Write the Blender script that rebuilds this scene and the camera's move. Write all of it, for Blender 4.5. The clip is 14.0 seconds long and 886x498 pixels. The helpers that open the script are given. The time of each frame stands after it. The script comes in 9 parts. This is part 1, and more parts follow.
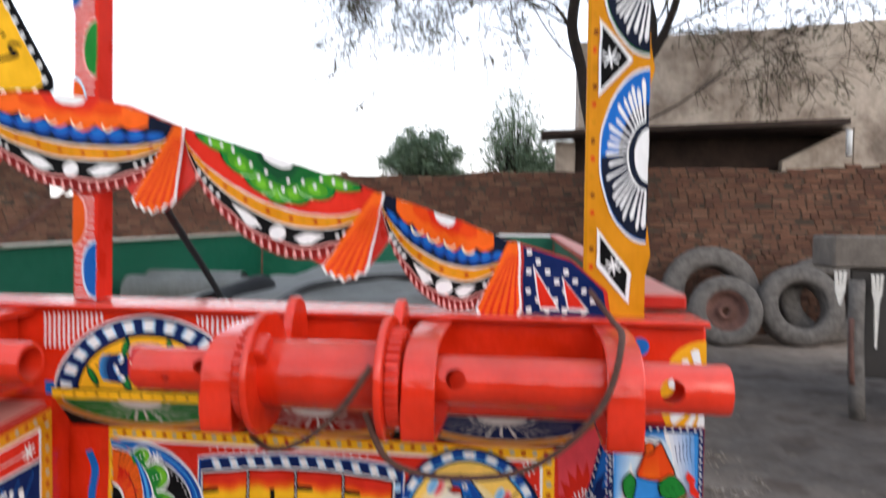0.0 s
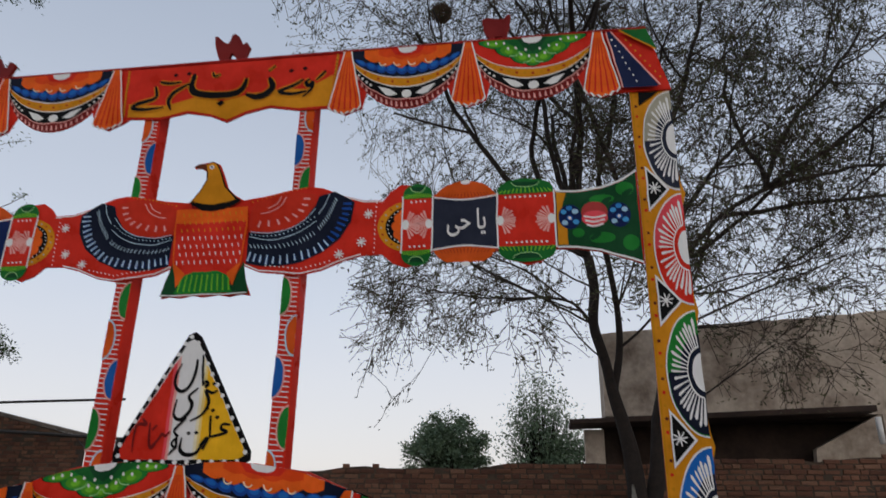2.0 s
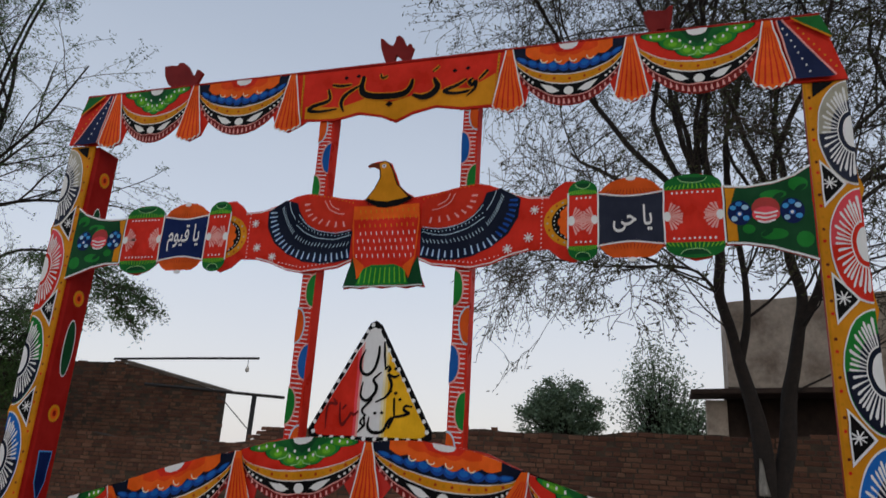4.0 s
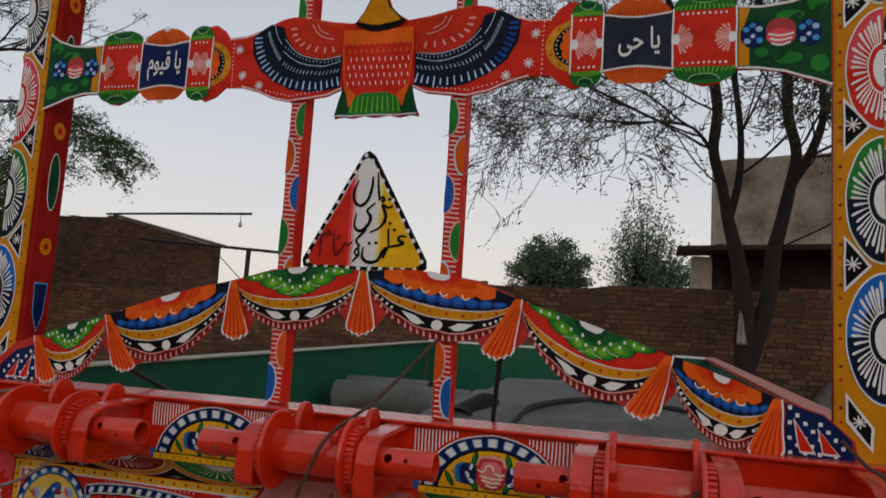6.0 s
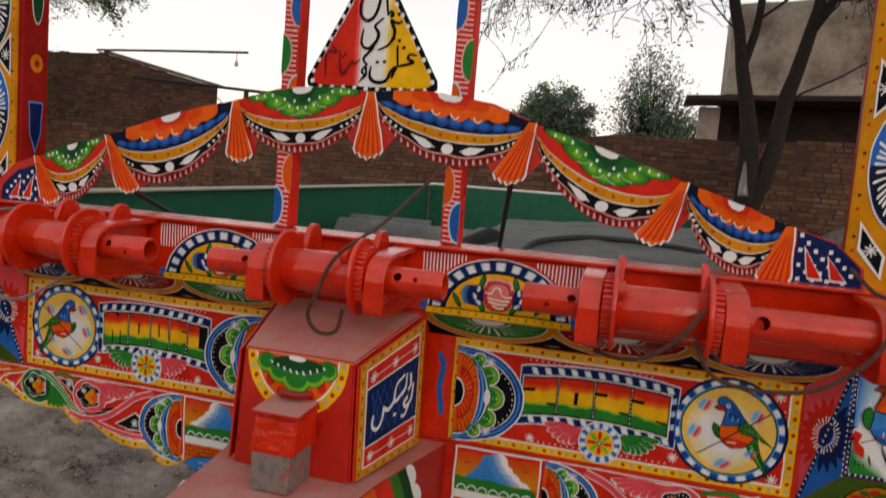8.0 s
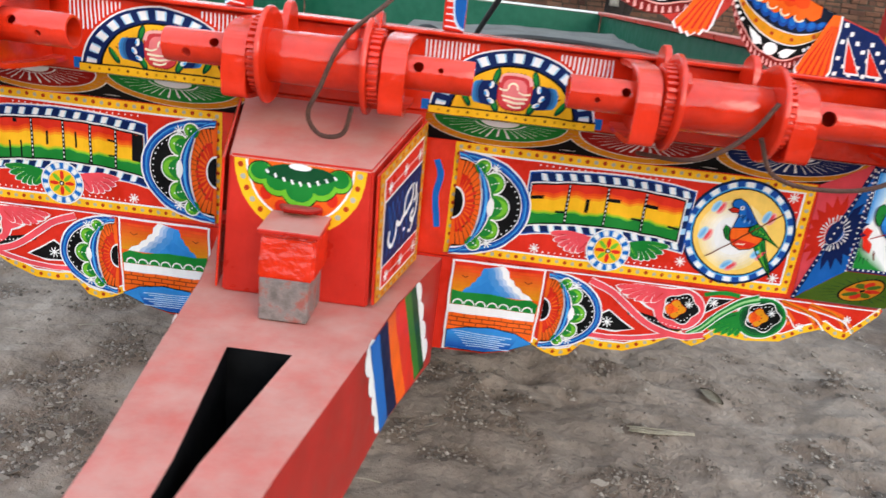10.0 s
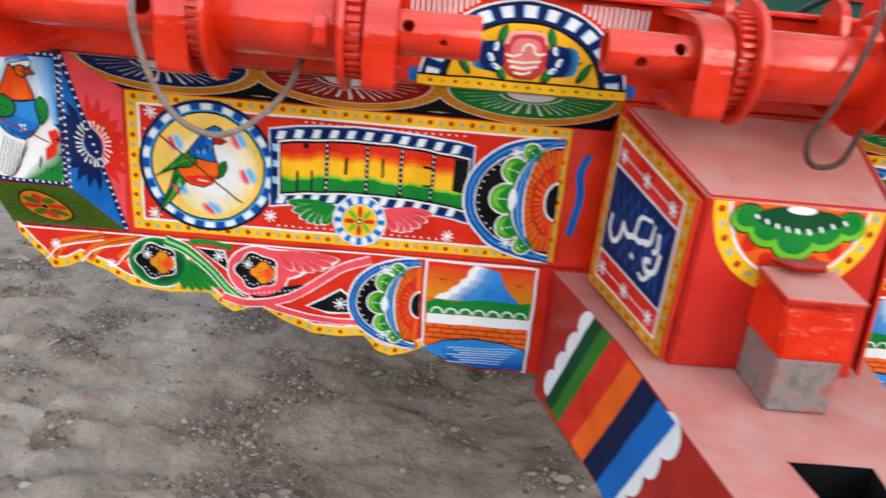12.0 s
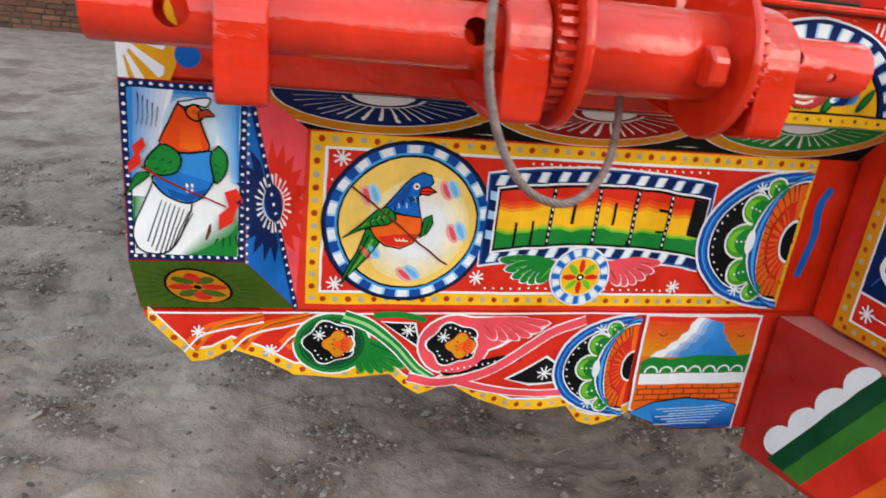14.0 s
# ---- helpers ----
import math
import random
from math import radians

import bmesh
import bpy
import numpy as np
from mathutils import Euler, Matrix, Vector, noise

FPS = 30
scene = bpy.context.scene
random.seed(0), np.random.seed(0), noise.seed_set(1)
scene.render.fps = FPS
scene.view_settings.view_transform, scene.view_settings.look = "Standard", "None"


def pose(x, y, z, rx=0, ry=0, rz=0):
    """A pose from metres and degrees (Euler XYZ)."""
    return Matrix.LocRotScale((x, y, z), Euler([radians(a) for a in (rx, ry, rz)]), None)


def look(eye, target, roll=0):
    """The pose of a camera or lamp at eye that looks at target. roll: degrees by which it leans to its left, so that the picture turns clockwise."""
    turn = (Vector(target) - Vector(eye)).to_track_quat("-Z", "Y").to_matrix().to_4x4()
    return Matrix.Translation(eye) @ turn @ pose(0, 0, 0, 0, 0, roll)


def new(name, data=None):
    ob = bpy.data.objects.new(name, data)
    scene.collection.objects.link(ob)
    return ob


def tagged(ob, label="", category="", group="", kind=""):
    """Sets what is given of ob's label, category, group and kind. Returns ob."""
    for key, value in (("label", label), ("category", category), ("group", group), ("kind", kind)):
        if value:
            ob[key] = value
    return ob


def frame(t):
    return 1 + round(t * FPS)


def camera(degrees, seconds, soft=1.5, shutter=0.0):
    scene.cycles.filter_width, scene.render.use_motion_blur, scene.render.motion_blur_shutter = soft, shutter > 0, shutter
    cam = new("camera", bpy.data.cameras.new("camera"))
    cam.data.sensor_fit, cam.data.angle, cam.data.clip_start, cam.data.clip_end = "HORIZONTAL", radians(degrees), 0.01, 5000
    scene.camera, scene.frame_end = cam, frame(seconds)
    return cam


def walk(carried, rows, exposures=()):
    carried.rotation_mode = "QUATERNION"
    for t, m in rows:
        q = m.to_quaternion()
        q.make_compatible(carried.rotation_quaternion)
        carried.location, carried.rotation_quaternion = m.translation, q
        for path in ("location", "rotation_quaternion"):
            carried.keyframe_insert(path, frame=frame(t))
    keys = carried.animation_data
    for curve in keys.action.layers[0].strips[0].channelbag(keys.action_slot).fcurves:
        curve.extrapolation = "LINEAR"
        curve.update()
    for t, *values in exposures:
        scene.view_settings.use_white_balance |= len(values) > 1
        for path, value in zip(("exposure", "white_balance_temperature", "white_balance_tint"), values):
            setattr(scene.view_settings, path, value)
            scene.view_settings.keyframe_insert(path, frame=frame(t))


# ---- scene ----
cam = camera(63.8, 14.0, soft=1.5, shutter=0.5)
PATH = [
    (0, (0.987, -1.182, 1.435), (0.758, 0.804, 1.387), 0.9),
    (0.5, (1.002, -1.269, 1.495), (0.699, 0.689, 1.767), -0.5),
    (1, (1.012, -1.423, 1.53), (0.724, 0.522, 1.897), 1.2),
    (1.5, (0.919, -1.566, 1.563), (0.643, 0.329, 2.14), 0.3),
    (2, (0.839, -1.629, 1.548), (0.568, 0.22, 2.26), 0.7),
    (2.5, (0.79, -1.723, 1.599), (0.465, 0.104, 2.344), 1.6),
    (3, (0.765, -1.759, 1.604), (0.311, 0.047, 2.334), 2.5),
    (3.2, (0.739, -1.772, 1.61), (0.22, 0.024, 2.32), 2.4),
    (5.3, (0.703, -1.734, 1.541), (0.136, 0.146, 1.918), 3.4),
    (5.5, (0.7, -1.724, 1.538), (0.152, 0.171, 1.87), 3.5),
    (6, (0.692, -1.711, 1.524), (0.143, 0.199, 1.748), 3.5),
    (6.5, (0.684, -1.706, 1.512), (0.128, 0.209, 1.655), 3.8),
    (7, (0.68, -1.698, 1.498), (0.136, 0.226, 1.554), 4.3),
    (7.5, (0.673, -1.687, 1.484), (0.138, 0.239, 1.43), 4.6),
    (8, (0.661, -1.676, 1.461), (0.14, 0.245, 1.267), 4.6),
    (8.2, (0.658, -1.668, 1.446), (0.129, 0.245, 1.198), 4.2),
    (10.5, (0.075, -1.457, 1.351), (0.102, 0.424, 0.673), 7.3),
    (11, (-0.155, -1.355, 1.34), (-0.357, 0.515, 0.66), 6.5),
    (11.5, (-0.318, -1.29, 1.319), (-0.381, 0.599, 0.665), 6.9),
    (12, (-0.506, -1.247, 1.32), (-0.447, 0.615, 0.592), 5.4),
    (12.5, (-0.653, -1.146, 1.301), (-0.656, 0.732, 0.613), 4.1),
    (13, (-0.772, -1.04, 1.3), (-0.659, 0.83, 0.601), 7.1),
    (13.5, (-0.955, -0.982, 1.292), (-0.632, 0.842, 0.539), 5.1),
    (14, (-1.076, -0.946, 1.294), (-0.635, 0.865, 0.568), 6.4),
]
EXPOSURES = [(0.0, 0.90, 6600, 11), (0.2, 0.30, 6700, 11), (0.5, -0.32, 6900, 11), (1.5, -0.46, 6900, 12), (2.5, -0.47, 6500, 10), (3.0, -0.48, 6500, 10), (5.5, -0.57, 7000, 11), (7.0, -0.43, 7500, 13), (8.0, -0.02, 7700, 14), (10.5, 1.38, 6500, 6), (12.5, 1.20, 6500, 6), (14.0, 1.12, 6600, 6)]
walk(cam, [(t, look(eye, target, roll)) for t, eye, target, roll in PATH], EXPOSURES)

# ---- world and light: an overcast evening sky ----
world = bpy.data.worlds.new("overcast_sky")
scene.world = world
world.use_nodes = True
wn, wl = world.node_tree.nodes, world.node_tree.links
wn.clear()
w_out = wn.new("ShaderNodeOutputWorld")
w_bg = wn.new("ShaderNodeBackground")
w_sky = wn.new("ShaderNodeTexSky")
w_sky.sky_type = "NISHITA"
w_sky.sun_disc = False
w_sky.sun_elevation = radians(27)
w_sky.sun_rotation = radians(146)
w_sky.air_density, w_sky.dust_density, w_sky.ozone_density = 1.0, 3.0, 1.5
# thin cloud: the sky's own colour, paled, with faint wide streaks
w_coord = wn.new("ShaderNodeTexCoord")
w_map = wn.new("ShaderNodeMapping")
w_map.inputs["Scale"].default_value = (1.0, 1.0, 3.0)
w_noise = wn.new("ShaderNodeTexNoise")
w_noise.inputs["Scale"].default_value = 1.6
w_noise.inputs["Detail"].default_value = 4.0
w_ramp = wn.new("ShaderNodeValToRGB")
w_ramp.color_ramp.elements[0].color = (0.93, 0.93, 0.94, 1)
w_ramp.color_ramp.elements[1].color = (1.05, 1.05, 1.04, 1)
# pale warm haze at the horizon, cool blue-grey overhead
w_sep = wn.new("ShaderNodeSeparateXYZ")
wl.new(w_coord.outputs["Generated"], w_sep.inputs["Vector"])
w_grad = wn.new("ShaderNodeValToRGB")
w_grad.color_ramp.elements[0].position, w_grad.color_ramp.elements[0].color = 0.0, (12.0, 11.5, 11.3, 1)
w_grad.color_ramp.elements[1].position, w_grad.color_ramp.elements[1].color = 0.75, (5.0, 6.1, 7.9, 1)
w_el = w_grad.color_ramp.elements.new(0.28)
w_el.color = (8.9, 9.7, 11.1, 1)
wl.new(w_sep.outputs["Z"], w_grad.inputs["Fac"])
w_mul = wn.new("ShaderNodeMix")
w_mul.data_type, w_mul.blend_type = "RGBA", "MULTIPLY"
w_mul.inputs["Factor"].default_value = 1.0
w_mix = wn.new("ShaderNodeMix")
w_mix.data_type = "RGBA"
w_mix.inputs["Factor"].default_value = 0.72
wl.new(w_coord.outputs["Generated"], w_map.inputs["Vector"])
wl.new(w_map.outputs["Vector"], w_noise.inputs["Vector"])
wl.new(w_noise.outputs["Fac"], w_ramp.inputs["Fac"])
wl.new(w_sky.outputs["Color"], w_mix.inputs["A"])
wl.new(w_ramp.outputs["Color"], w_mul.inputs["A"])
wl.new(w_grad.outputs["Color"], w_mul.inputs["B"])
wl.new(w_mul.outputs["Result"], w_mix.inputs["B"])
wl.new(w_mix.outputs["Result"], w_bg.inputs["Color"])
w_bg.inputs["Strength"].default_value = 0.12
wl.new(w_bg.outputs["Background"], w_out.inputs["Surface"])

sun_data = bpy.data.lights.new("sun", "SUN")
sun_data.energy = 0.22
sun_data.angle = radians(28)
sun_data.color = (1.0, 0.96, 0.9)
sun = new("sun", sun_data)
sun.matrix_world = look((6.2, -9.4, 7.2), (0, 0, 1))

# ---- materials ----


def lin(h):
    """Linear colour of a hex sRGB string."""
    out = []
    for k in (0, 2, 4):
        c = int(h[k:k + 2], 16) / 255
        out.append(c / 12.92 if c <= 0.04045 else ((c + 0.055) / 1.055) ** 2.4)
    return (*out, 1.0)


def shader(name, rough=0.5, metal=0.0):
    m = bpy.data.materials.new(name)
    m.use_nodes = True
    b = m.node_tree.nodes["Principled BSDF"]
    b.inputs["Roughness"].default_value = rough
    b.inputs["Metallic"].default_value = metal
    return m, m.node_tree.nodes, m.node_tree.links, b


def noise_node(n, l, scale, detail=4.0, rough=0.55, stretch=None, coord="Object"):
    tc = n.new("ShaderNodeTexCoord")
    t = n.new("ShaderNodeTexNoise")
    t.inputs["Scale"].default_value = scale
    t.inputs["Detail"].default_value = detail
    t.inputs["Roughness"].default_value = rough
    if stretch:
        mp = n.new("ShaderNodeMapping")
        mp.inputs["Scale"].default_value = stretch
        l.new(tc.outputs[coord], mp.inputs["Vector"])
        l.new(mp.outputs["Vector"], t.inputs["Vector"])
    else:
        l.new(tc.outputs[coord], t.inputs["Vector"])
    return t


def ramp_node(n, l, src, stops):
    r = n.new("ShaderNodeValToRGB")
    e = r.color_ramp.elements
    e[0].position, e[0].color = stops[0]
    e[1].position, e[1].color = stops[-1]
    for p, c in stops[1:-1]:
        x = e.new(p)
        x.color = c
    l.new(src, r.inputs["Fac"])
    return r


def mix_node(n, l, a, b, fac, mode="MIX"):
    m = n.new("ShaderNodeMix")
    m.data_type, m.blend_type = "RGBA", mode
    for sock, v in (("A", a), ("B", b), ("Factor", fac)):
        if isinstance(v, (int, float)):
            m.inputs[sock].default_value = v
        elif isinstance(v, tuple):
            m.inputs[sock].default_value = v
        else:
            l.new(v, m.inputs[sock])
    return m.outputs["Result"]


def bump_node(n, l, b, src, strength, dist=0.002):
    k = n.new("ShaderNodeBump")
    k.inputs["Strength"].default_value = strength
    k.inputs["Distance"].default_value = dist
    l.new(src, k.inputs["Height"])
    l.new(k.outputs["Normal"], b.inputs["Normal"])


HEXES = {}


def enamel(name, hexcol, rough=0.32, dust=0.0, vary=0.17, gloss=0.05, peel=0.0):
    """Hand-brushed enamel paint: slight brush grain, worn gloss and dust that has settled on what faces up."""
    m, n, l, b = shader(name, rough)
    HEXES[name] = hexcol
    b.inputs["Specular IOR Level"].default_value = gloss
    c = tuple(x * 0.87 for x in lin(hexcol)[:3]) + (1.0,)
    big = noise_node(n, l, 13, 5)
    fine = noise_node(n, l, 160, 3, stretch=(1.0, 1.0, 0.25))
    dark = tuple(x * (1 - vary * 0.9) for x in c[:3]) + (1,)
    pale = tuple(min(1, x * (1 + vary) + 0.008) for x in c[:3]) + (1,)
    r = ramp_node(n, l, big.outputs["Fac"], [(0.3, dark), (0.7, pale)])
    col = mix_node(n, l, r.outputs["Color"], pale, 0.0)
    r2 = ramp_node(n, l, fine.outputs["Fac"], [(0.35, (0.90, 0.90, 0.90, 1)), (0.65, (1.0, 1.0, 1.0, 1))])
    col = mix_node(n, l, col, r2.outputs["Color"], 0.5, "MULTIPLY")
    rr = ramp_node(n, l, big.outputs["Fac"], [(0.25, (rough * 0.75,) * 3 + (1,)), (0.8, (min(1, rough * 1.5),) * 3 + (1,))])
    rough_out = rr.outputs["Color"]
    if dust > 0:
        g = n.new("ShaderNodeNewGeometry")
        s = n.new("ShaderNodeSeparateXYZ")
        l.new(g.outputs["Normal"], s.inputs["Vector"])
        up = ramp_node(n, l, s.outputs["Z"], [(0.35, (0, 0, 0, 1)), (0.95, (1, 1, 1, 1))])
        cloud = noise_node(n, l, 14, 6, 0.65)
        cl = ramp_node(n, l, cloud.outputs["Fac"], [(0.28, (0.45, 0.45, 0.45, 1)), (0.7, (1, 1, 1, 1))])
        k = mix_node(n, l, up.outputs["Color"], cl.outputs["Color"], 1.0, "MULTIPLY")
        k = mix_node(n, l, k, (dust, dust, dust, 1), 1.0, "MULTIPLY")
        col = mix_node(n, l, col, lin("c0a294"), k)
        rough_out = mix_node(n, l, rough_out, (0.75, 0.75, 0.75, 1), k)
    l.new(col, b.inputs["Base Color"])
    l.new(rough_out, b.inputs["Roughness"])
    if peel > 0:
        skin = noise_node(n, l, 55, 3, 0.5)
        bump_node(n, l, b, skin.outputs["Fac"], peel, 0.0025)
    else:
        bump_node(n, l, b, fine.outputs["Fac"], 0.12, 0.0008)
    return m


PAINT = {
    "red": enamel("red_enamel", "dc2e1c", 0.28, 0.0),
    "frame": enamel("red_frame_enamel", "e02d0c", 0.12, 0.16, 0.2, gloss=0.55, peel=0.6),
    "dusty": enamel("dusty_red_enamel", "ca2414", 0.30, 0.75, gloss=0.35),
    "wine": enamel("dark_red_paint", "9c160e", 0.42, 0.2),
    "pink": enamel("pink_paint", "f0525c", 0.4),
    "yellow": enamel("yellow_paint", "ffc022", 0.4),
    "amber": enamel("amber_paint", "dd9017", 0.4),
    "orange": enamel("orange_paint", "f4661a", 0.4),
    "blue": enamel("blue_paint", "1a6abe", 0.38),
    "sky": enamel("sky_blue_paint", "48a6e6", 0.4),
    "navy": enamel("navy_paint", "0d2256", 0.38),
    "green": enamel("green_paint", "1c8030", 0.4),
    "lime": enamel("light_green_paint", "74c030", 0.4),
    "bottle": enamel("bottle_green_paint", "104a28", 0.4),
    "olive": enamel("olive_green_paint", "4c6a1c", 0.42),
    "white": enamel("white_paint", "f4f4f2", 0.42, 0.0, 0.05),
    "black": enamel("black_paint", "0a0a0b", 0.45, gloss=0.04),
    "ink": enamel("blue_black_paint", "10182c", 0.36),
    "slate": enamel("slate_paint", "2a2f40", 0.4),
    "blush": enamel("pale_pink_paint", "f2aaa2", 0.42),
    "royal": enamel("deep_blue_paint", "174a9c", 0.38),
    "grass": enamel("grass_green_paint", "4c9a24", 0.4),
    "grey": enamel("grey_paint", "b4b09c", 0.45),
    "brown": enamel("brown_paint", "6a3018", 0.45),
    "cream": enamel("cream_paint", "fadc86", 0.42),
    "gold": enamel("mustard_paint", "cf8c12", 0.42),
    "rust": enamel("rust_red_paint", "b23c18", 0.42),
    "pale": enamel("pale_blue_paint", "a6d2ee", 0.42),
    "ivory": enamel("ivory_paint", "fbf0cc", 0.42),
    "vermilion": enamel("vermilion_paint", "ea4a14", 0.4),
    "mint": enamel("pale_green_paint", "98d28c", 0.42),
    "azure": enamel("azure_paint", "338ad2", 0.4),
    "haze": enamel("hazy_blue_paint", "c4e0f2", 0.42),
    # deep red of the roses; on the drawbar's sides it stands for shade
    "crimson": enamel("crimson_shade_enamel", "b01c12", 0.34, gloss=0.3),
    "maroon": enamel("maroon_paint", "7c120c", 0.4, gloss=0.12),
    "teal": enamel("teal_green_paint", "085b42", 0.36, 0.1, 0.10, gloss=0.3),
}


def paint_of(key):
    """A paint by its name, or two of them blended wet in wet: "sky>white:0.4"."""
    if key not in PAINT:
        pair, share = key.split(":")
        p, q = [HEXES[PAINT[k].name] for k in pair.split(">")]
        f = float(share)
        mixed = "".join("%02x" % round(math.sqrt((1 - f) * int(p[k:k + 2], 16) ** 2 + f * int(q[k:k + 2], 16) ** 2)) for k in (0, 2, 4))
        PAINT[key] = enamel("blended_paint", mixed, 0.4)
    return PAINT[key]


def plain(name, stops, scale, rough, bump=0.3, metal=0.0, dist=0.004, stretch=None):
    m, n, l, b = shader(name, rough, metal)
    t = noise_node(n, l, scale, 8, 0.65, stretch)
    u = noise_node(n, l, scale * 9, 4, 0.6, stretch)
    r = ramp_node(n, l, t.outputs["Fac"], [(p, lin(c)) for p, c in stops])
    v = ramp_node(n, l, u.outputs["Fac"], [(0.3, (0.75, 0.75, 0.75, 1)), (0.7, (1.1, 1.1, 1.1, 1))])
    l.new(mix_node(n, l, r.outputs["Color"], v.outputs["Color"], 0.8, "MULTIPLY"), b.inputs["Base Color"])
    bump_node(n, l, b, u.outputs["Fac"], bump, dist)
    return m


MAT_LATCH = plain("paint_flecked_steel", [(0.35, "6c645e"), (0.52, "8c827c"), (0.62, "a05c50")], 40, 0.55, 0.3, 0.2)
MAT_CABLE = plain("wire_rope", [(0.3, "75625a"), (0.7, "a8958c")], 90, 0.5, 0.4, 0.4)
MAT_DARKCABLE = plain("rusty_wire_rope", [(0.3, "3a201a"), (0.7, "64402f")], 90, 0.6, 0.4)
MAT_RUBBER = plain("dusty_rubber", [(0.3, "4a4540"), (0.7, "77706a")], 12, 0.85, 0.5)
MAT_HOSE = plain("black_hose", [(0.3, "161616"), (0.7, "2a2826")], 40, 0.6, 0.2)
MAT_SHEET = plain("grey_sheet_metal", [(0.3, "80807a"), (0.7, "a2a29a")], 5, 0.6, 0.15)
MAT_BARK = plain("bark", [(0.3, "16100c"), (0.7, "2e231c")], 14, 0.9, 0.8, dist=0.02)
MAT_NEST = plain("nest_twigs", [(0.3, "3c2a1e"), (0.7, "66503c")], 20, 0.9, 0.3)
MAT_TWIG = plain("twig_bark", [(0.3, "2e241c"), (0.7, "4a3c30")], 6, 0.9, 0.2)
MAT_LEAF_DRY = plain("dry_acacia_leaf", [(0.3, "2c3018"), (0.7, "4a4d28")], 1.5, 0.7, 0.0)
MAT_LEAF = plain("acacia_leaf", [(0.3, "24401a"), (0.7, "486a2a")], 1.2, 0.6, 0.0)
# leaf green greyed and lightened: distance haze is mixed into the colour
MAT_LEAF_FAR = plain("hazed_broad_leaf", [(0.3, "4a5f4a"), (0.7, "748a68")], 0.9, 0.6, 0.0)
MAT_PLASTER = plain("weathered_plaster", [(0.34, "7d6f63"), (0.44, "a29385"), (0.54, "bcae9f"), (0.7, "cdc1b2")], 1.1, 0.9, 0.6)
# brown concrete, darkened to hold the veranda's shade; canopy and roofs share it
MAT_CONCRETE = plain("stained_shaded_concrete", [(0.3, "2a1f1b"), (0.7, "4a3a32")], 1.6, 0.9, 0.4)
MAT_MORTAR = plain("mud_mortar", [(0.3, "33291f"), (0.7, "54473b")], 3, 0.95, 0.6)
MAT_CLOTH = plain("white_cloth", [(0.3, "b9b4ac"), (0.7, "dedad2")], 8, 0.9, 0.1)
MAT_RIM = plain("rusty_rim", [(0.3, "452a22"), (0.7, "765044")], 7, 0.8, 0.4)
MAT_DARK = plain("near_black_steel", [(0.3, "120f0e"), (0.7, "26201d")], 5, 0.6, 0.3)
MAT_BOARD = plain("grey_board", [(0.3, "4d4640"), (0.7, "766c62")], 4, 0.85, 0.4)


def brick_material():
    m, n, l, b = shader("old_brick", 0.9)
    g = n.new("ShaderNodeNewGeometry")
    oi = n.new("ShaderNodeObjectInfo")
    add = n.new("ShaderNodeMath")
    add.operation = "ADD"
    l.new(g.outputs["Random Per Island"], add.inputs[0])
    l.new(oi.outputs["Random"], add.inputs[1])
    fr = n.new("ShaderNodeMath")
    fr.operation = "FRACT"
    l.new(add.outputs[0], fr.inputs[0])
    r = ramp_node(n, l, fr.outputs[0], [(0.0, lin("593a2d")), (0.35, lin("694534")), (0.75, lin("744f3c")), (1.0, lin("7b5a47"))])
    t = noise_node(n, l, 1.3, 6, 0.6)
    u = noise_node(n, l, 45, 5, 0.6)
    st = ramp_node(n, l, t.outputs["Fac"], [(0.3, (0.62, 0.6, 0.58, 1)), (0.65, (1.05, 1.05, 1.05, 1))])
    gr = ramp_node(n, l, u.outputs["Fac"], [(0.3, (0.7, 0.7, 0.7, 1)), (0.7, (1.1, 1.1, 1.1, 1))])
    c = mix_node(n, l, r.outputs["Color"], st.outputs["Color"], 1.0, "MULTIPLY")
    l.new(mix_node(n, l, c, gr.outputs["Color"], 0.8, "MULTIPLY"), b.inputs["Base Color"])
    bump_node(n, l, b, u.outputs["Fac"], 0.6, 0.006)
    return m


MAT_BRICK = brick_material()


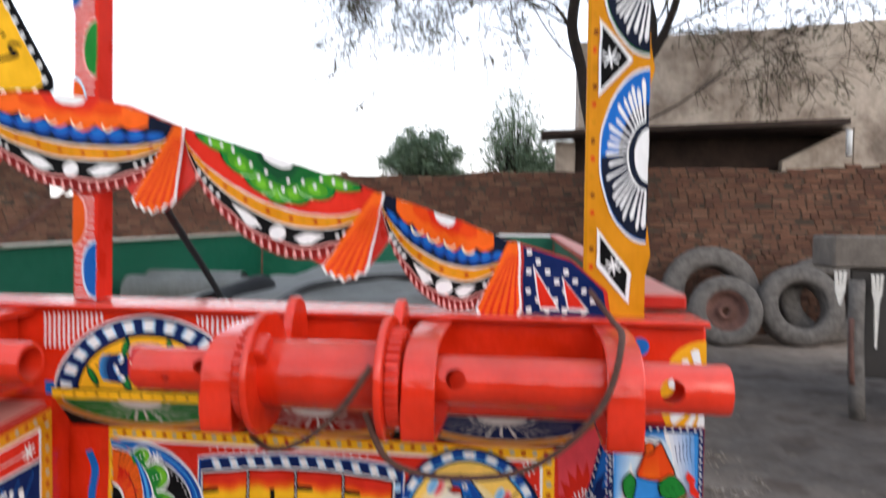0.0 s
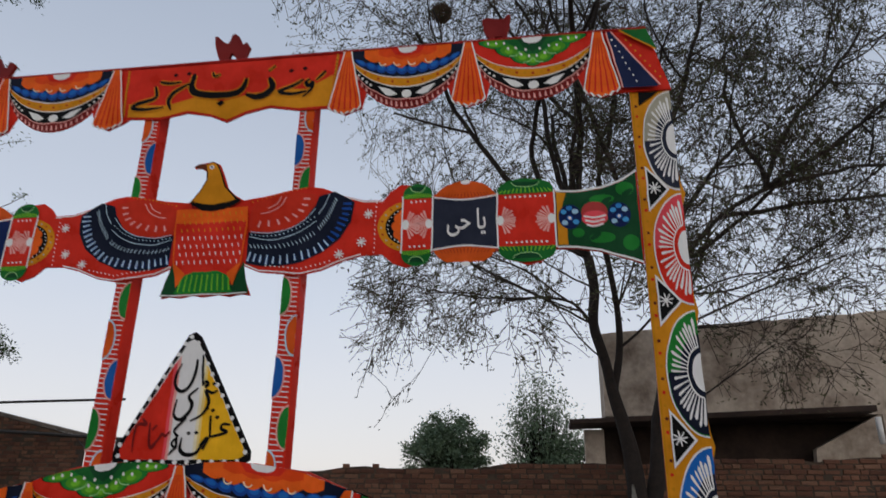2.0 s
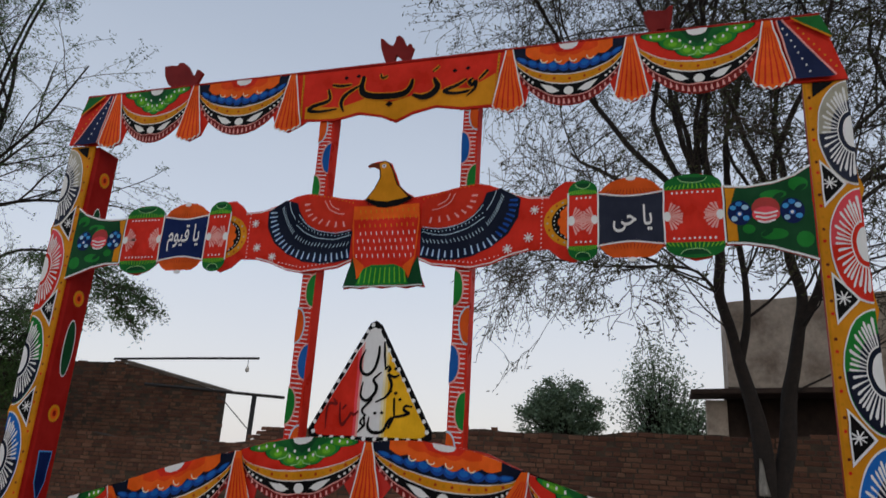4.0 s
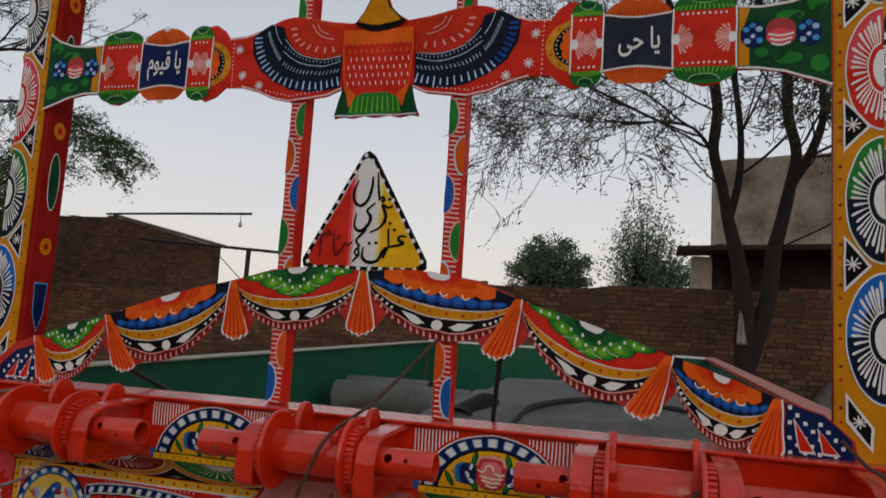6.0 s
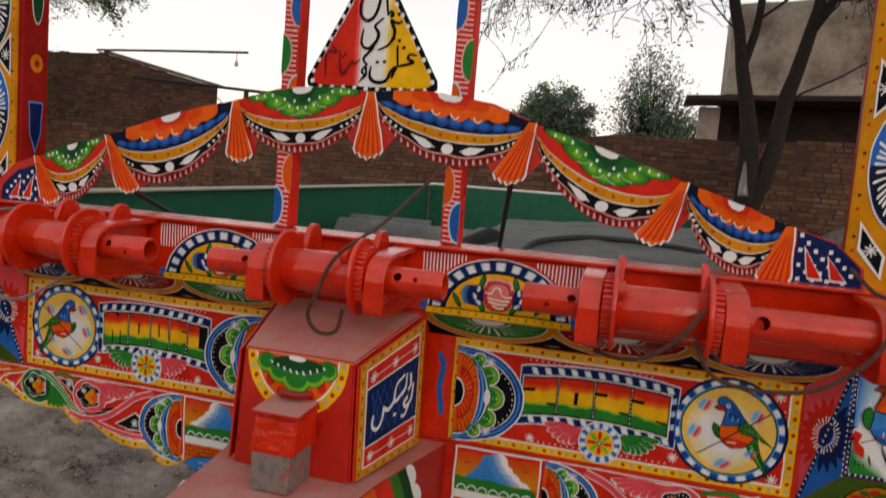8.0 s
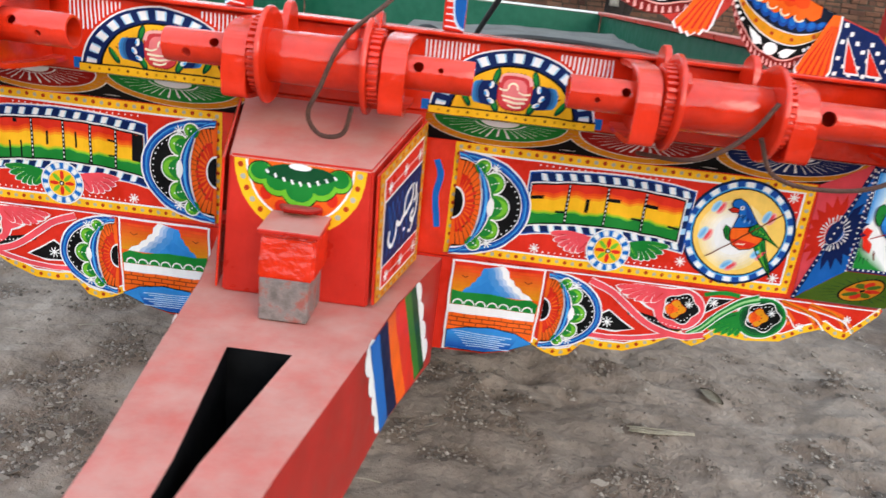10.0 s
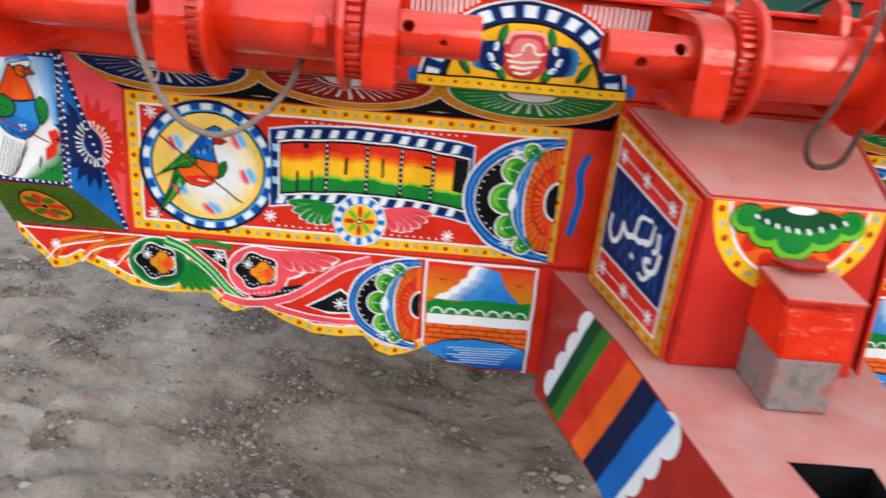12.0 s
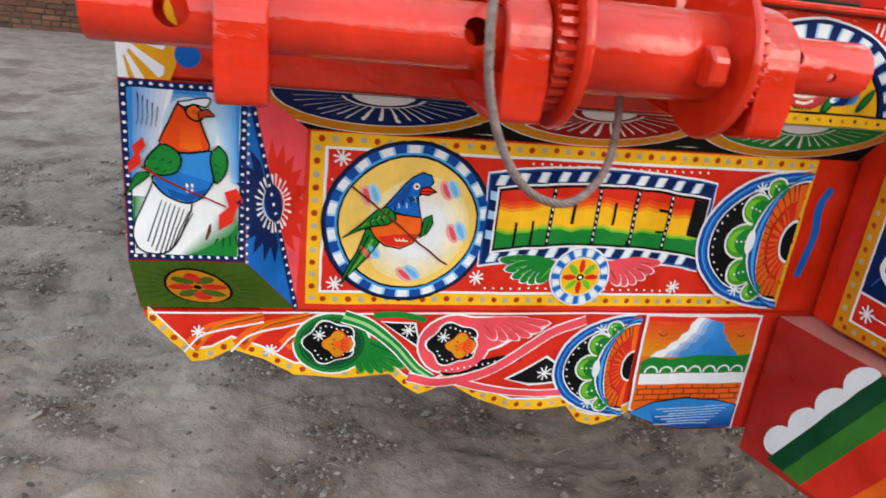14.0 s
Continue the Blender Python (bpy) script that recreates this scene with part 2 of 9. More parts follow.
def ground_material():
    m, n, l, b = shader("packed_earth", 0.95)
    a = noise_node(n, l, 0.55, 7, 0.6)
    c = noise_node(n, l, 3.2, 8, 0.65)
    d = noise_node(n, l, 30, 5, 0.6)
    k2 = noise_node(n, l, 13, 6, 0.6)
    e = noise_node(n, l, 2.0, 6, 0.6, (1.0, 5.0, 1.0))
    r = ramp_node(n, l, c.outputs["Fac"], [(0.28, lin("7d6e60")), (0.5, lin("9b8b7c")), (0.72, lin("b0a090"))])
    big = ramp_node(n, l, a.outputs["Fac"], [(0.3, (0.78, 0.78, 0.79, 1)), (0.65, (1.06, 1.05, 1.04, 1))])
    gr = ramp_node(n, l, d.outputs["Fac"], [(0.34, (0.72, 0.71, 0.70, 1)), (0.60, (1.06, 1.06, 1.06, 1))])
    tr = ramp_node(n, l, e.outputs["Fac"], [(0.30, (0.86, 0.85, 0.84, 1)), (0.55, (1.0, 1.0, 1.0, 1))])
    x = mix_node(n, l, r.outputs["Color"], big.outputs["Color"], 1.0, "MULTIPLY")
    x = mix_node(n, l, x, gr.outputs["Color"], 0.45, "MULTIPLY")
    x = mix_node(n, l, x, tr.outputs["Color"], 0.3, "MULTIPLY")
    blot = noise_node(n, l, 11, 6, 0.62)
    bl = ramp_node(n, l, blot.outputs["Fac"], [(0.40, (0.74, 0.72, 0.70, 1)), (0.50, (0.95, 0.95, 0.94, 1)), (0.60, (1.08, 1.08, 1.08, 1))])
    x = mix_node(n, l, x, bl.outputs["Color"], 0.45, "MULTIPLY")
    at = n.new("ShaderNodeAttribute")
    at.attribute_name = "crumbled"
    loose = ramp_node(n, l, at.outputs["Fac"], [(0.05, (1.0, 1.0, 1.0, 1)), (0.45, (0.66, 0.60, 0.56, 1))])
    x = mix_node(n, l, x, loose.outputs["Color"], 1.0, "MULTIPLY")
    dark_attr = n.new("ShaderNodeAttribute")
    dark_attr.attribute_name = "darkened_earth"
    dk = ramp_node(n, l, dark_attr.outputs["Fac"], [(0.0, (1.0, 1.0, 1.0, 1)), (1.0, (0.30, 0.30, 0.31, 1))])
    x = mix_node(n, l, x, dk.outputs["Color"], 1.0, "MULTIPLY")
    l.new(x, b.inputs["Base Color"])
    h = n.new("ShaderNodeMath")
    h.operation = "MULTIPLY_ADD"
    l.new(k2.outputs["Fac"], h.inputs[0])
    h.inputs[1].default_value = 3.0
    l.new(d.outputs["Fac"], h.inputs[2])
    bump_node(n, l, b, h.outputs[0], 1.0, 0.009)
    return m


MAT_GROUND = ground_material()


def clod_material():
    m, n, l, b = shader("earth_clod", 0.95)
    g = n.new("ShaderNodeNewGeometry")
    r = ramp_node(n, l, g.outputs["Random Per Island"], [(0.0, lin("5a4f45")), (0.5, lin("7a6e62")), (0.85, lin("978b7e")), (1.0, lin("b2a698"))])
    u = noise_node(n, l, 160, 3)
    v = ramp_node(n, l, u.outputs["Fac"], [(0.3, (0.75, 0.75, 0.75, 1)), (0.7, (1.1, 1.1, 1.1, 1))])
    l.new(mix_node(n, l, r.outputs["Color"], v.outputs["Color"], 0.8, "MULTIPLY"), b.inputs["Base Color"])
    return m


MAT_CLOD = clod_material()
MAT_STRAW = plain("straw", [(0.3, "8c8371"), (0.7, "b7ad98")], 20, 0.9, 0.2)

# ---- building helpers ----


def link_mesh(name, me, mats, parent=None, label=""):
    for m in mats if isinstance(mats, (list, tuple)) else [mats]:
        me.materials.append(m)
    ob = new(name, me)
    if parent is not None:
        ob.parent = parent
        ob.matrix_parent_inverse = parent.matrix_world.inverted() if parent.type == "EMPTY" else Matrix.Identity(4)
    if label:
        tagged(ob, label)
    return ob


def part(name, bm, mats, parent=None, label="", smooth=False):
    """One mesh object out of a bmesh, under a thing or a part."""
    me = bpy.data.meshes.new(name)
    bmesh.ops.recalc_face_normals(bm, faces=bm.faces[:])
    if smooth:
        for f in bm.faces:
            f.smooth = len(f.verts) == 4
    bm.to_mesh(me)
    bm.free()
    return link_mesh(name, me, mats, parent, label)


def thing(name, at, label, category, group="", kind=""):
    ob = new(name)
    ob.location = at
    ob.matrix_world = Matrix.Translation(at)
    ob.empty_display_size = 0.1
    return tagged(ob, label, category, group, kind)


def add_box(bm, x0, x1, y0, y1, z0, z1, bev=0.0, seg=1):
    r = bmesh.ops.create_cube(bm, size=1.0)
    vs = r["verts"]
    for v in vs:
        v.co = Vector(((x0 + x1) / 2 + v.co.x * (x1 - x0), (y0 + y1) / 2 + v.co.y * (y1 - y0), (z0 + z1) / 2 + v.co.z * (z1 - z0)))
    if bev > 0:
        es = list({e for v in vs for e in v.link_edges})
        bmesh.ops.bevel(bm, geom=es, offset=bev, segments=seg, affect="EDGES", profile=0.5)
    return vs


def box(x0, x1, y0, y1, z0, z1, bev=0.0, seg=1):
    bm = bmesh.new()
    add_box(bm, x0, x1, y0, y1, z0, z1, bev, seg)
    return bm


def add_prism(bm, pts, place, thick):
    """A plate: the outline pts (u, v) at place(u, v, 0), as thick as given to the back."""
    a = [bm.verts.new(place(u, v, 0)) for u, v in pts]
    b = [bm.verts.new(place(u, v, -thick)) for u, v in pts]
    bm.faces.new(a)
    bm.faces.new(b[::-1])
    k = len(pts)
    for i in range(k):
        bm.faces.new((a[i], b[i], b[(i + 1) % k], a[(i + 1) % k]))


def prism(pts, place, thick, bev=0.0):
    bm = bmesh.new()
    add_prism(bm, pts, place, thick)
    if bev > 0:
        bmesh.ops.bevel(bm, geom=bm.edges[:], offset=bev, segments=1, affect="EDGES")
    return bm


def lathe_x(profile, y, z, n=32):
    """Turned about an axis along x: profile rows (x, r)."""
    bm = bmesh.new()
    rings = []
    for x, r in profile:
        rings.append([bm.verts.new((x, y + r * math.cos(2 * math.pi * k / n), z + r * math.sin(2 * math.pi * k / n))) for k in range(n)])
    for p, q in zip(rings, rings[1:]):
        for k in range(n):
            bm.faces.new((p[k], q[k], q[(k + 1) % n], p[(k + 1) % n]))
    bm.faces.new(rings[0])
    bm.faces.new(rings[-1][::-1])
    return bm


def smooth_path(pts, steps=6):
    """Catmull-Rom through 3D points."""
    p = [Vector(q) for q in pts]
    p = [p[0] * 2 - p[1]] + p + [p[-1] * 2 - p[-2]]
    out = []
    for i in range(1, len(p) - 2):
        for s in range(steps):
            t = s / steps
            out.append(0.5 * ((2 * p[i]) + (p[i + 1] - p[i - 1]) * t + (2 * p[i - 1] - 5 * p[i] + 4 * p[i + 1] - p[i + 2]) * t * t + (3 * p[i] - p[i - 1] - 3 * p[i + 1] + p[i + 2]) * t ** 3))
    out.append(p[-2])
    return out


def tube_lists(verts, faces, path, radii, n):
    """Adds a tapered tube along path to lists of vertices and faces."""
    start = len(verts)
    m = len(path)
    for i, c in enumerate(path):
        d = (path[min(i + 1, m - 1)] - path[max(i - 1, 0)])
        d = d.normalized() if d.length > 1e-9 else Vector((0, 0, 1))
        a = d.cross(Vector((0.31, 0.17, 0.93)))
        if a.length < 1e-3:
            a = d.cross(Vector((1, 0, 0)))
        a.normalize()
        b = d.cross(a)
        for k in range(n):
            w = 2 * math.pi * k / n
            verts.append(c + (a * math.cos(w) + b * math.sin(w)) * radii[i])
    for i in range(m - 1):
        for k in range(n):
            p, q = start + i * n + k, start + i * n + (k + 1) % n
            faces.append((p, q, q + n, p + n))
    faces.append(tuple(start + k for k in range(n))[::-1])
    faces.append(tuple(start + (m - 1) * n + k for k in range(n)))


def tube(name, pts, r, mats, parent=None, label="", n=8, steps=6, curve=True):
    path = smooth_path(pts, steps) if curve else [Vector(p) for p in pts]
    v, f = [], []
    tube_lists(v, f, path, [r] * len(path), n)
    me = bpy.data.meshes.new(name)
    me.from_pydata(v, [], f)
    for p in me.polygons:
        p.use_smooth = len(p.vertices) == 4
    return link_mesh(name, me, mats, parent, label)


class Art:
    """Painted work on a plane: flat shapes of paint, coat over coat, gathered into one mesh with its colours."""
    COAT = 0.0005

    def __init__(self, place):
        self.place, self.v, self.f, self.c, self.keys, self.laid = place, [], [], [], [], {}

    def height(self, coat):
        """Each stroke lies a hair above those laid before it in the same coat."""
        k = self.laid[coat] = self.laid.get(coat, -1) + 1
        return coat * self.COAT + (k % 110) * 4e-6

    def poly(self, pts, colour, coat=1):
        if colour not in self.keys:
            self.keys.append(colour)
        s = len(self.v)
        h = self.height(coat)
        # an unsteady hand: outlines waver by a millimetre
        outline = []
        for (u, w), (u1, w1) in zip(pts, list(pts[1:]) + [pts[0]]):
            m = min(12, int(math.hypot(u1 - u, w1 - w) / 0.016)) + 1
            outline += [(u + (u1 - u) * k / m, w + (w1 - w) * k / m) for k in range(m)]
        for u, w in outline:
            q = noise.noise_vector(Vector((u * 26, w * 26, 3.7))) * 0.0016 + noise.noise_vector(Vector((u * 95, w * 95, 1.3 * coat))) * 0.0007
            self.v.append(self.place(u + q.x, w + q.y, h))
        self.f.append(tuple(range(s, s + len(outline))))
        self.c.append(self.keys.index(colour))

    def rect(self, u0, v0, u1, v1, colour, coat=1):
        self.poly([(u0, v0), (u1, v0), (u1, v1), (u0, v1)], colour, coat)

    def ell(self, u, v, ru, rv, colour, coat=1, n=24, a0=0.0, a1=360.0, tilt=0.0):
        ct, st = math.cos(radians(tilt)), math.sin(radians(tilt))
        pts = []
        full = abs(a1 - a0) >= 359.9
        for k in range(n if full else n + 1):
            a = radians(a0 + (a1 - a0) * k / n)
            x, y = ru * math.cos(a), rv * math.sin(a)
            pts.append((u + x * ct - y * st, v + x * st + y * ct))
        self.poly(pts, colour, coat)

    def ring(self, u, v, r0, r1, colour, coat=1, n=32, a0=0.0, a1=360.0, squash=1.0):
        for k in range(n):
            a, b = radians(a0 + (a1 - a0) * k / n), radians(a0 + (a1 - a0) * (k + 1) / n)
            self.poly([(u + r0 * math.cos(a), v + squash * r0 * math.sin(a)), (u + r1 * math.cos(a), v + squash * r1 * math.sin(a)),
                       (u + r1 * math.cos(b), v + squash * r1 * math.sin(b)), (u + r0 * math.cos(b), v + squash * r0 * math.sin(b))], colour, coat)

    def dashes(self, u, v, r0, r1, colour, coat, count, share=0.5, a0=0.0, a1=360.0, squash=1.0):
        """Evenly spaced blocks round a ring, each with a soft pale edge."""
        step = (a1 - a0) / count
        for k in range(count):
            self.ring(u, v, r0, r1, "pale", coat - 0.5, 2, a0 + step * (k + 0.5 - share * 0.75), a0 + step * (k + 0.5 + share * 0.75), squash)
        for k in range(count):
            self.ring(u, v, r0, r1, colour, coat, 2, a0 + step * (k + 0.5 - share / 2), a0 + step * (k + 0.5 + share / 2), squash)

    def line(self, pts, w, colour, coat=1, w1=None):
        """A brush stroke w wide, to w1 at its end."""
        w1 = w if w1 is None else w1
        m = len(pts)
        left, right = [], []
        for i, (x, y) in enumerate(pts):
            ax, ay = pts[max(i - 1, 0)]
            bx, by = pts[min(i + 1, m - 1)]
            d = math.hypot(bx - ax, by - ay) or 1.0
            h = (w + (w1 - w) * i / max(1, m - 1)) / 2
            left.append((x - (by - ay) / d * h, y + (bx - ax) / d * h))
            right.append((x + (by - ay) / d * h, y - (bx - ax) / d * h))
        for i in range(m - 1):
            self.poly([left[i], right[i], right[i + 1], left[i + 1]], colour, coat)

    def curve(self, pts, w, colour, coat=1, w1=None, steps=5):
        p = smooth_path([(x, y, 0) for x, y in pts], steps)
        self.line([(q.x, q.y) for q in p], w, colour, coat, w1)

    def star(self, u, v, r, colour="white", coat=3, w=0.003):
        for k in range(4):
            a = math.pi * k / 4 + 0.2
            self.line([(u - r * math.cos(a), v - r * math.sin(a)), (u + r * math.cos(a), v + r * math.sin(a))], w, colour, coat)

    def dots(self, pts, r, colours, coat=3):
        for k, (u, v) in enumerate(pts):
            self.ell(u, v, r, r, colours[k % len(colours)], coat, 6)

    def beads(self, path, step, r, colours, coat=3):
        """Dots at even steps along a line."""
        gone, want, k = 0.0, step / 2, 0
        for (x0, y0), (x1, y1) in zip(path, path[1:]):
            d = math.hypot(x1 - x0, y1 - y0)
            while want <= gone + d and d > 0:
                t = (want - gone) / d
                self.ell(x0 + (x1 - x0) * t, y0 + (y1 - y0) * t, r, r, colours[k % len(colours)], coat, 6)
                want += step
                k += 1
            gone += d

    def rays(self, u, v, r0, r1, colour, coat, count, w, a0, a1, squash=1.0):
        """Brushed rays that widen outwards from one inner rim, none quite like the next."""
        out, rim = [], []
        for k in range(count):
            a = radians(a0 + (a1 - a0) * (k + 0.5 + 0.22 * math.sin(k * 5.3 + count)) / count)
            far = r1 * (1 - 0.05 * (1 + math.sin(k * 3.7 + u * 9)))
            q = w * (0.62 + 0.10 * math.sin(k * 2.9))
            for r, side in ((r0, -0.35 * q), (far * 0.95, -q), (far, 0.0), (far * 0.95, q), (r0, 0.35 * q)):
                # the side step keeps its width along the drawn curve
                tx, ty = -math.sin(a), squash * math.cos(a)
                t = side / math.hypot(tx, ty)
                out.append((u + r * math.cos(a) + tx * t, v + squash * r * math.sin(a) + ty * t))
            rim.append((u + r0 * 0.93 * math.cos(a), v + squash * r0 * 0.93 * math.sin(a)))
        self.poly(out + rim[::-1], colour, coat)

    def fade(self, u, v, ru, rv, outer, inner, coat=1, steps=6, n=28, tilt=0.0, share=0.35):
        """An airbrushed spot: one paint shading into another towards the middle."""
        for k in range(1, steps + 1):
            f = k / steps
            q = 1 - (1 - share) * f
            self.ell(u, v, ru * q, rv * q, inner if k == steps else "%s>%s:%.2f" % (outer, inner, f), coat + 0.05 * k, n, tilt=tilt)

    def wash(self, low, high, c_low, c_high, coat=1, steps=7):
        """An airbrushed strip between two polylines, from one paint to another."""
        row = lambda t: [(p[0] + (q[0] - p[0]) * t, p[1] + (q[1] - p[1]) * t) for p, q in zip(low, high)]
        for k in range(steps):
            f = (k + 0.5) / steps
            colour = c_low if k == 0 else c_high if k == steps - 1 else "%s>%s:%.2f" % (c_low, c_high, f)
            self.poly(row(k / steps) + row((k + 1) / steps)[::-1], colour, coat)

    def words(self, body, u, v, width, height, colour, coat=3, bold=0.02):
        """Lettering fitted into a box whose middle is (u, v)."""
        cu = bpy.data.curves.new("letters", "FONT")
        cu.body, cu.size, cu.resolution_u, cu.offset = body, 1.0, 3, bold
        ob = new("letters", cu)
        dg = bpy.context.evaluated_depsgraph_get()
        me = ob.evaluated_get(dg).to_mesh()
        co = [tuple(p.co) for p in me.vertices]
        fs = [tuple(p.vertices) for p in me.polygons]
        ob.evaluated_get(dg).to_mesh_clear()
        bpy.data.objects.remove(ob)
        bpy.data.curves.remove(cu)
        x0, x1 = min(c[0] for c in co), max(c[0] for c in co)
        y0, y1 = min(c[1] for c in co), max(c[1] for c in co)
        if colour not in self.keys:
            self.keys.append(colour)
        s, h = len(self.v), self.height(coat)
        self.v += [self.place(u + ((c[0] - x0) / (x1 - x0) - 0.5) * width, v + ((c[1] - y0) / (y1 - y0) - 0.5) * height, h) for c in co]
        for f in fs:
            self.f.append(tuple(s + i for i in f))
            self.c.append(self.keys.index(colour))

    def done(self, name, parent, label=""):
        me = bpy.data.meshes.new(name)
        me.from_pydata(self.v, [], self.f)
        me.polygons.foreach_set("material_index", self.c)
        return link_mesh(name, me, [paint_of(k) for k in self.keys], parent, label)


def front(y, flip=1):
    """Placing on an upright plane that faces the camera's side (towards -y); flip -1 mirrors it."""
    return lambda u, v, h: Vector((u * flip, y - h, v))


def plane_of(origin, along, up):
    """Placing on any plane: its u and v directions, outward by their cross product."""
    o, a, b = Vector(origin), Vector(along), Vector(up)
    nn = a.cross(b).normalized()
    return lambda u, v, h: o + a * u + b * v + nn * h

# ---- the yard: ground, walls, buildings ----


def ground_height(x, y):
    d2 = (x * x + (y - 1) ** 2) / 400.0
    if d2 > 6:
        return 0.0
    h = 0.024 * noise.noise(Vector((x * 0.9, y * 0.9, 0.3))) + 0.024 * noise.noise(Vector((x * 3.1, y * 3.1, 1.7)))
    if d2 < 0.12:
        # trodden patches: hoof dents and broken crust
        worn = max(0.4, min(1.0, 0.55 + 1.6 * noise.noise(Vector((x * 1.25, y * 1.25, 6.1)))))
        a = noise.noise(Vector((x * 7.0, y * 8.5, 4.2)))
        b = noise.noise(Vector((x * 16.0, y * 18.0, 9.2)))
        c = noise.noise(Vector((x * 5.0, y * 13.0, 2.6)))
        ridge = 1.0 - abs(noise.noise(Vector((x * 9.0, y * 15.0, 8.8)))) * 2.2
        h += worn * (0.030 * a + 0.018 * b + 0.014 * c + 0.014 * max(0.0, ridge) - 0.030 * max(0.0, -a - 0.25)) + 0.004 * b
    return h * math.exp(-d2)


def crumbled(x, y):
    """How far the crust is broken into loose crumbs at a place."""
    return noise.noise(Vector((x * 2.6, y * 2.9, 6.1))) + 0.7 * noise.noise(Vector((x * 7.0, y * 9.0, 2.0)))


def build_ground():
    steps = 560
    k = 8.2
    ax = [756 * math.sinh(k * (2 * i / steps - 1)) / math.sinh(k) for i in range(steps + 1)]
    v = [(x - 0.5, y + 0.8, ground_height(x - 0.5, y + 0.8)) for y in ax for x in ax]
    w = steps + 1
    f = [(j * w + i, j * w + i + 1, (j + 1) * w + i + 1, (j + 1) * w + i) for j in range(steps) for i in range(steps)]
    me = bpy.data.meshes.new("ground")
    me.from_pydata(v, [], f)
    crumb = me.attributes.new("crumbled", "FLOAT", "POINT")
    crumb.data.foreach_set("value", [crumbled(p[0], p[1]) if abs(p[0]) < 6 and abs(p[1]) < 7 else 0.0 for p in v])
    # earth darkened in one wide ragged patch where tyres and machines stand
    darkened_earth = me.attributes.new("darkened_earth", "FLOAT", "POINT")
    dark_spread = lambda x, y: max(0.0, min(1.0, 1.5 * math.exp(-((x - 3.3) / 2.2) ** 2 - ((y - 4.8) / 4.3) ** 2) - 0.30 + 0.35 * noise.noise(Vector((x * 0.8, y * 0.8, 4.4)))))
    darkened_earth.data.foreach_set("value", [dark_spread(p[0], p[1]) if -2 < p[0] < 11 and -3 < p[1] < 16 else 0.0 for p in v])
    for p in me.polygons:
        p.use_smooth = True
    tagged(link_mesh("ground", me, MAT_GROUND), "bare grey-brown packed earth yard with clods and ruts", "ground", kind="structure")


build_ground()


def build_clods():
    rnd = random.Random(5)
    v, f = [], []
    for k in range(330000):
        x, y = rnd.uniform(-3.6, 2.4), rnd.uniform(-1.2, 3.6)
        patch = crumbled(x, y)
        if patch < rnd.uniform(0.08, 0.55) and rnd.random() > 0.02:
            continue
        r = 0.0030 + 0.011 * rnd.random() ** 4
        z = ground_height(x, y)
        s = len(v)
        tw = rnd.uniform(0, 6.28)
        for a in range(5):
            q = r * rnd.uniform(0.7, 1.25)
            v.append((x + q * math.cos(tw + a * 1.2566), y + q * math.sin(tw + a * 1.2566), z - 0.001))
        v.append((x + r * rnd.uniform(-0.3, 0.3), y + r * rnd.uniform(-0.3, 0.3), z + r * rnd.uniform(0.35, 0.8)))
        f += [(s + a, s + (a + 1) % 5, s + 5) for a in range(5)]
    # flakes of dried crust, tilted, in trodden patches
    for k in range(16000):
        x, y = rnd.uniform(-3.6, 2.4), rnd.uniform(-1.2, 3.2)
        patch = crumbled(x, y)
        if patch < rnd.uniform(0.0, 0.8):
            continue
        r = 0.006 + 0.020 * rnd.random() ** 3
        z = ground_height(x, y)
        tilt, tw = Vector((rnd.gauss(0, 0.3), rnd.gauss(0, 0.3))), rnd.uniform(0, 6.28)
        s = len(v)
        for low in (0.0, 0.004):
            for a in range(5):
                w = tw + a * 1.2566
                dx, dy = r * (0.75 + 0.3 * ((a * 7 + k) % 3)) * math.cos(w), r * 0.6 * math.sin(w)
                v.append((x + dx, y + dy, z + 0.003 - low + dx * tilt.x + dy * tilt.y))
        f += [tuple(range(s, s + 5))] + [(s + a, s + 5 + a, s + 5 + (a + 1) % 5, s + (a + 1) % 5) for a in range(5)]
    me = bpy.data.meshes.new("clods")
    me.from_pydata(v, [], f)
    tagged(link_mesh("clods", me, MAT_CLOD), "small grey-brown earth clods scattered on the yard", "clods", kind="stuff")
    v, f = [], []
    for k in range(120):
        x, y = rnd.uniform(-4, 3.2), rnd.uniform(-1.2, 4.6)
        a, L = rnd.uniform(0, 3.14), rnd.uniform(0.02, 0.09)
        p = Vector((x, y, ground_height(x, y) + 0.004))
        d = Vector((math.cos(a), math.sin(a), rnd.uniform(-0.03, 0.06)))
        tube_lists(v, f, [p, p + d * L * 0.5 + Vector((0.003, 0.002, 0.002)), p + d * L], [0.0016, 0.0015, 0.001], 4)
    me = bpy.data.meshes.new("straw")
    me.from_pydata(v, [], f)
    tagged(link_mesh("straw", me, MAT_STRAW), "pale straw and twig bits lying on the earth", "straw", kind="stuff")


build_clods()


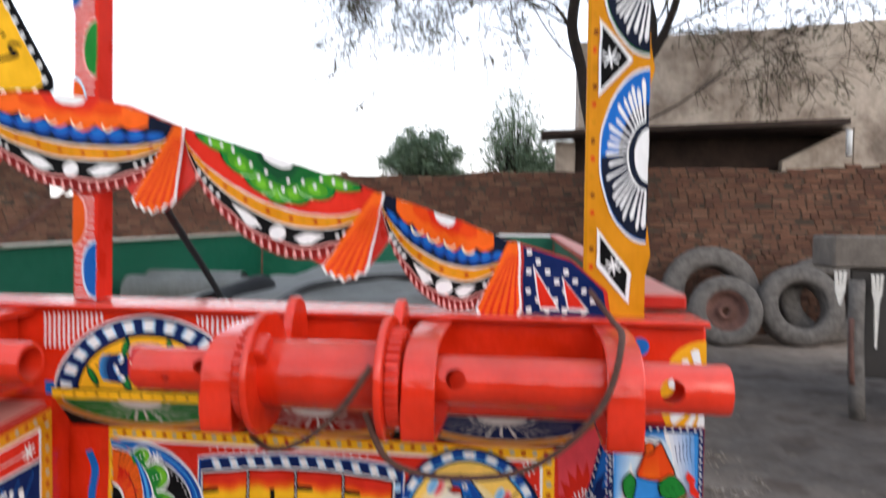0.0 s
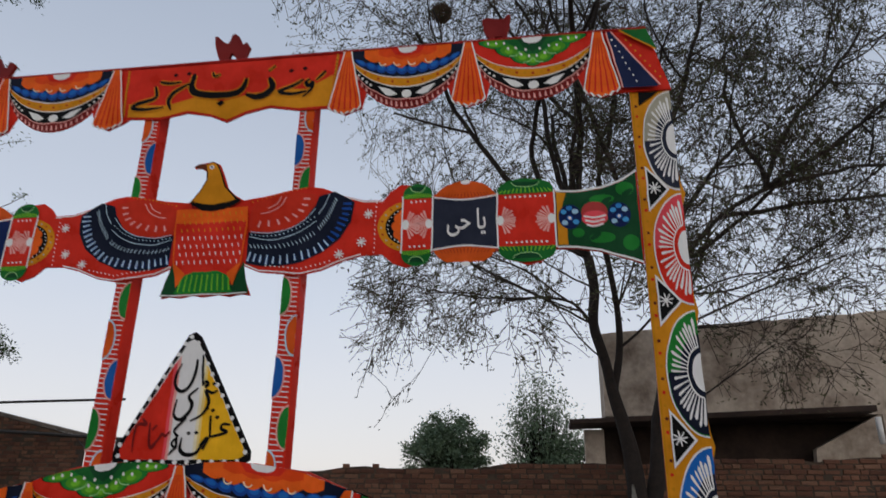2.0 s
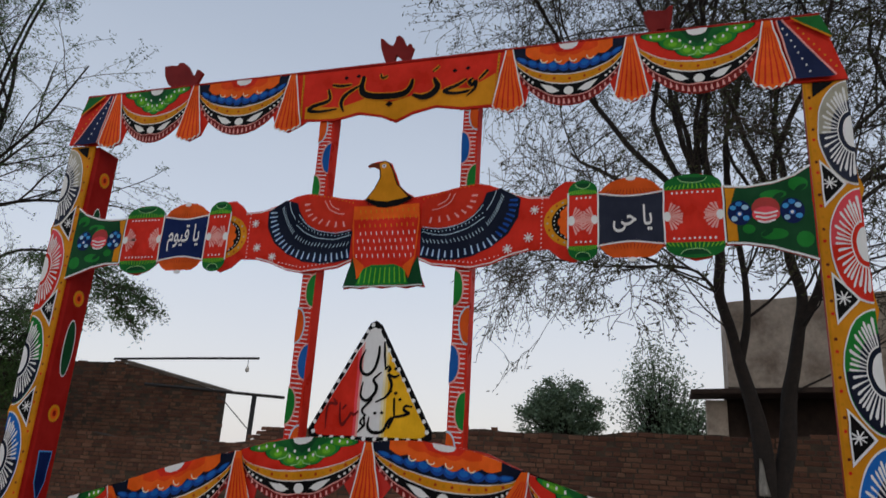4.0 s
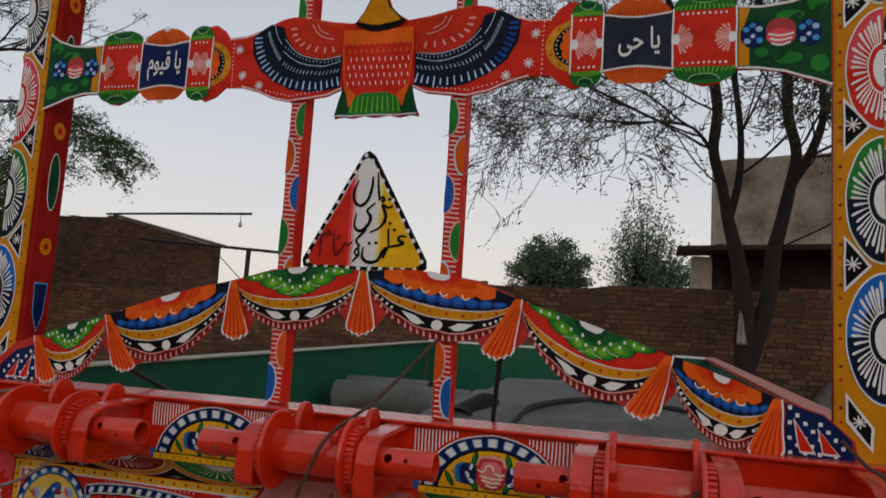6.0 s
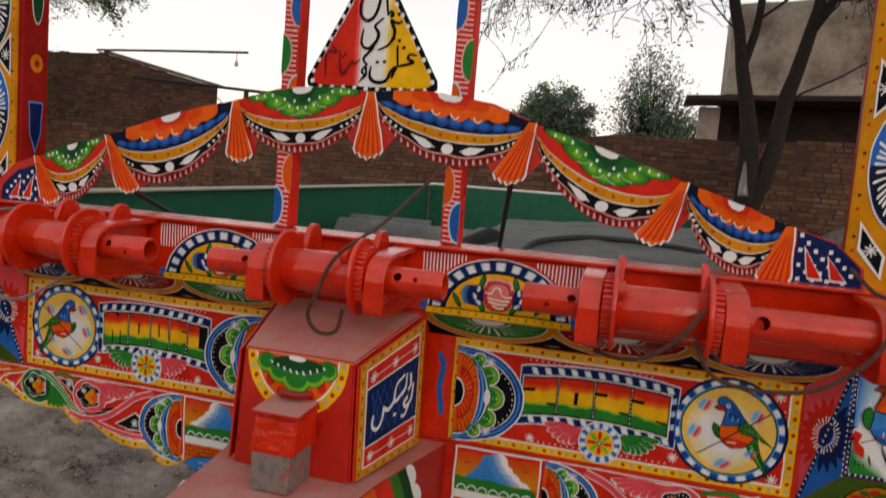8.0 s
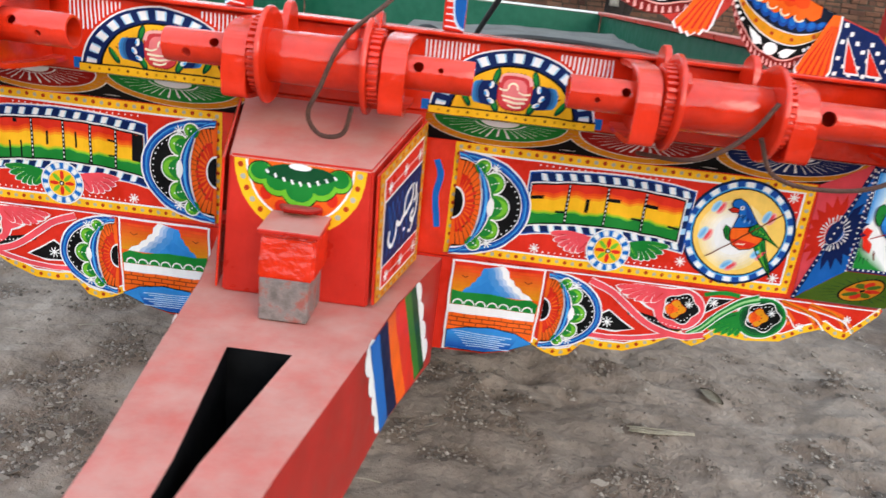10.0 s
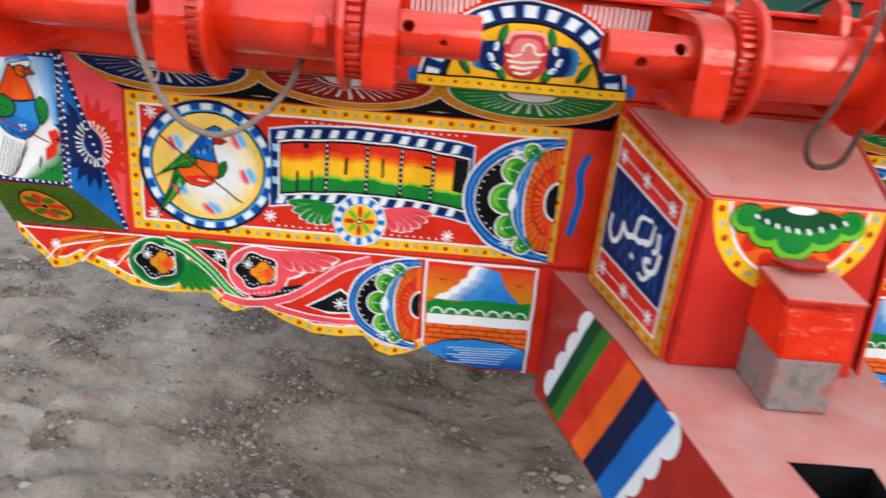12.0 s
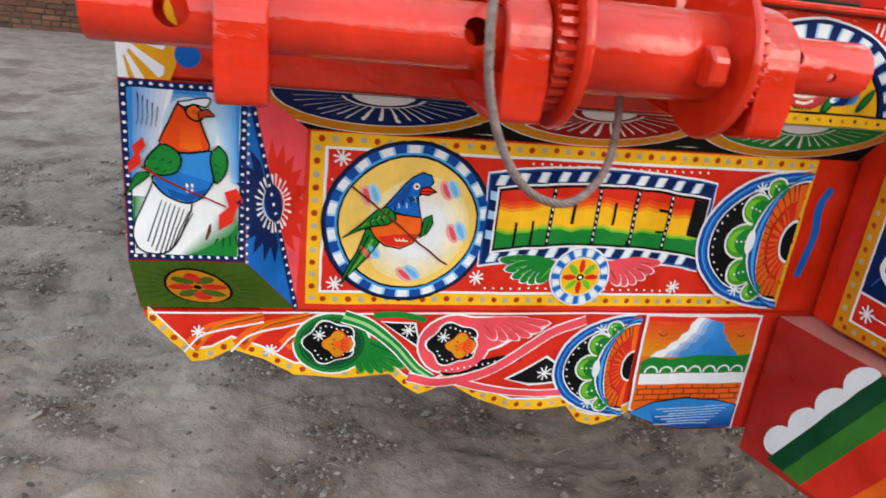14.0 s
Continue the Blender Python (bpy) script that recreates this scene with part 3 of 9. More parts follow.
def build_dry_stalks():
    rnd = random.Random(14)
    t = thing("dry_stalks", (1.09, 0.68, 0), "few pale dry stalks lying on the bare earth", "stalks")
    for k in range(4):
        y = 0.665 + 0.010 * k
        z = ground_height(1.09, y) + 0.006
        x0, x1 = 0.96 + rnd.uniform(0, 0.05), 1.22 - rnd.uniform(0, 0.06)
        tube("stalk", [(x0, y, z + 0.004), ((x0 + x1) / 2, y + rnd.uniform(-0.006, 0.006), z + 0.003), (x1, y + rnd.uniform(-0.01, 0.02), z + 0.005)], 0.003, MAT_STRAW, t, "", 5, 3)
    leaf = thing("dry_leaf", (1.36, 1.01, 0), "pale curled dry leaf lying on the bare earth", "leaf")
    bm = bmesh.new()
    rows = []
    for j in range(7):
        w = 0.028 * math.sin(math.pi * (j + 0.3) / 6.6)
        c = Vector((1.33 + 0.010 * j, 1.06 - 0.018 * j, ground_height(1.35, 1.0) + 0.012))
        rows.append([bm.verts.new(c + Vector((w * q, w * q * 0.55, 0.010 * abs(q) + 0.004 * math.sin(j)))) for q in (-1, -0.4, 0.4, 1)])
    for p, q in zip(rows, rows[1:]):
        for k in range(3):
            bm.faces.new((p[k], p[k + 1], q[k + 1], q[k]))
    bmesh.ops.solidify(bm, geom=bm.faces[:], thickness=0.001)
    part("blade", bm, MAT_STRAW, leaf, "", True)


build_dry_stalks()

BRICK_L, BRICK_H, JOINT = 0.220, 0.060, 0.014


def brick_mesh(name, rnd, length, depth=0.05):
    """One worn brick, its face towards -y, standing proud of the bed joint."""
    bm = box(0, length, 0, depth, 0, BRICK_H)
    bmesh.ops.bevel(bm, geom=[e for e in bm.edges if max(q.co.y for q in e.verts) < 0.01], offset=0.008, segments=1, affect="EDGES")
    for q in bm.verts:
        if q.co.y < 0.02:
            q.co += Vector((rnd.uniform(-0.005, 0.005), rnd.uniform(-0.004, 0.008), rnd.uniform(-0.004, 0.004)))
    me = bpy.data.meshes.new(name)
    bm.to_mesh(me)
    bm.free()
    me.materials.append(MAT_BRICK)
    return me


def brick_spots(x0, x1, top, rnd):
    """Courses of stretchers and headers by turns: places of bricks under the line top(x), and which kind."""
    row = 0
    z = 0.0
    while z < 6:
        x = x0 - rnd.uniform(0.0, 0.12)
        some = False
        while x < x1 - 0.05:
            head = rnd.random() < (0.72 if row % 2 else 0.12)
            if z + BRICK_H <= top(x + 0.1) + rnd.uniform(-0.02, 0.02):
                some = True
                if rnd.random() > 0.012:
                    yield x + rnd.uniform(-0.006, 0.006), z + rnd.uniform(-0.005, 0.005), rnd.uniform(-0.014, 0.012), head
            x += (BRICK_L / 2 - 0.006 if head else BRICK_L) + JOINT + rnd.uniform(-0.003, 0.006)
        if not some:
            return
        z += BRICK_H + JOINT
        row += 1


def brick_face(parent, spots, place, rnd, single):
    """Bricks of a wall's face: those for which single(x, z) holds are objects of their own, the rest is joined."""
    kinds = [[brick_mesh("brick", rnd, size) for _ in range(6)] for size in (BRICK_L, BRICK_L / 2 - 0.006)]
    v, f = [], []
    count = 0
    for x, z, y, head in spots:
        me = rnd.choice(kinds[head])
        m = place @ Matrix.Translation((x, y, z))
        if single(x, z) and count < 300:
            ob = new("brick", me)
            ob.parent = parent
            ob.matrix_world = m
            count += 1
        else:
            s = len(v)
            v += [m @ q.co for q in me.vertices]
            f += [tuple(s + i for i in p.vertices) for p in me.polygons]
    me = bpy.data.meshes.new("brickwork")
    me.from_pydata(v, [], f)
    ob = link_mesh("brickwork", me, MAT_BRICK, parent)
    tagged(ob, kind="stuff")


WALL_Y = 9.7


def wall_top(x):
    t = 2.36 + 0.022 * x + 0.025 * math.sin(x * 2.3) + 0.02 * math.sin(x * 5.1)
    if x < -6.2:
        t = 1.98 + 0.05 * math.sin(x * 3.0)
    return t


def build_yard_wall():
    bm = bmesh.new()
    n = 120
    pts = [(-16.0, -0.1)] + [(26.0, -0.1)] + [(26.0 - 42.0 * i / n, wall_top(26.0 - 42.0 * i / n) - 0.03) for i in range(n + 1)]
    add_prism(bm, pts, lambda u, v, h: Vector((u, WALL_Y - 0.006 - h, v)), 0.30)
    w = part("wall_back", bm, MAT_MORTAR)
    tagged(w, "old brown brick yard wall with mud joints and an uneven top", "wall", kind="structure")
    return w


# ---- trees ----


def grow(rnd, start, direction, length, radius, depth, wood, twigs, leaves, cfg, level=0):
    """A limb that wanders, tapers and forks; thin ones become twigs with leaves."""
    if level >= 3 and "airy" in cfg and rnd.random() < cfg["airy"](start):
        return
    n = max(3, int(length / cfg["step"]))
    p, d = Vector(start), Vector(direction).normalized()
    path, radii = [p.copy()], [radius]
    end_r = radius * cfg["taper"]
    for i in range(n):
        wob = Vector((rnd.gauss(0, 1), rnd.gauss(0, 1), rnd.gauss(0, 0.7))) * cfg["wobble"] * (0.45, 0.5, 0.8, 1.0, 1.0)[min(level, 4)]
        d = (d + wob + Vector((0, 0, cfg["lift"][min(level, len(cfg["lift"]) - 1)]))).normalized()
        p = p + d * length / n
        if "reach" in cfg and p.x < cfg["reach"](p.z) + 0.5 * noise.noise(p * 1.7):
            break
        path.append(p.copy())
        radii.append(radius + (end_r - radius) * (i + 1) / n)
    n = len(path) - 1
    if n < 1:
        return
    radii = [max(q, 0.0048) for q in radii]
    (wood if radius > 0.012 else twigs).append((path, radii))
    if depth == 0:
        for q in path[1:]:
            for _ in range(cfg["leaf_each"]):
                if rnd.random() < cfg["leaf"] * (0.45 if q.z < cfg.get("thin_below", 0) else 1.0):
                    leaves.append((q + Vector((rnd.gauss(0, 1), rnd.gauss(0, 1), rnd.gauss(0, 1))) * cfg["leaf_spread"], rnd.random()))
        return
    kids = cfg["kids"][min(level, len(cfg["kids"]) - 1)] - (1 if level == 2 and path[0].z < cfg.get("thin_below", 0) else 0)
    for k in range(kids):
        first = cfg.get("bare", 0.25) if level < 2 else 0.25
        t = first + (1 - first) * (k + rnd.random()) / kids
        i = min(n, max(1, int(t * n)))
        base = path[i]
        dd = (path[i] - path[i - 1]).normalized()
        side = dd.cross(Vector((rnd.gauss(0, 1), rnd.gauss(0, 1), rnd.gauss(0, 1)))).normalized()
        spread = cfg["spread"] * rnd.uniform(0.6, 1.3)
        nd = (dd * math.cos(spread) + side * math.sin(spread)).normalized()
        grow(rnd, base, nd, length * rnd.uniform(*cfg["shrink"]), radii[i] * rnd.uniform(*cfg.get("thin", (0.5, 0.72))), depth - 1, wood, twigs, leaves, cfg, level + 1)


def leaf_mesh(name, leaves, size, mat, parent, rnd, slim=0.4):
    v, f = [], []
    for q, r in leaves:
        a = Vector((rnd.gauss(0, 1), rnd.gauss(0, 1), rnd.gauss(0, 0.6))).normalized()
        b = a.cross(Vector((rnd.gauss(0, 1), rnd.gauss(0, 1), rnd.gauss(0, 1)))).normalized()
        s = size * (0.6 + 0.8 * r)
        k = len(v)
        v += [q - a * s, q + b * s * slim, q + a * s, q - b * s * slim]
        f.append((k, k + 1, k + 2, k + 3))
    me = bpy.data.meshes.new(name)
    me.from_pydata(v, [], f)
    ob = link_mesh(name, me, mat, parent)
    tagged(ob, kind="stuff")


def tubes_mesh(name, limbs, sides, mat, parent, stuff=False):
    v, f = [], []
    for path, radii in limbs:
        tube_lists(v, f, path, radii, sides)
    me = bpy.data.meshes.new(name)
    me.from_pydata(v, [], f)
    for p in me.polygons:
        p.use_smooth = True
    ob = link_mesh(name, me, mat, parent)
    if stuff:
        tagged(ob, kind="stuff")


def build_acacia():
    rnd = random.Random(21)
    tree = thing("acacia_tree", (2.05, 8.9, 0), "large nearly bare acacia with two dark trunks and drooping twigs", "tree")
    wood, twigs, leaves = [], [], []
    def reach(z):
        """How far west the crown goes at a height."""
        rows = ((2.0, -1.5), (3.5, -1.9), (5.0, -2.2), (6.3, -1.6), (7.6, -1.3), (8.8, -2.9), (9.5, -3.5), (12.0, -3.9))
        for (z0, x0), (z1, x1) in zip(rows, rows[1:]):
            if z < z1:
                return x0 + (x1 - x0) * max(0.0, (z - z0) / (z1 - z0))
        return rows[-1][1]

    cfg = dict(step=0.22, wobble=0.26, lift=(0.02, 0.02, -0.02, -0.08, -0.13), taper=0.5, leaf=0.9, leaf_each=5, leaf_spread=0.048, thin=(0.40, 0.62), thin_below=6.4, reach=reach, airy=lambda p: 0.5 if 5.5 < p.z < 8.2 and p.x < 1.2 else 0.38 if p.x < 1.4 and p.z < 5.6 else 0.45 if p.x > 2.6 and p.z < 4.9 else 0.1, bare=0.5,
               kids=(5, 5, 4, 3), spread=0.80, shrink=(0.5, 0.78))
    def limb(*pts):
        return [Vector(p) for p in pts]
    left = limb((2.05, 8.9, -0.05), (2.03, 8.9, 1.0), (2.02, 8.9, 1.9), (1.98, 8.9, 2.4), (1.92, 8.9, 2.75), (1.79, 8.9, 3.3), (1.71, 8.9, 3.75), (1.58, 8.9, 4.3), (1.62, 8.85, 4.85), (1.56, 8.85, 5.35))
    middle = limb((1.80, 8.92, 3.3), (1.93, 8.95, 3.9), (1.95, 9.0, 4.57), (1.87, 9.0, 5.3))
    right = limb((2.06, 8.92, 1.3), (2.30, 8.95, 2.1), (2.40, 9.0, 2.86), (2.50, 9.0, 3.3), (2.61, 9.0, 3.84), (2.68, 9.0, 4.3), (2.57, 9.0, 4.83), (2.56, 9.0, 5.4))
    fork = limb((2.62, 9.0, 3.85), (2.82, 8.95, 4.2), (3.0, 8.9, 4.74), (3.03, 8.9, 5.3), (3.6, 8.85, 5.95), (4.3, 8.8, 6.35))
    cross = limb((1.94, 8.95, 3.95), (2.25, 8.92, 4.2), (2.58, 8.97, 4.55))
    side = limb((1.6, 8.9, 4.2), (1.42, 8.88, 4.5), (1.22, 8.85, 4.66), (0.82, 8.8, 4.72))
    for path, r0, r1 in ((left, 0.17, 0.075), (middle, 0.062, 0.045), (right, 0.13, 0.075), (fork, 0.075, 0.035), (cross, 0.022, 0.018), (side, 0.03, 0.02)):
        sm = smooth_path(path, 5)
        wood.append((sm, [r0 + (r1 - r0) * min(1, 1.6 * i / (len(sm) - 1)) for i in range(len(sm))]))
    tips = [(left[-1], (-0.25, 0.0, 1.0), 2.9, 0.075), (left[-1], (-0.9, 0.2, 0.6), 3.0, 0.065),
            (left[-1], (-0.75, 0.0, 1.0), 4.2, 0.07), (left[-1], (-0.45, 0.3, 1.0), 4.2, 0.07),
            (middle[-1], (0.0, 0.2, 1.0), 3.6, 0.05), (middle[2], (0.5, -0.3, 0.8), 1.8, 0.04),
            (right[-1], (0.1, 0.1, 1.0), 3.2, 0.075), (right[-1], (-0.15, -0.2, 1.0), 4.2, 0.07), (right[-1], (0.5, -0.4, 0.9), 2.4, 0.06), (right[-1], (-0.7, -0.1, 0.7), 2.2, 0.045),
            (fork[-1], (0.9, -0.1, 0.65), 3.0, 0.06), (fork[-1], (0.5, 0.1, 1.0), 3.2, 0.06), (fork[-1], (0.25, 0.2, 1.0), 4.2, 0.06), (fork[-1], (1.0, 0.0, 0.25), 3.2, 0.05),
            (fork[4], (0.9, -0.2, 0.1), 3.0, 0.05), (fork[3], (0.9, 0.2, 0.5), 3.4, 0.05), (fork[1], (0.9, -0.35, 0.3), 2.3, 0.045), (fork[2], (0.9, -0.1, 0.0), 2.2, 0.04), (right[2], (0.9, -0.2, 0.5), 1.8, 0.035),
            (side[-1], (-1.0, 0.0, 0.0), 2.0, 0.035), (side[-1], (-1.0, -0.2, 0.3), 2.3, 0.035), (side[2], (-0.9, 0.1, 0.8), 2.5, 0.04), (left[7], (-1.0, -0.1, 0.5), 2.3, 0.04), (left[6], (-0.8, -0.2, 0.9), 1.6, 0.03),
            (left[8], (-0.6, -0.7, 0.2), 1.9, 0.035), (fork[2], (0.3, -0.7, 0.0), 1.9, 0.035), (fork[1], (0.5, 0.6, 0.2), 1.8, 0.035), (side[2], (-0.5, -0.6, 0.0), 1.6, 0.03),
            (left[-1], (-0.62, -0.1, 1.0), 5.4, 0.075), (left[-1], (-0.50, 0.3, 1.0), 5.2, 0.07), (middle[-1], (-0.10, 0.3, 1.0), 5.4, 0.06), (side[1], (-0.7, 0.1, 0.35), 2.6, 0.035), (side[-1], (-0.8, 0.3, -0.1), 1.8, 0.03), (left[-1], (-0.40, 0.1, 1.0), 5.6, 0.075), (middle[-1], (-0.25, 0.0, 1.0), 5.2, 0.06), (right[-1], (-0.35, 0.1, 1.0), 5.4, 0.065),
            (right[5], (0.3, -0.6, 0.3), 2.2, 0.04), (fork[2], (0.2, -0.6, 0.6), 2.2, 0.04), (right[6], (-0.3, -0.6, 0.2), 2.0, 0.035), (right[4], (0.2, -0.7, 0.1), 1.7, 0.03), (fork[1], (0.8, -0.5, 0.0), 1.8, 0.03), (middle[2], (0.1, -0.8, 0.3), 1.8, 0.03)]
    for p, d, L, r in tips:
        grow(rnd, p, d, L * 1.08, r * (0.75 if p.z > 4.9 else 0.45), 4, wood, twigs, leaves, cfg)
    tubes_mesh("trunk", wood[:6], 10, MAT_BARK, tree)
    tubes_mesh("branchwork", wood[6:], 6, MAT_BARK, tree, True)
    tubes_mesh("twig_work", twigs, 3, MAT_TWIG, tree, True)
    leaf_mesh("foliage", leaves, 0.034, MAT_LEAF_DRY, tree, rnd, 0.34)
    return tree


def build_green_acacia():
    rnd = random.Random(8)
    tree = thing("green_acacia_tree", (-11.9, 7.8, 0), "green feathery acacia with arching leafy branches", "tree")
    wood, twigs, leaves = [], [], []
    cfg = dict(step=0.3, wobble=0.12, lift=(0.02, -0.03, -0.07, -0.1), taper=0.45, leaf=1.0, leaf_each=14, leaf_spread=0.06,
               kids=(6, 6, 6), spread=0.7, shrink=(0.45, 0.7))
    trunk = smooth_path([Vector((-11.9, 7.8, -0.05)), Vector((-12.1, 7.8, 1.5)), Vector((-12.2, 7.7, 3.2)), Vector((-12.1, 7.7, 4.6))], 5)
    wood.append((trunk, [0.22 - 0.1 * i / (len(trunk) - 1) for i in range(len(trunk))]))
    for z, d, L in ((2.6, (1.0, -0.1, 0.35), 2.2), (3.2, (0.9, -0.3, 0.5), 2.3), (4.4, (0.0, -0.3, 1.2), 4.2),
                    (4.4, (-0.5, 0.0, 1.0), 3.4), (3.0, (-0.8, -0.2, 0.6), 2.5), (4.5, (0.15, 0.2, 1.2), 4.6), (2.3, (0.8, 0.4, 0.4), 2.0)):
        k = min(range(len(trunk)), key=lambda i: abs(trunk[i].z - z))
        grow(rnd, trunk[k], d, L, 0.075, 3, wood, twigs, leaves, cfg)
    for path, first, reach in (((( -12.1, 7.7, 3.4), (-10.4, 7.4, 4.7), (-8.9, 7.2, 4.75), (-7.7, 7.0, 4.25), (-7.05, 7.0, 3.75)), 8, 0.5),
                               ((( -12.1, 7.7, 4.6), (-11.4, 7.4, 8.5), (-10.2, 7.2, 10.9), (-8.9, 7.0, 10.7), (-8.2, 7.0, 10.2)), 8, 0.6),
                               ((( -12.1, 7.7, 4.6), (-11.0, 7.4, 9.5), (-9.2, 7.2, 11.9), (-7.0, 7.0, 11.0), (-5.5, 7.0, 10.15)), 10, 0.4)):
        low = smooth_path([Vector(q) for q in path], 5)
        wood.append((low, [0.035 - 0.028 * i / (len(low) - 1) for i in range(len(low))]))
        for i in range(first, len(low)):
            for e in (-1, 1):
                grow(rnd, low[i], (0.6, 0.3 * e, -0.35 + 0.3 * e), reach, 0.012, 1, wood, twigs, leaves, cfg, 2)
    tubes_mesh("trunk", wood[:1], 10, MAT_BARK, tree)
    tubes_mesh("branchwork", wood[1:], 5, MAT_BARK, tree, True)
    tubes_mesh("twig_work", twigs, 3, MAT_TWIG, tree, True)
    leaf_mesh("foliage", leaves, 0.032, MAT_LEAF, tree, rnd, 0.3)


def build_far_tree(x, y, z, rx, rz, seed, label, clumps, each, loose):
    """A crown of leaf clumps round (x, y, z), half as wide as rx and as high as rz, on a forked trunk."""
    rnd = random.Random(seed)
    tree = thing("broadleaf_tree", (x, y, 0), label, "tree", "trees beyond the wall")
    fork = Vector((x + 0.05, y, z - rz * 0.75))
    trunk = [Vector((x, y, -0.05)), Vector((x + 0.08, y, fork.z * 0.5)), fork]
    limbs, leaves = [], []
    for k in range(clumps):
        d = Vector((rnd.gauss(0, 1), rnd.gauss(0, 1), rnd.gauss(0, 1))).normalized()
        q = rnd.random() ** 0.45
        bulge = 1.0 + 0.22 * noise.noise(d * 1.9 + Vector((seed, 0, 0)))
        c = Vector((x + d.x * rx * q * bulge, y + d.y * rx * q * bulge, z + d.z * rz * q * bulge))
        if c.z < 1.6:
            continue
        mid = fork.lerp(c, 0.55) + Vector((rnd.gauss(0, 0.08), rnd.gauss(0, 0.08), 0.08))
        limbs.append((smooth_path([fork, mid, c], 3), [0.020 - 0.015 * i / 6 for i in range(7)]))
        size = rnd.uniform(0.6, 1.2)
        for _ in range(each):
            o = Vector((rnd.gauss(0, 1), rnd.gauss(0, 1), rnd.gauss(0, 0.8))) * 0.13 * size * loose
            leaves.append((c + o, rnd.random()))
    tubes_mesh("trunk", [(trunk, [0.16, 0.13, 0.09])], 8, MAT_BARK, tree)
    tubes_mesh("branchwork", limbs, 4, MAT_BARK, tree, True)
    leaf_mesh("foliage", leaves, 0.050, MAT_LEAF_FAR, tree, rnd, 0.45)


build_acacia()
build_green_acacia()
build_far_tree(-2.15, 20.0, 3.35, 1.32, 1.25, 3, "dense dark green broadleaf tree beyond the yard wall", 330, 60, 1.0)
build_far_tree(0.62, 21.0, 3.75, 1.05, 2.05, 4, "loose thinly leaved tree beyond the yard wall", 260, 34, 1.9)
build_far_tree(1.45, 20.5, 2.95, 0.90, 1.15, 6, "low dark green tree beside the plaster building", 190, 45, 1.0)

# ---- buildings ----


def build_plaster_house():
    h = thing("plaster_house", (5.5, 14.0, 0), "weathered beige plaster building with a dark veranda under a canopy", "building")
    x0, x1, y0, y1 = 1.95, 13.0, 12.6, 13.6
    for k, a in enumerate(((x0, x0 + 0.25, y0 + 0.255, y1, 3.455, 5.05), (x0 - 0.42, x0 - 0.05, y0 - 0.02, y0 + 0.23, 0.0, 3.20), (x1 - 0.25, x1, y0 + 0.255, y1, 0.0, 5.05), (x0 + 0.255, x1 - 0.255, y1 - 0.25, y1, 0.0, 5.05),
              (6.9, x1, y0, y0 + 0.25, 0.0, 3.445))):
        part("wall", box(*a, 0.012), MAT_PLASTER, h)
    rise = lambda x: 5.08 + 0.058 * (x - 1.95)
    rnd = random.Random(4)
    crest = [(x1 - (x1 - x0) * i / 44, rise(x1 - (x1 - x0) * i / 44) + rnd.uniform(-0.02, 0.02)) for i in range(45)]
    part("wall", prism([(x0, 3.45), (x1, 3.45)] + crest, lambda u, v, hh: Vector((u, y0 - hh, v)), 0.25), MAT_PLASTER, h, "upper plaster wall with a rising worn edge")
    part("wall", prism([(5.45, 0.0), (5.68, 2.84), (6.84, 3.44), (6.895, 3.44), (6.895, 0.0)], lambda u, v, hh: Vector((u, y0 + 0.02 - hh, v)), 0.2), MAT_PLASTER, h)
    part("roof", box(x0 + 0.26, x1 - 0.26, y0 + 0.26, y1 - 0.26, 4.9, 5.0), MAT_CONCRETE, h)
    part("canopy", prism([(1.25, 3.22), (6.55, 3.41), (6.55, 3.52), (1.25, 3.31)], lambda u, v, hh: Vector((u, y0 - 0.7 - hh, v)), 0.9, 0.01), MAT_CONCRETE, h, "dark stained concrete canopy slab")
    # recess surfaces: dark brown, with the shade under the canopy in the colour
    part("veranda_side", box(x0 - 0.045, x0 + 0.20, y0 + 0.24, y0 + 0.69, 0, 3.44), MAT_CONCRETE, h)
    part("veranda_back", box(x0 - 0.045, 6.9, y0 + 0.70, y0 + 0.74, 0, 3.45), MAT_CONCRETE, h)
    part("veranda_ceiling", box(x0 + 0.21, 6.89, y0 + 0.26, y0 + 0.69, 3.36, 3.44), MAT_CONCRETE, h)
    tube("drain_pipe", [(6.50, y0 - 0.76, 2.85), (6.50, y0 - 0.76, 3.30)], 0.05, PAINT["white"], h, "short white drain pipe", 10, 1, False)


build_plaster_house()


def build_unseen_wall():
    """An unseen wall, added behind the camera to hold low sky off the trailer."""
    w = part("unseen_wall", box(-16, 16, -11.4, -11.1, -0.1, 2.4, 0.01), MAT_MORTAR)
    tagged(w, "plain brown unseen wall added behind the camera to cut sky light", "wall", kind="structure")


build_unseen_wall()


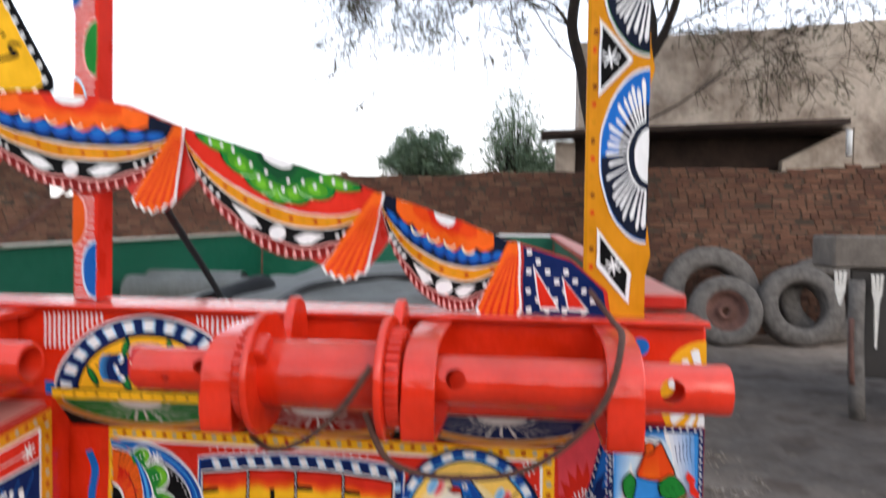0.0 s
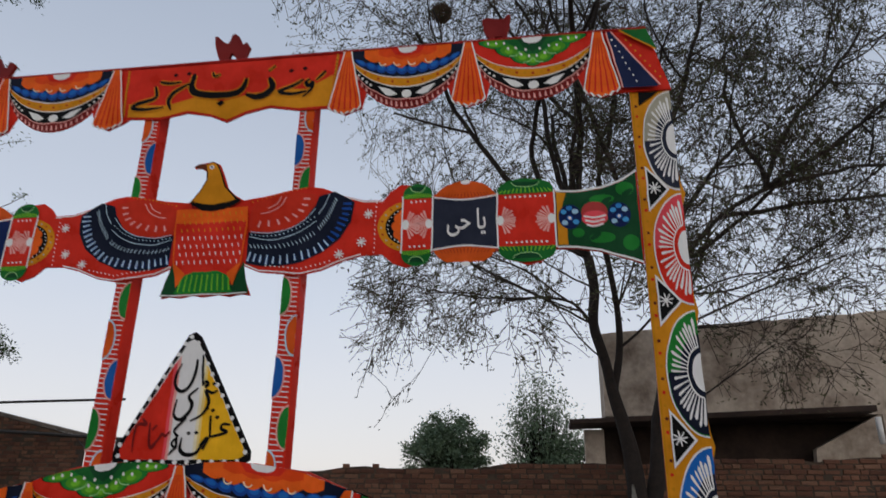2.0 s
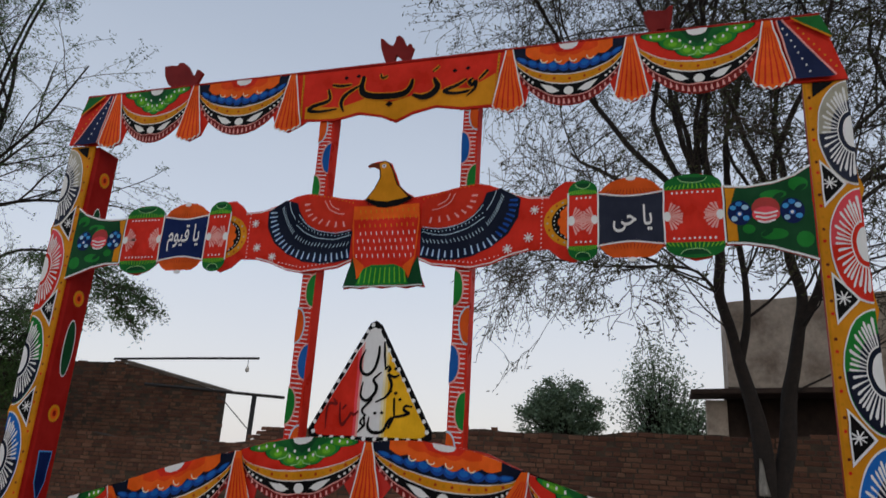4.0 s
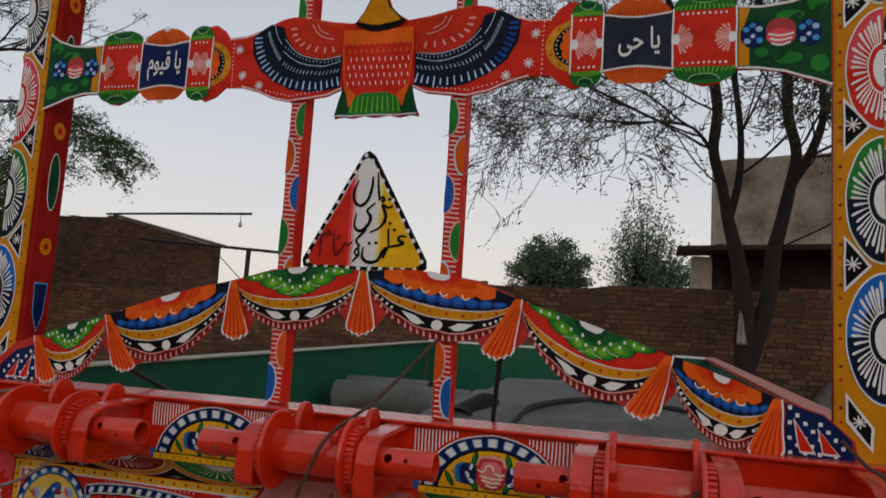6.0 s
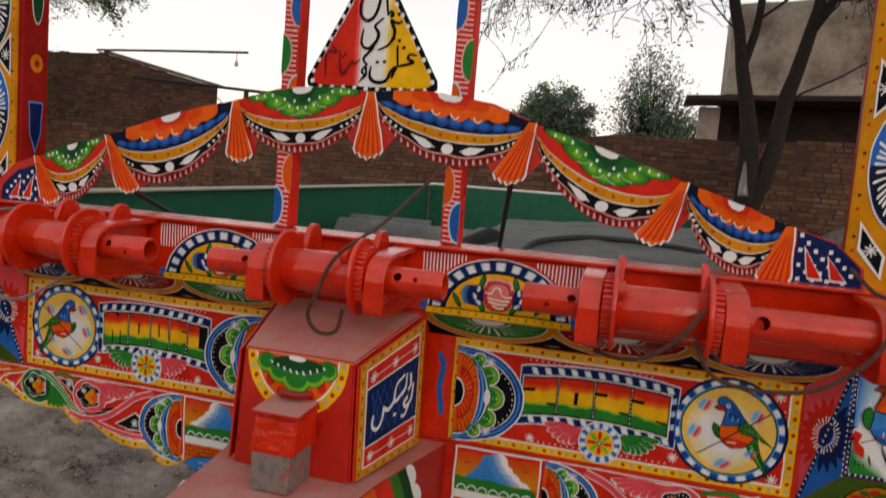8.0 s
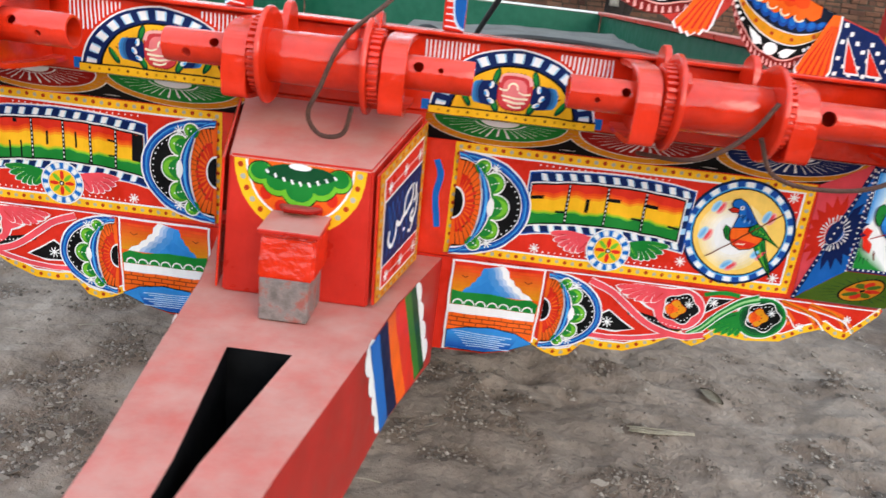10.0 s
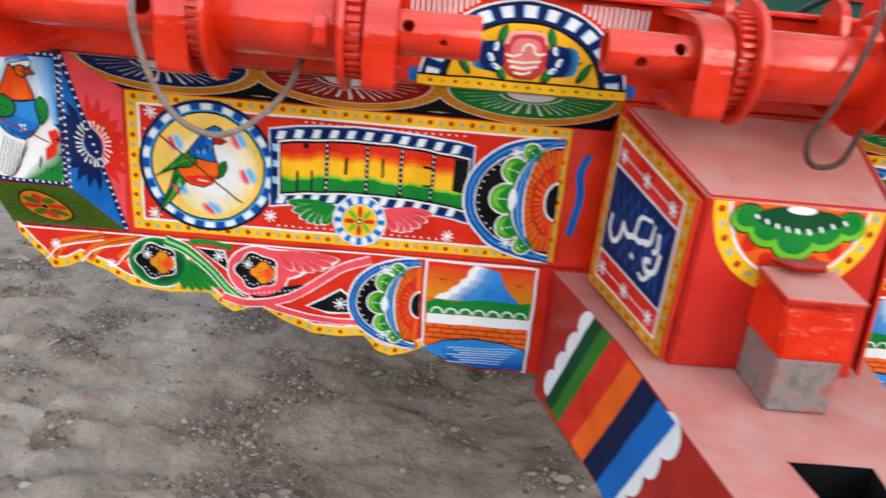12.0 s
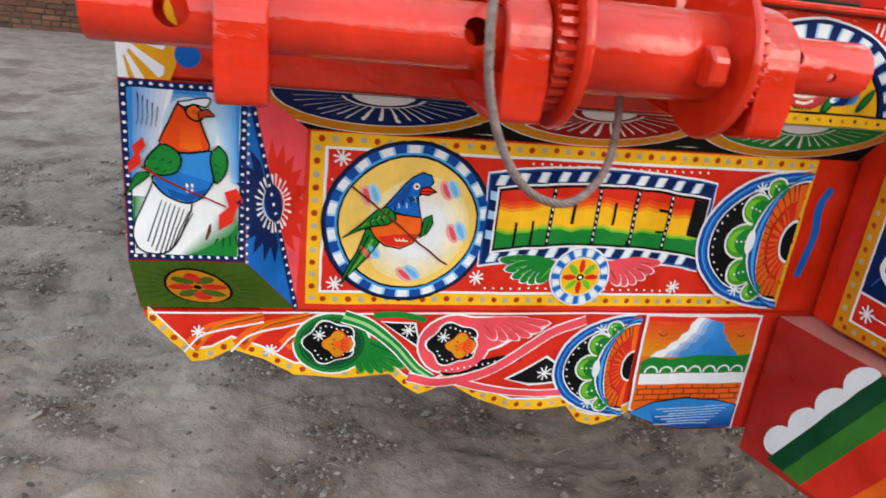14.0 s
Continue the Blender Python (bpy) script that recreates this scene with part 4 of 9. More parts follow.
def build_shed():
    y = 10.6
    s = thing("brick_shed", (-10.5, 12.0, 0), "small brown brick shed with a sloping parapet beside the yard wall", "shed")
    out = [(-13.5, 0.0), (-7.62, 0.0), (-7.62, 2.9), (-10.05, 3.44), (-13.5, 3.44)]
    part("wall", prism(out, lambda u, v, hh: Vector((u, y - 0.009 - hh, v)), 0.3), MAT_MORTAR, s)
    part("side_wall", box(-10.9, -10.6, y + 0.34, y + 4.0, 0, 2.9), MAT_MORTAR, s)
    part("roof", box(-13.4, -10.91, y + 0.34, y + 4.0, 2.6, 2.75), MAT_CONCRETE, s)
    rnd = random.Random(11)

    def top(x):
        return 2.93 + max(0.0, min(1.0, (-7.62 - x) / 2.43)) * 0.54

    brick_face(s, brick_spots(-13.4, -7.6, top, rnd), Matrix.Translation((0, y - 0.02, 0)), rnd, lambda x, z: -9.9 < x < -7.6 and z > 1.9)
    part("coping", prism([(-10.05, 3.45), (-7.55, 2.9), (-7.55, 2.96), (-10.05, 3.51)], lambda u, v, hh: Vector((u, y - 0.03 - hh, v)), 0.4), MAT_BOARD, s)
    b = thing("lamp_bracket", (-7.3, 10.4, 2.9), "thin dark pole with a small bare bulb fixed on the shed", "lamp bracket")
    tube("pole", [(-10.2, y - 0.05, 3.50), (-8.4, y - 0.1, 3.52), (-6.72, y - 0.15, 3.53)], 0.025, MAT_DARK, b, "", 8, 4)
    tube("flex", [(-6.95, y - 0.15, 3.52), (-6.95, y - 0.15, 3.38)], 0.006, MAT_DARK, b, "", 5, 1, False)
    v = lathe_x([(0.0, 0.012), (0.03, 0.018), (0.06, 0.035), (0.10, 0.038), (0.13, 0.02)], 0, 0, 12)
    bmesh.ops.rotate(v, verts=v.verts[:], matrix=Matrix.Rotation(radians(90), 3, "Y"))
    bmesh.ops.translate(v, verts=v.verts[:], vec=(-6.95, y - 0.15, 3.39))
    part("bulb", v, MAT_CLOTH, b, "unlit clear bulb", True)
    g = thing("gate_frame", (-6.6, 10.6, 0), "dark steel gate frame rail running from the shed", "gate frame")
    tube("rail", [(-9.2, y - 0.2, 2.98), (-6.05, y - 0.2, 2.79)], 0.03, MAT_DARK, g, "", 8, 1, False)
    tube("post", [(-6.72, y - 0.2, 0.0), (-6.68, y - 0.2, 2.82)], 0.045, MAT_DARK, g, "", 8, 1, False)
    tube("brace", [(-7.5, y - 0.2, 2.84), (-6.75, y - 0.2, 2.2)], 0.01, MAT_DARK, g, "", 6, 1, False)


build_shed()

# ---- tyres, cart and cloth by the wall ----


def build_tyre(at, r, width, lean, hub, label):
    t = thing("tyre", at, label, "tyre", "tyres leaning on the wall")
    prof = [(-0.5, 0.60), (-0.52, 0.72), (-0.46, 0.90), (-0.34, 0.970), (-0.24, 0.985), (-0.22, 0.955), (-0.16, 0.958), (-0.14, 0.995), (-0.04, 1.0), (-0.03, 0.965), (0.03, 0.965), (0.04, 1.0), (0.14, 0.995), (0.16, 0.958), (0.22, 0.955), (0.24, 0.985), (0.34, 0.970), (0.46, 0.90), (0.52, 0.72), (0.5, 0.60), (0.38, 0.56), (-0.38, 0.56)]
    n = 40
    bm = bmesh.new()
    rings = []
    for k in range(n):
        a = 2 * math.pi * k / n
        rings.append([bm.verts.new((q * r * math.cos(a), w * width, q * r * math.sin(a))) for w, q in prof])
    m = len(prof)
    for k in range(n):
        for j in range(m):
            bm.faces.new((rings[k][j], rings[k][(j + 1) % m], rings[(k + 1) % n][(j + 1) % m], rings[(k + 1) % n][j]))
    turn = Matrix.Translation(at) @ Matrix.Rotation(radians(lean), 4, "X")
    bmesh.ops.transform(bm, matrix=turn @ Matrix.Translation((0, 0, r)), verts=bm.verts[:])
    part("rubber", bm, MAT_RUBBER, t, "", True)
    if hub:
        bm = bmesh.new()
        prof = [(-0.42, 0.60), (-0.40, 0.52), (-0.1, 0.47), (-0.05, 0.24), (-0.18, 0.22), (-0.18, 0.10), (-0.1, 0.10)]
        rings = [[bm.verts.new((q * r * math.cos(2 * math.pi * k / 28), w * width, q * r * math.sin(2 * math.pi * k / 28))) for k in range(28)] for w, q in prof]
        for p, q in zip(rings, rings[1:]):
            for k in range(28):
                bm.faces.new((p[k], p[(k + 1) % 28], q[(k + 1) % 28], q[k]))
        bmesh.ops.transform(bm, matrix=turn @ Matrix.Translation((0, 0, r)), verts=bm.verts[:])
        part("rim", bm, MAT_RIM, t, "rusty red-brown steel wheel rim", True)


build_tyre((3.62, 8.45, -0.015), 0.47, 0.28, -12, True, "dusty truck wheel with a rusty rim leaning on a tyre")
build_tyre((3.55, 8.95, -0.01), 0.66, 0.34, -10, False, "large dusty tractor tyre leaning on the brick wall")
build_tyre((4.62, 8.6, -0.015), 0.55, 0.32, -14, False, "worn dusty truck tyre leaning on the brick wall")
build_tyre((5.05, 9.0, -0.01), 0.60, 0.30, -8, False, "dark dusty tyre behind another tyre")


def build_cart():
    c = thing("farm_cart", (4.9, 5.1, 0), "dark steel farm cart with a grey deck parked in the yard", "cart")
    part("deck", box(3.45, 6.4, 4.86, 5.30, 1.19, 1.46, 0.02), MAT_BOARD, c, "weathered grey deck boards")
    # near-black panel and box fill the space below the deck
    part("side_panel", box(3.62, 6.3, 4.93, 4.96, 0.30, 1.185, 0.008), MAT_DARK, c)
    part("axle_box", box(3.80, 6.2, 4.97, 5.28, 0.35, 1.185, 0.02), MAT_DARK, c)
    tube("prop", [(3.64, 4.87, 1.10), (3.625, 4.83, 0.62), (3.64, 4.80, -0.01)], 0.060, MAT_RUBBER, c, "dusty prop leg", 12, 3)
    tube("pipe", [(3.575, 4.80, 0.80), (3.570, 4.78, 0.55), (3.580, 4.77, 0.28)], 0.020, MAT_RIM, c, "rusty pipe beside the prop leg", 8, 3)
    for x in (4.5, 5.8):
        bm = lathe_x([(-0.09, 0.14), (-0.10, 0.30), (-0.06, 0.35), (0.06, 0.35), (0.10, 0.30), (0.09, 0.14)], 0, 0.35, 28)
        bmesh.ops.rotate(bm, verts=bm.verts[:], matrix=Matrix.Rotation(radians(90), 3, "Z"), cent=(0, 0, 0.35))
        bmesh.ops.translate(bm, verts=bm.verts[:], vec=(x, 4.81, -0.01))
        part("wheel", bm, MAT_RUBBER, c, "", True)
    # pale three-pronged hooks hanging at the front
    for x, top, low in ((3.50, 1.17, 0.90), (3.78, 1.15, 0.56)):
        bm = bmesh.new()
        fork = top - 0.14
        for du in (-0.036, 0.0, 0.036):
            add_prism(bm, [(x + du - 0.011, top), (x + du + 0.011, top), (x + du * 0.7 + 0.012, fork), (x + du * 0.7 - 0.012, fork)], front(4.835), 0.012)
        add_prism(bm, [(x - 0.042, fork), (x + 0.042, fork), (x + 0.020, fork - 0.08), (x + 0.007, low), (x - 0.007, low), (x - 0.020, fork - 0.08)], front(4.836), 0.010)
        part("hook", bm, MAT_CLOTH, c, "pale three-pronged hook")


build_cart()


def build_cloth():
    c = thing("hanging_cloth", (1.95, 8.62, 1.5), "small white rag hanging from the tree trunk", "cloth")
    bm = bmesh.new()
    rows = []
    for i in range(9):
        t = i / 8
        w = 0.015 + 0.055 * t
        rows.append([bm.verts.new((1.93 + w * (j / 6 - 0.5) * 2 + 0.02 * t, 8.60 - 0.025 * math.sin(j * 2.1 + i) - 0.02, 2.02 - 0.46 * t)) for j in range(7)])
    for p, q in zip(rows, rows[1:]):
        for j in range(6):
            bm.faces.new((p[j], p[j + 1], q[j + 1], q[j]))
    bmesh.ops.solidify(bm, geom=bm.faces[:], thickness=0.006)
    part("rag", bm, MAT_CLOTH, c, "", True)


build_cloth()


def build_nest():
    rnd = random.Random(2)
    v, f = [], []
    c = Vector((-0.80, 9.0, 10.32))
    for k in range(160):
        a = Vector((rnd.gauss(0, 1), rnd.gauss(0, 1), rnd.gauss(0, 1))).normalized() * 0.17 * rnd.uniform(0.7, 1.0)
        d = a.cross(Vector((rnd.gauss(0, 1), rnd.gauss(0, 1), rnd.gauss(0, 1)))).normalized() * 0.12
        tube_lists(v, f, [c + a - d, c + a * 1.1, c + a + d], [0.008, 0.011, 0.006], 4)
    me = bpy.data.meshes.new("bird_nest")
    me.from_pydata(v, [], f)
    tagged(link_mesh("bird_nest", me, MAT_NEST), "round dark twig nest high in the acacia", "nest")


build_nest()

# ---- the painted farm trailer ----
trailer = thing("farm_trailer", (0, 2.0, 0), "red farm trailer with painted panels, winch rollers and decorated arch", "trailer")
F = PAINT["frame"]

# bed, walls and running gear
BED_END = 4.6


def bed_top(y):
    return 1.305 + 0.02 * y


part("bed_floor", box(-1.23, 1.23, 0.06, BED_END, 0.93, 0.99), MAT_SHEET, trailer, "grey steel bed floor")
for s in (-1, 1):
    pl = lambda u, v, h, s=s: Vector((s * (1.255 + h), u, v))
    bm = prism([(0.05, 0.80), (BED_END, 0.80), (BED_END, bed_top(BED_END)), (0.05, bed_top(0))], pl, 0.035, 0.003)
    side = part("side_wall", bm, PAINT["teal"], trailer, "teal green steel side wall")
    # right rail is taller and dusty red, left one thin and pale grey
    bm = prism([(0.065, bed_top(0) + 0.003), (BED_END, bed_top(BED_END) + 0.003), (BED_END, bed_top(BED_END) + (0.03 if s > 0 else 0.014)), (0.065, bed_top(0) + (0.03 if s > 0 else 0.014))], lambda u, v, h, s=s: Vector((s * (1.262 + h), u, v)), 0.075, 0.004)
    part("top_rail", bm, PAINT["dusty" if s > 0 else "grey"], side, "dusty pink-red top rail" if s > 0 else "pale grey top rail")
gate = part("rear_gate", box(-1.21, 1.21, BED_END + 0.003, BED_END + 0.04, 0.80, 1.405, 0.004), PAINT["teal"], trailer, "teal green rear gate")
# white strip on the gate's top edge: its rim light laid on as paint
part("gate_rim_strip", box(-1.21, 1.21, BED_END - 0.002, BED_END + 0.045, 1.408, 1.425, 0.003), PAINT["white"], gate)
for x in (-0.45, 0.45):
    part("chassis_rail", box(x - 0.05, x + 0.05, 0.06, BED_END, 0.78, 0.925, 0.006), PAINT["wine"], trailer)
part("axle", box(-1.0, 1.0, 3.16, 3.26, 0.44, 0.54, 0.01), MAT_DARK, trailer)
for x in (-0.45, 0.45):
    part("spring_hanger", box(x - 0.04, x + 0.04, 3.15, 3.27, 0.543, 0.777, 0.006), MAT_DARK, trailer)
for x in (-1.08, 1.08):
    bm = lathe_x([(x - 0.11, 0.22), (x - 0.12, 0.42), (x - 0.08, 0.49), (x + 0.08, 0.49), (x + 0.12, 0.42), (x + 0.11, 0.22)], 3.21, 0.48, 32)
    wh = part("wheel", bm, MAT_RUBBER, trailer, "", True)

# front beam
BEAM_Y, BEAM_Z0, BEAM_Z1 = -0.058, 1.143, 1.296
beam = part("front_beam", box(-1.265, 1.265, BEAM_Y, 0.045, BEAM_Z0, BEAM_Z1, 0.004), F, trailer, "glossy red steel front beam")
part("beam_lip", box(-1.266, 1.266, BEAM_Y - 0.022, 0.06, BEAM_Z1 + 0.001, BEAM_Z1 + 0.009, 0.002), PAINT["frame"], beam, "dusty flange lip")
for s in (-1, 1):
    a = Art(front(BEAM_Y, s))
    # half-moon of flowers
    u, v = 0.365, 1.148
    a.ell(u, v, 0.172, 0.140, "white", 2, 28, 0, 180)
    a.ell(u, v, 0.168, 0.137, "navy", 3, 28, 0, 180)
    a.dashes(u, v, 0.139, 0.160, "white", 4, 13, 0.4, 0, 180, 0.82)
    a.ell(u, v, 0.131, 0.109, "black", 5, 28, 0, 180)
    a.ell(u, v, 0.126, 0.105, "yellow>amber:0.25", 6, 28, 0, 180)
    for w0 in (42, 90, 138):
        for k in range(5):
            w = radians(w0 + (k - 2) * 4.5)
            a.line([(u + 0.096 * math.cos(w), v + 0.080 * math.sin(w)), (u + 0.112 * math.cos(w), v + 0.096 * math.sin(w))], 0.0026, "brown", 7)
    for k in range(5):
        a.line([(u - 0.012 + 0.006 * k, v + 0.016), (u - 0.012 + 0.006 * k, v + 0.024)], 0.002, "brown", 7)
    for e in (-1, 1):
        # blue flower, pale at its outer edge, with white drops on its inner petals
        for k in range(7):
            t = k / 6
            a.poly([(u + e * (0.078 - 0.034 * t + (0.010 + 0.014 * t * (1 - t)) * math.cos(q)), v + 0.050 + (0.022 + 0.005 * t) * math.sin(q)) for q in [2 * math.pi * i / 14 for i in range(14)]], "sky>navy:%.1f" % min(1.0, 0.3 + 1.3 * t) if t < 0.5 else "navy", 7 + 0.3 * k)
        for q, z, t in ((0.056, 0.048, 60), (0.047, 0.034, 30), (0.048, 0.066, 100)):
            a.ell(u + e * q, v + z, 0.0080, 0.0046, "white", 9.5, 10, tilt=t * e)
            a.ell(u + e * (q + 0.003), v + z, 0.0045, 0.0024, "sky", 9.8, 8, tilt=t * e)
        for q, z, rl, rw, t in ((0.040, 0.084, 0.017, 0.0072, 105), (0.038, 0.024, 0.014, 0.0075, 62), (0.098, 0.034, 0.020, 0.0065, 58)):
            a.ell(u + e * q, v + z, rl, rw, "bottle", 9.2, 12, tilt=t if e > 0 else 180 - t)
            a.ell(u + e * q - 0.001, v + z + 0.002, rl * 0.7, rw * 0.5, "green", 9.4, 10, tilt=t if e > 0 else 180 - t)
    # rose: a squarish crimson bloom with pale petal edges
    bloom = lambda k: [(u + k * 0.036 * math.copysign(abs(math.cos(q)) ** 0.7, math.cos(q)), v + 0.056 + k * 0.038 * math.copysign(abs(math.sin(q)) ** 0.7, math.sin(q))) for q in [2 * math.pi * i / 24 for i in range(24)]]
    a.poly(bloom(1.0), "wine", 10)
    a.poly(bloom(0.96), "crimson>pink:0.45", 10.5)
    a.poly(bloom(0.70), "pink>blush:0.45", 11)
    a.curve([(u - 0.032, v + 0.074), (u - 0.026, v + 0.088), (u, v + 0.092), (u + 0.026, v + 0.087), (u + 0.033, v + 0.072)], 0.004, "blush", 12, 0.007)
    a.ring(u - 0.003, v + 0.064, 0.0075, 0.0115, "ivory", 12, 12, -20, 200)
    for z0, x0, x1 in ((0.059, -0.032, -0.014), (0.055, 0.008, 0.033), (0.045, -0.026, 0.029), (0.036, -0.022, 0.024), (0.027, -0.012, 0.016)):
        a.curve([(u + x0, v + z0 + 0.002), (u + (x0 + x1) / 2, v + z0 - 0.002), (u + x1, v + z0)], 0.0032, "ivory", 12, 0.0044)
    a.rect(u - 0.172, v - 0.004, u + 0.172, v + 0.012, "yellow", 11)
    a.beads([(u - 0.16, v + 0.004), (u + 0.16, v + 0.004)], 0.02, 0.003, ["gold", "brown"], 12)
    a.line([(u - 0.172, v + 0.013), (u + 0.172, v + 0.013)], 0.003, "black", 12)
    for du in (-0.178, 0.178):
        a.rect(u + du - 0.008, v, u + du + 0.008, v + 0.022, "blue", 3)
    for k in range(13):
        for e in (-1, 1):
            q = u + e * (0.085 + 0.0085 * k)
            zlow = v + 0.137 * math.sqrt(max(0, 1 - ((q - u) / 0.172) ** 2)) + 0.008 if abs(q - u) < 0.17 else v + 0.075
            if zlow < BEAM_Z1 - 0.02:
                a.line([(q, BEAM_Z1 - 0.008), (q, max(zlow, v + 0.08))], 0.0034, "white", 2)
    a.done("painted_half_moon", beam, "yellow half-moon painted with roses and blue flowers")
    # corner quarter fan and blue spot
    a = Art(front(BEAM_Y, s))
    a.ell(1.265, 1.19, 0.068, 0.085, "yellow>amber:0.5", 1, 16, 90, 270)
    a.rays(1.265, 1.19, 0.014, 0.060, "white", 3, 8, 0.0105, 92, 268, 1.25)
    a.ell(1.265, 1.19, 0.016, 0.026, "white", 4, 10, 90, 270)
    a.ell(1.188 if s < 0 else 1.165, 1.262 if s > 0 else 1.172, 0.015, 0.014, "blue", 1, 14)
    a.done("painted_corner_fan", beam, "yellow fan with white rays")

# slanting scalloped strip between beam and panels
for s in (-1, 1):
    pl = plane_of((0, -0.052, 1.1425), (s, 0, 0), (0, 0.052, -0.0625))
    strip_pl = lambda u, v, h, s=s: Vector((s * u, -0.052 + 0.052 * v - 0.7 * h, 1.1425 - 0.0625 * v - 0.7 * h))
    bm = prism([(0.001, 0), (1.105, 0), (1.055, 1), (0.001, 1)], strip_pl, 0.008)
    st = part("scallop_strip", bm, PAINT["frame"], trailer, "slanting strip painted with scalloped fans")
    a = Art(strip_pl)
    a.poly([(0.19, 0), (1.10, 0), (1.06, 0.97), (0.19, 0.97)], "black", 1)
    for k, (u, colour) in enumerate(((0.345, "green"), (0.65, "wine"), (0.955, "navy"))):
        a.ell(u, 0, 0.165, 0.99, "white", 2, 26, 0, 180)
        a.ell(u, 0, 0.162, 0.96, "amber", 3, 26, 0, 180)
        a.beads([(u + 0.151 * math.cos(radians(q)), 0.86 * math.sin(radians(q))) for q in range(5, 180, 7)], 0.04, 0.006, ["gold", "grey", "red"], 5)
        a.ell(u, 0, 0.141, 0.76, "white", 4, 26, 0, 180)
        a.ell(u, 0, 0.138, 0.73, colour, 5, 26, 0, 180)
        a.rays(u, 0, 0.055, 0.128, "white", 6, 17, 0.006, 8, 172, 5.2)
        a.ell(u, 0, 0.04, 0.22, "white", 7, 16, 0, 180)
    for u in (0.498, 0.803):
        a.star(u, 0.8, 0.02, "white", 6, 0.004)
        a.beads([(u - 0.06, 0.93), (u + 0.06, 0.93)], 0.012, 0.0022, ["white"], 6)
    a.done("painted_fan_strip", st)

# lettered panels
def draw_parrot(a, u, v, s, flip=1):
    """The small parrot in a round frame."""
    f = flip
    q = lambda x, y: (u + f * x * s, v + y * s)
    shape = lambda *pts: [q(x - 0.005, y) for x, y in pts]

    def outlined(pts, colour, coat):
        a.poly(pts, colour, coat)
        a.line(pts + [pts[0]], 0.0024 * s, "black", coat + 0.2)

    tail = shape((-0.049, -0.006), (-0.062, -0.044), (-0.076, -0.076), (-0.082, -0.098), (-0.070, -0.081), (-0.046, -0.052), (-0.030, -0.028), (-0.036, -0.017))
    outlined(tail, "green", 9)
    a.line(shape((-0.046, -0.018), (-0.064, -0.060), (-0.078, -0.092)), 0.0022 * s, "black", 9.6)
    a.line(shape((-0.040, -0.024), (-0.056, -0.056), (-0.070, -0.079)), 0.003 * s, "lime", 9.6, 0.001)
    belly = shape((-0.012, 0.015), (0.027, 0.011), (0.029, -0.009), (0.018, -0.028), (-0.001, -0.037), (-0.022, -0.033), (-0.038, -0.020), (-0.046, -0.004), (-0.020, 0.0))
    outlined(belly, "orange", 10)
    a.poly(shape((0.024, -0.014), (0.014, -0.028), (-0.001, -0.034), (-0.020, -0.031), (-0.034, -0.020), (-0.010, -0.016)), "red", 10.3)
    for x in (-0.006, 0.0, 0.006):
        a.curve(shape((x - 0.003, -0.022), (x, -0.026), (x + 0.004, -0.024)), 0.0018 * s, "ivory", 10.6)
    outlined(shape((0.031, 0.010), (0.042, 0.015), (0.044, 0.002), (0.036, -0.014), (0.027, -0.020)), "green", 11)
    a.line(shape((0.039, 0.008), (0.033, -0.012)), 0.0016 * s, "black", 11.5)
    head = shape((-0.028, 0.023), (-0.012, 0.044), (0.002, 0.063), (0.010, 0.071), (0.023, 0.077), (0.036, 0.073), (0.039, 0.063), (0.031, 0.050), (0.020, 0.042), (0.026, 0.012), (0.0, 0.014))
    outlined(head, "blue", 12)
    a.poly(shape((-0.022, 0.024), (-0.010, 0.042), (0.004, 0.060), (0.012, 0.067), (0.006, 0.046), (0.0, 0.030)), "royal", 12.4)
    for k in range(7):
        x, y = -0.012 + 0.0055 * k, 0.020 + 0.003 * (k % 3) + 0.0018 * k
        a.line(shape((x, y + 0.008), (x + 0.001, y)), 0.0018 * s, "pale" if k % 2 else "ink", 12.7)
    for k in range(4):
        a.line(shape((0.006 + 0.004 * k, 0.044 - 0.001 * k), (0.010 + 0.003 * k, 0.036)), 0.0016 * s, "ink", 12.7)
    wing = shape((-0.009, 0.007), (-0.020, -0.001), (-0.036, -0.004), (-0.057, -0.009), (-0.084, -0.023), (-0.057, -0.001), (-0.036, 0.020), (-0.022, 0.026), (-0.012, 0.018))
    outlined(wing, "green", 13)
    for k in range(4):
        a.curve(shape((-0.018 - 0.008 * k, 0.020 - 0.004 * k), (-0.021 - 0.008 * k, 0.012 - 0.004 * k), (-0.016 - 0.008 * k, 0.004 - 0.003 * k)), 0.0018 * s, "black", 13.4)
        a.line(shape((-0.022 - 0.009 * k, 0.016 - 0.005 * k), (-0.028 - 0.010 * k, 0.008 - 0.005 * k)), 0.002 * s, "lime", 13.5, 0.001)
    a.ell(*q(0.0115, 0.0575), 0.005 * s, 0.005 * s, "white", 13, 8)
    a.ell(*q(0.0115, 0.0575), 0.0024 * s, 0.0024 * s, "black", 14, 6)
    outlined(shape((0.023, 0.055), (0.034, 0.0565), (0.045, 0.050), (0.034, 0.045), (0.022, 0.047)), "red", 13)
    a.line(shape((0.024, 0.051), (0.042, 0.050)), 0.0014 * s, "black", 13.5)
    a.line(shape((-0.076, 0.0565), (-0.030, 0.019), (0.020, -0.022), (0.072, -0.060)), 0.0028 * s, "brown", 15)


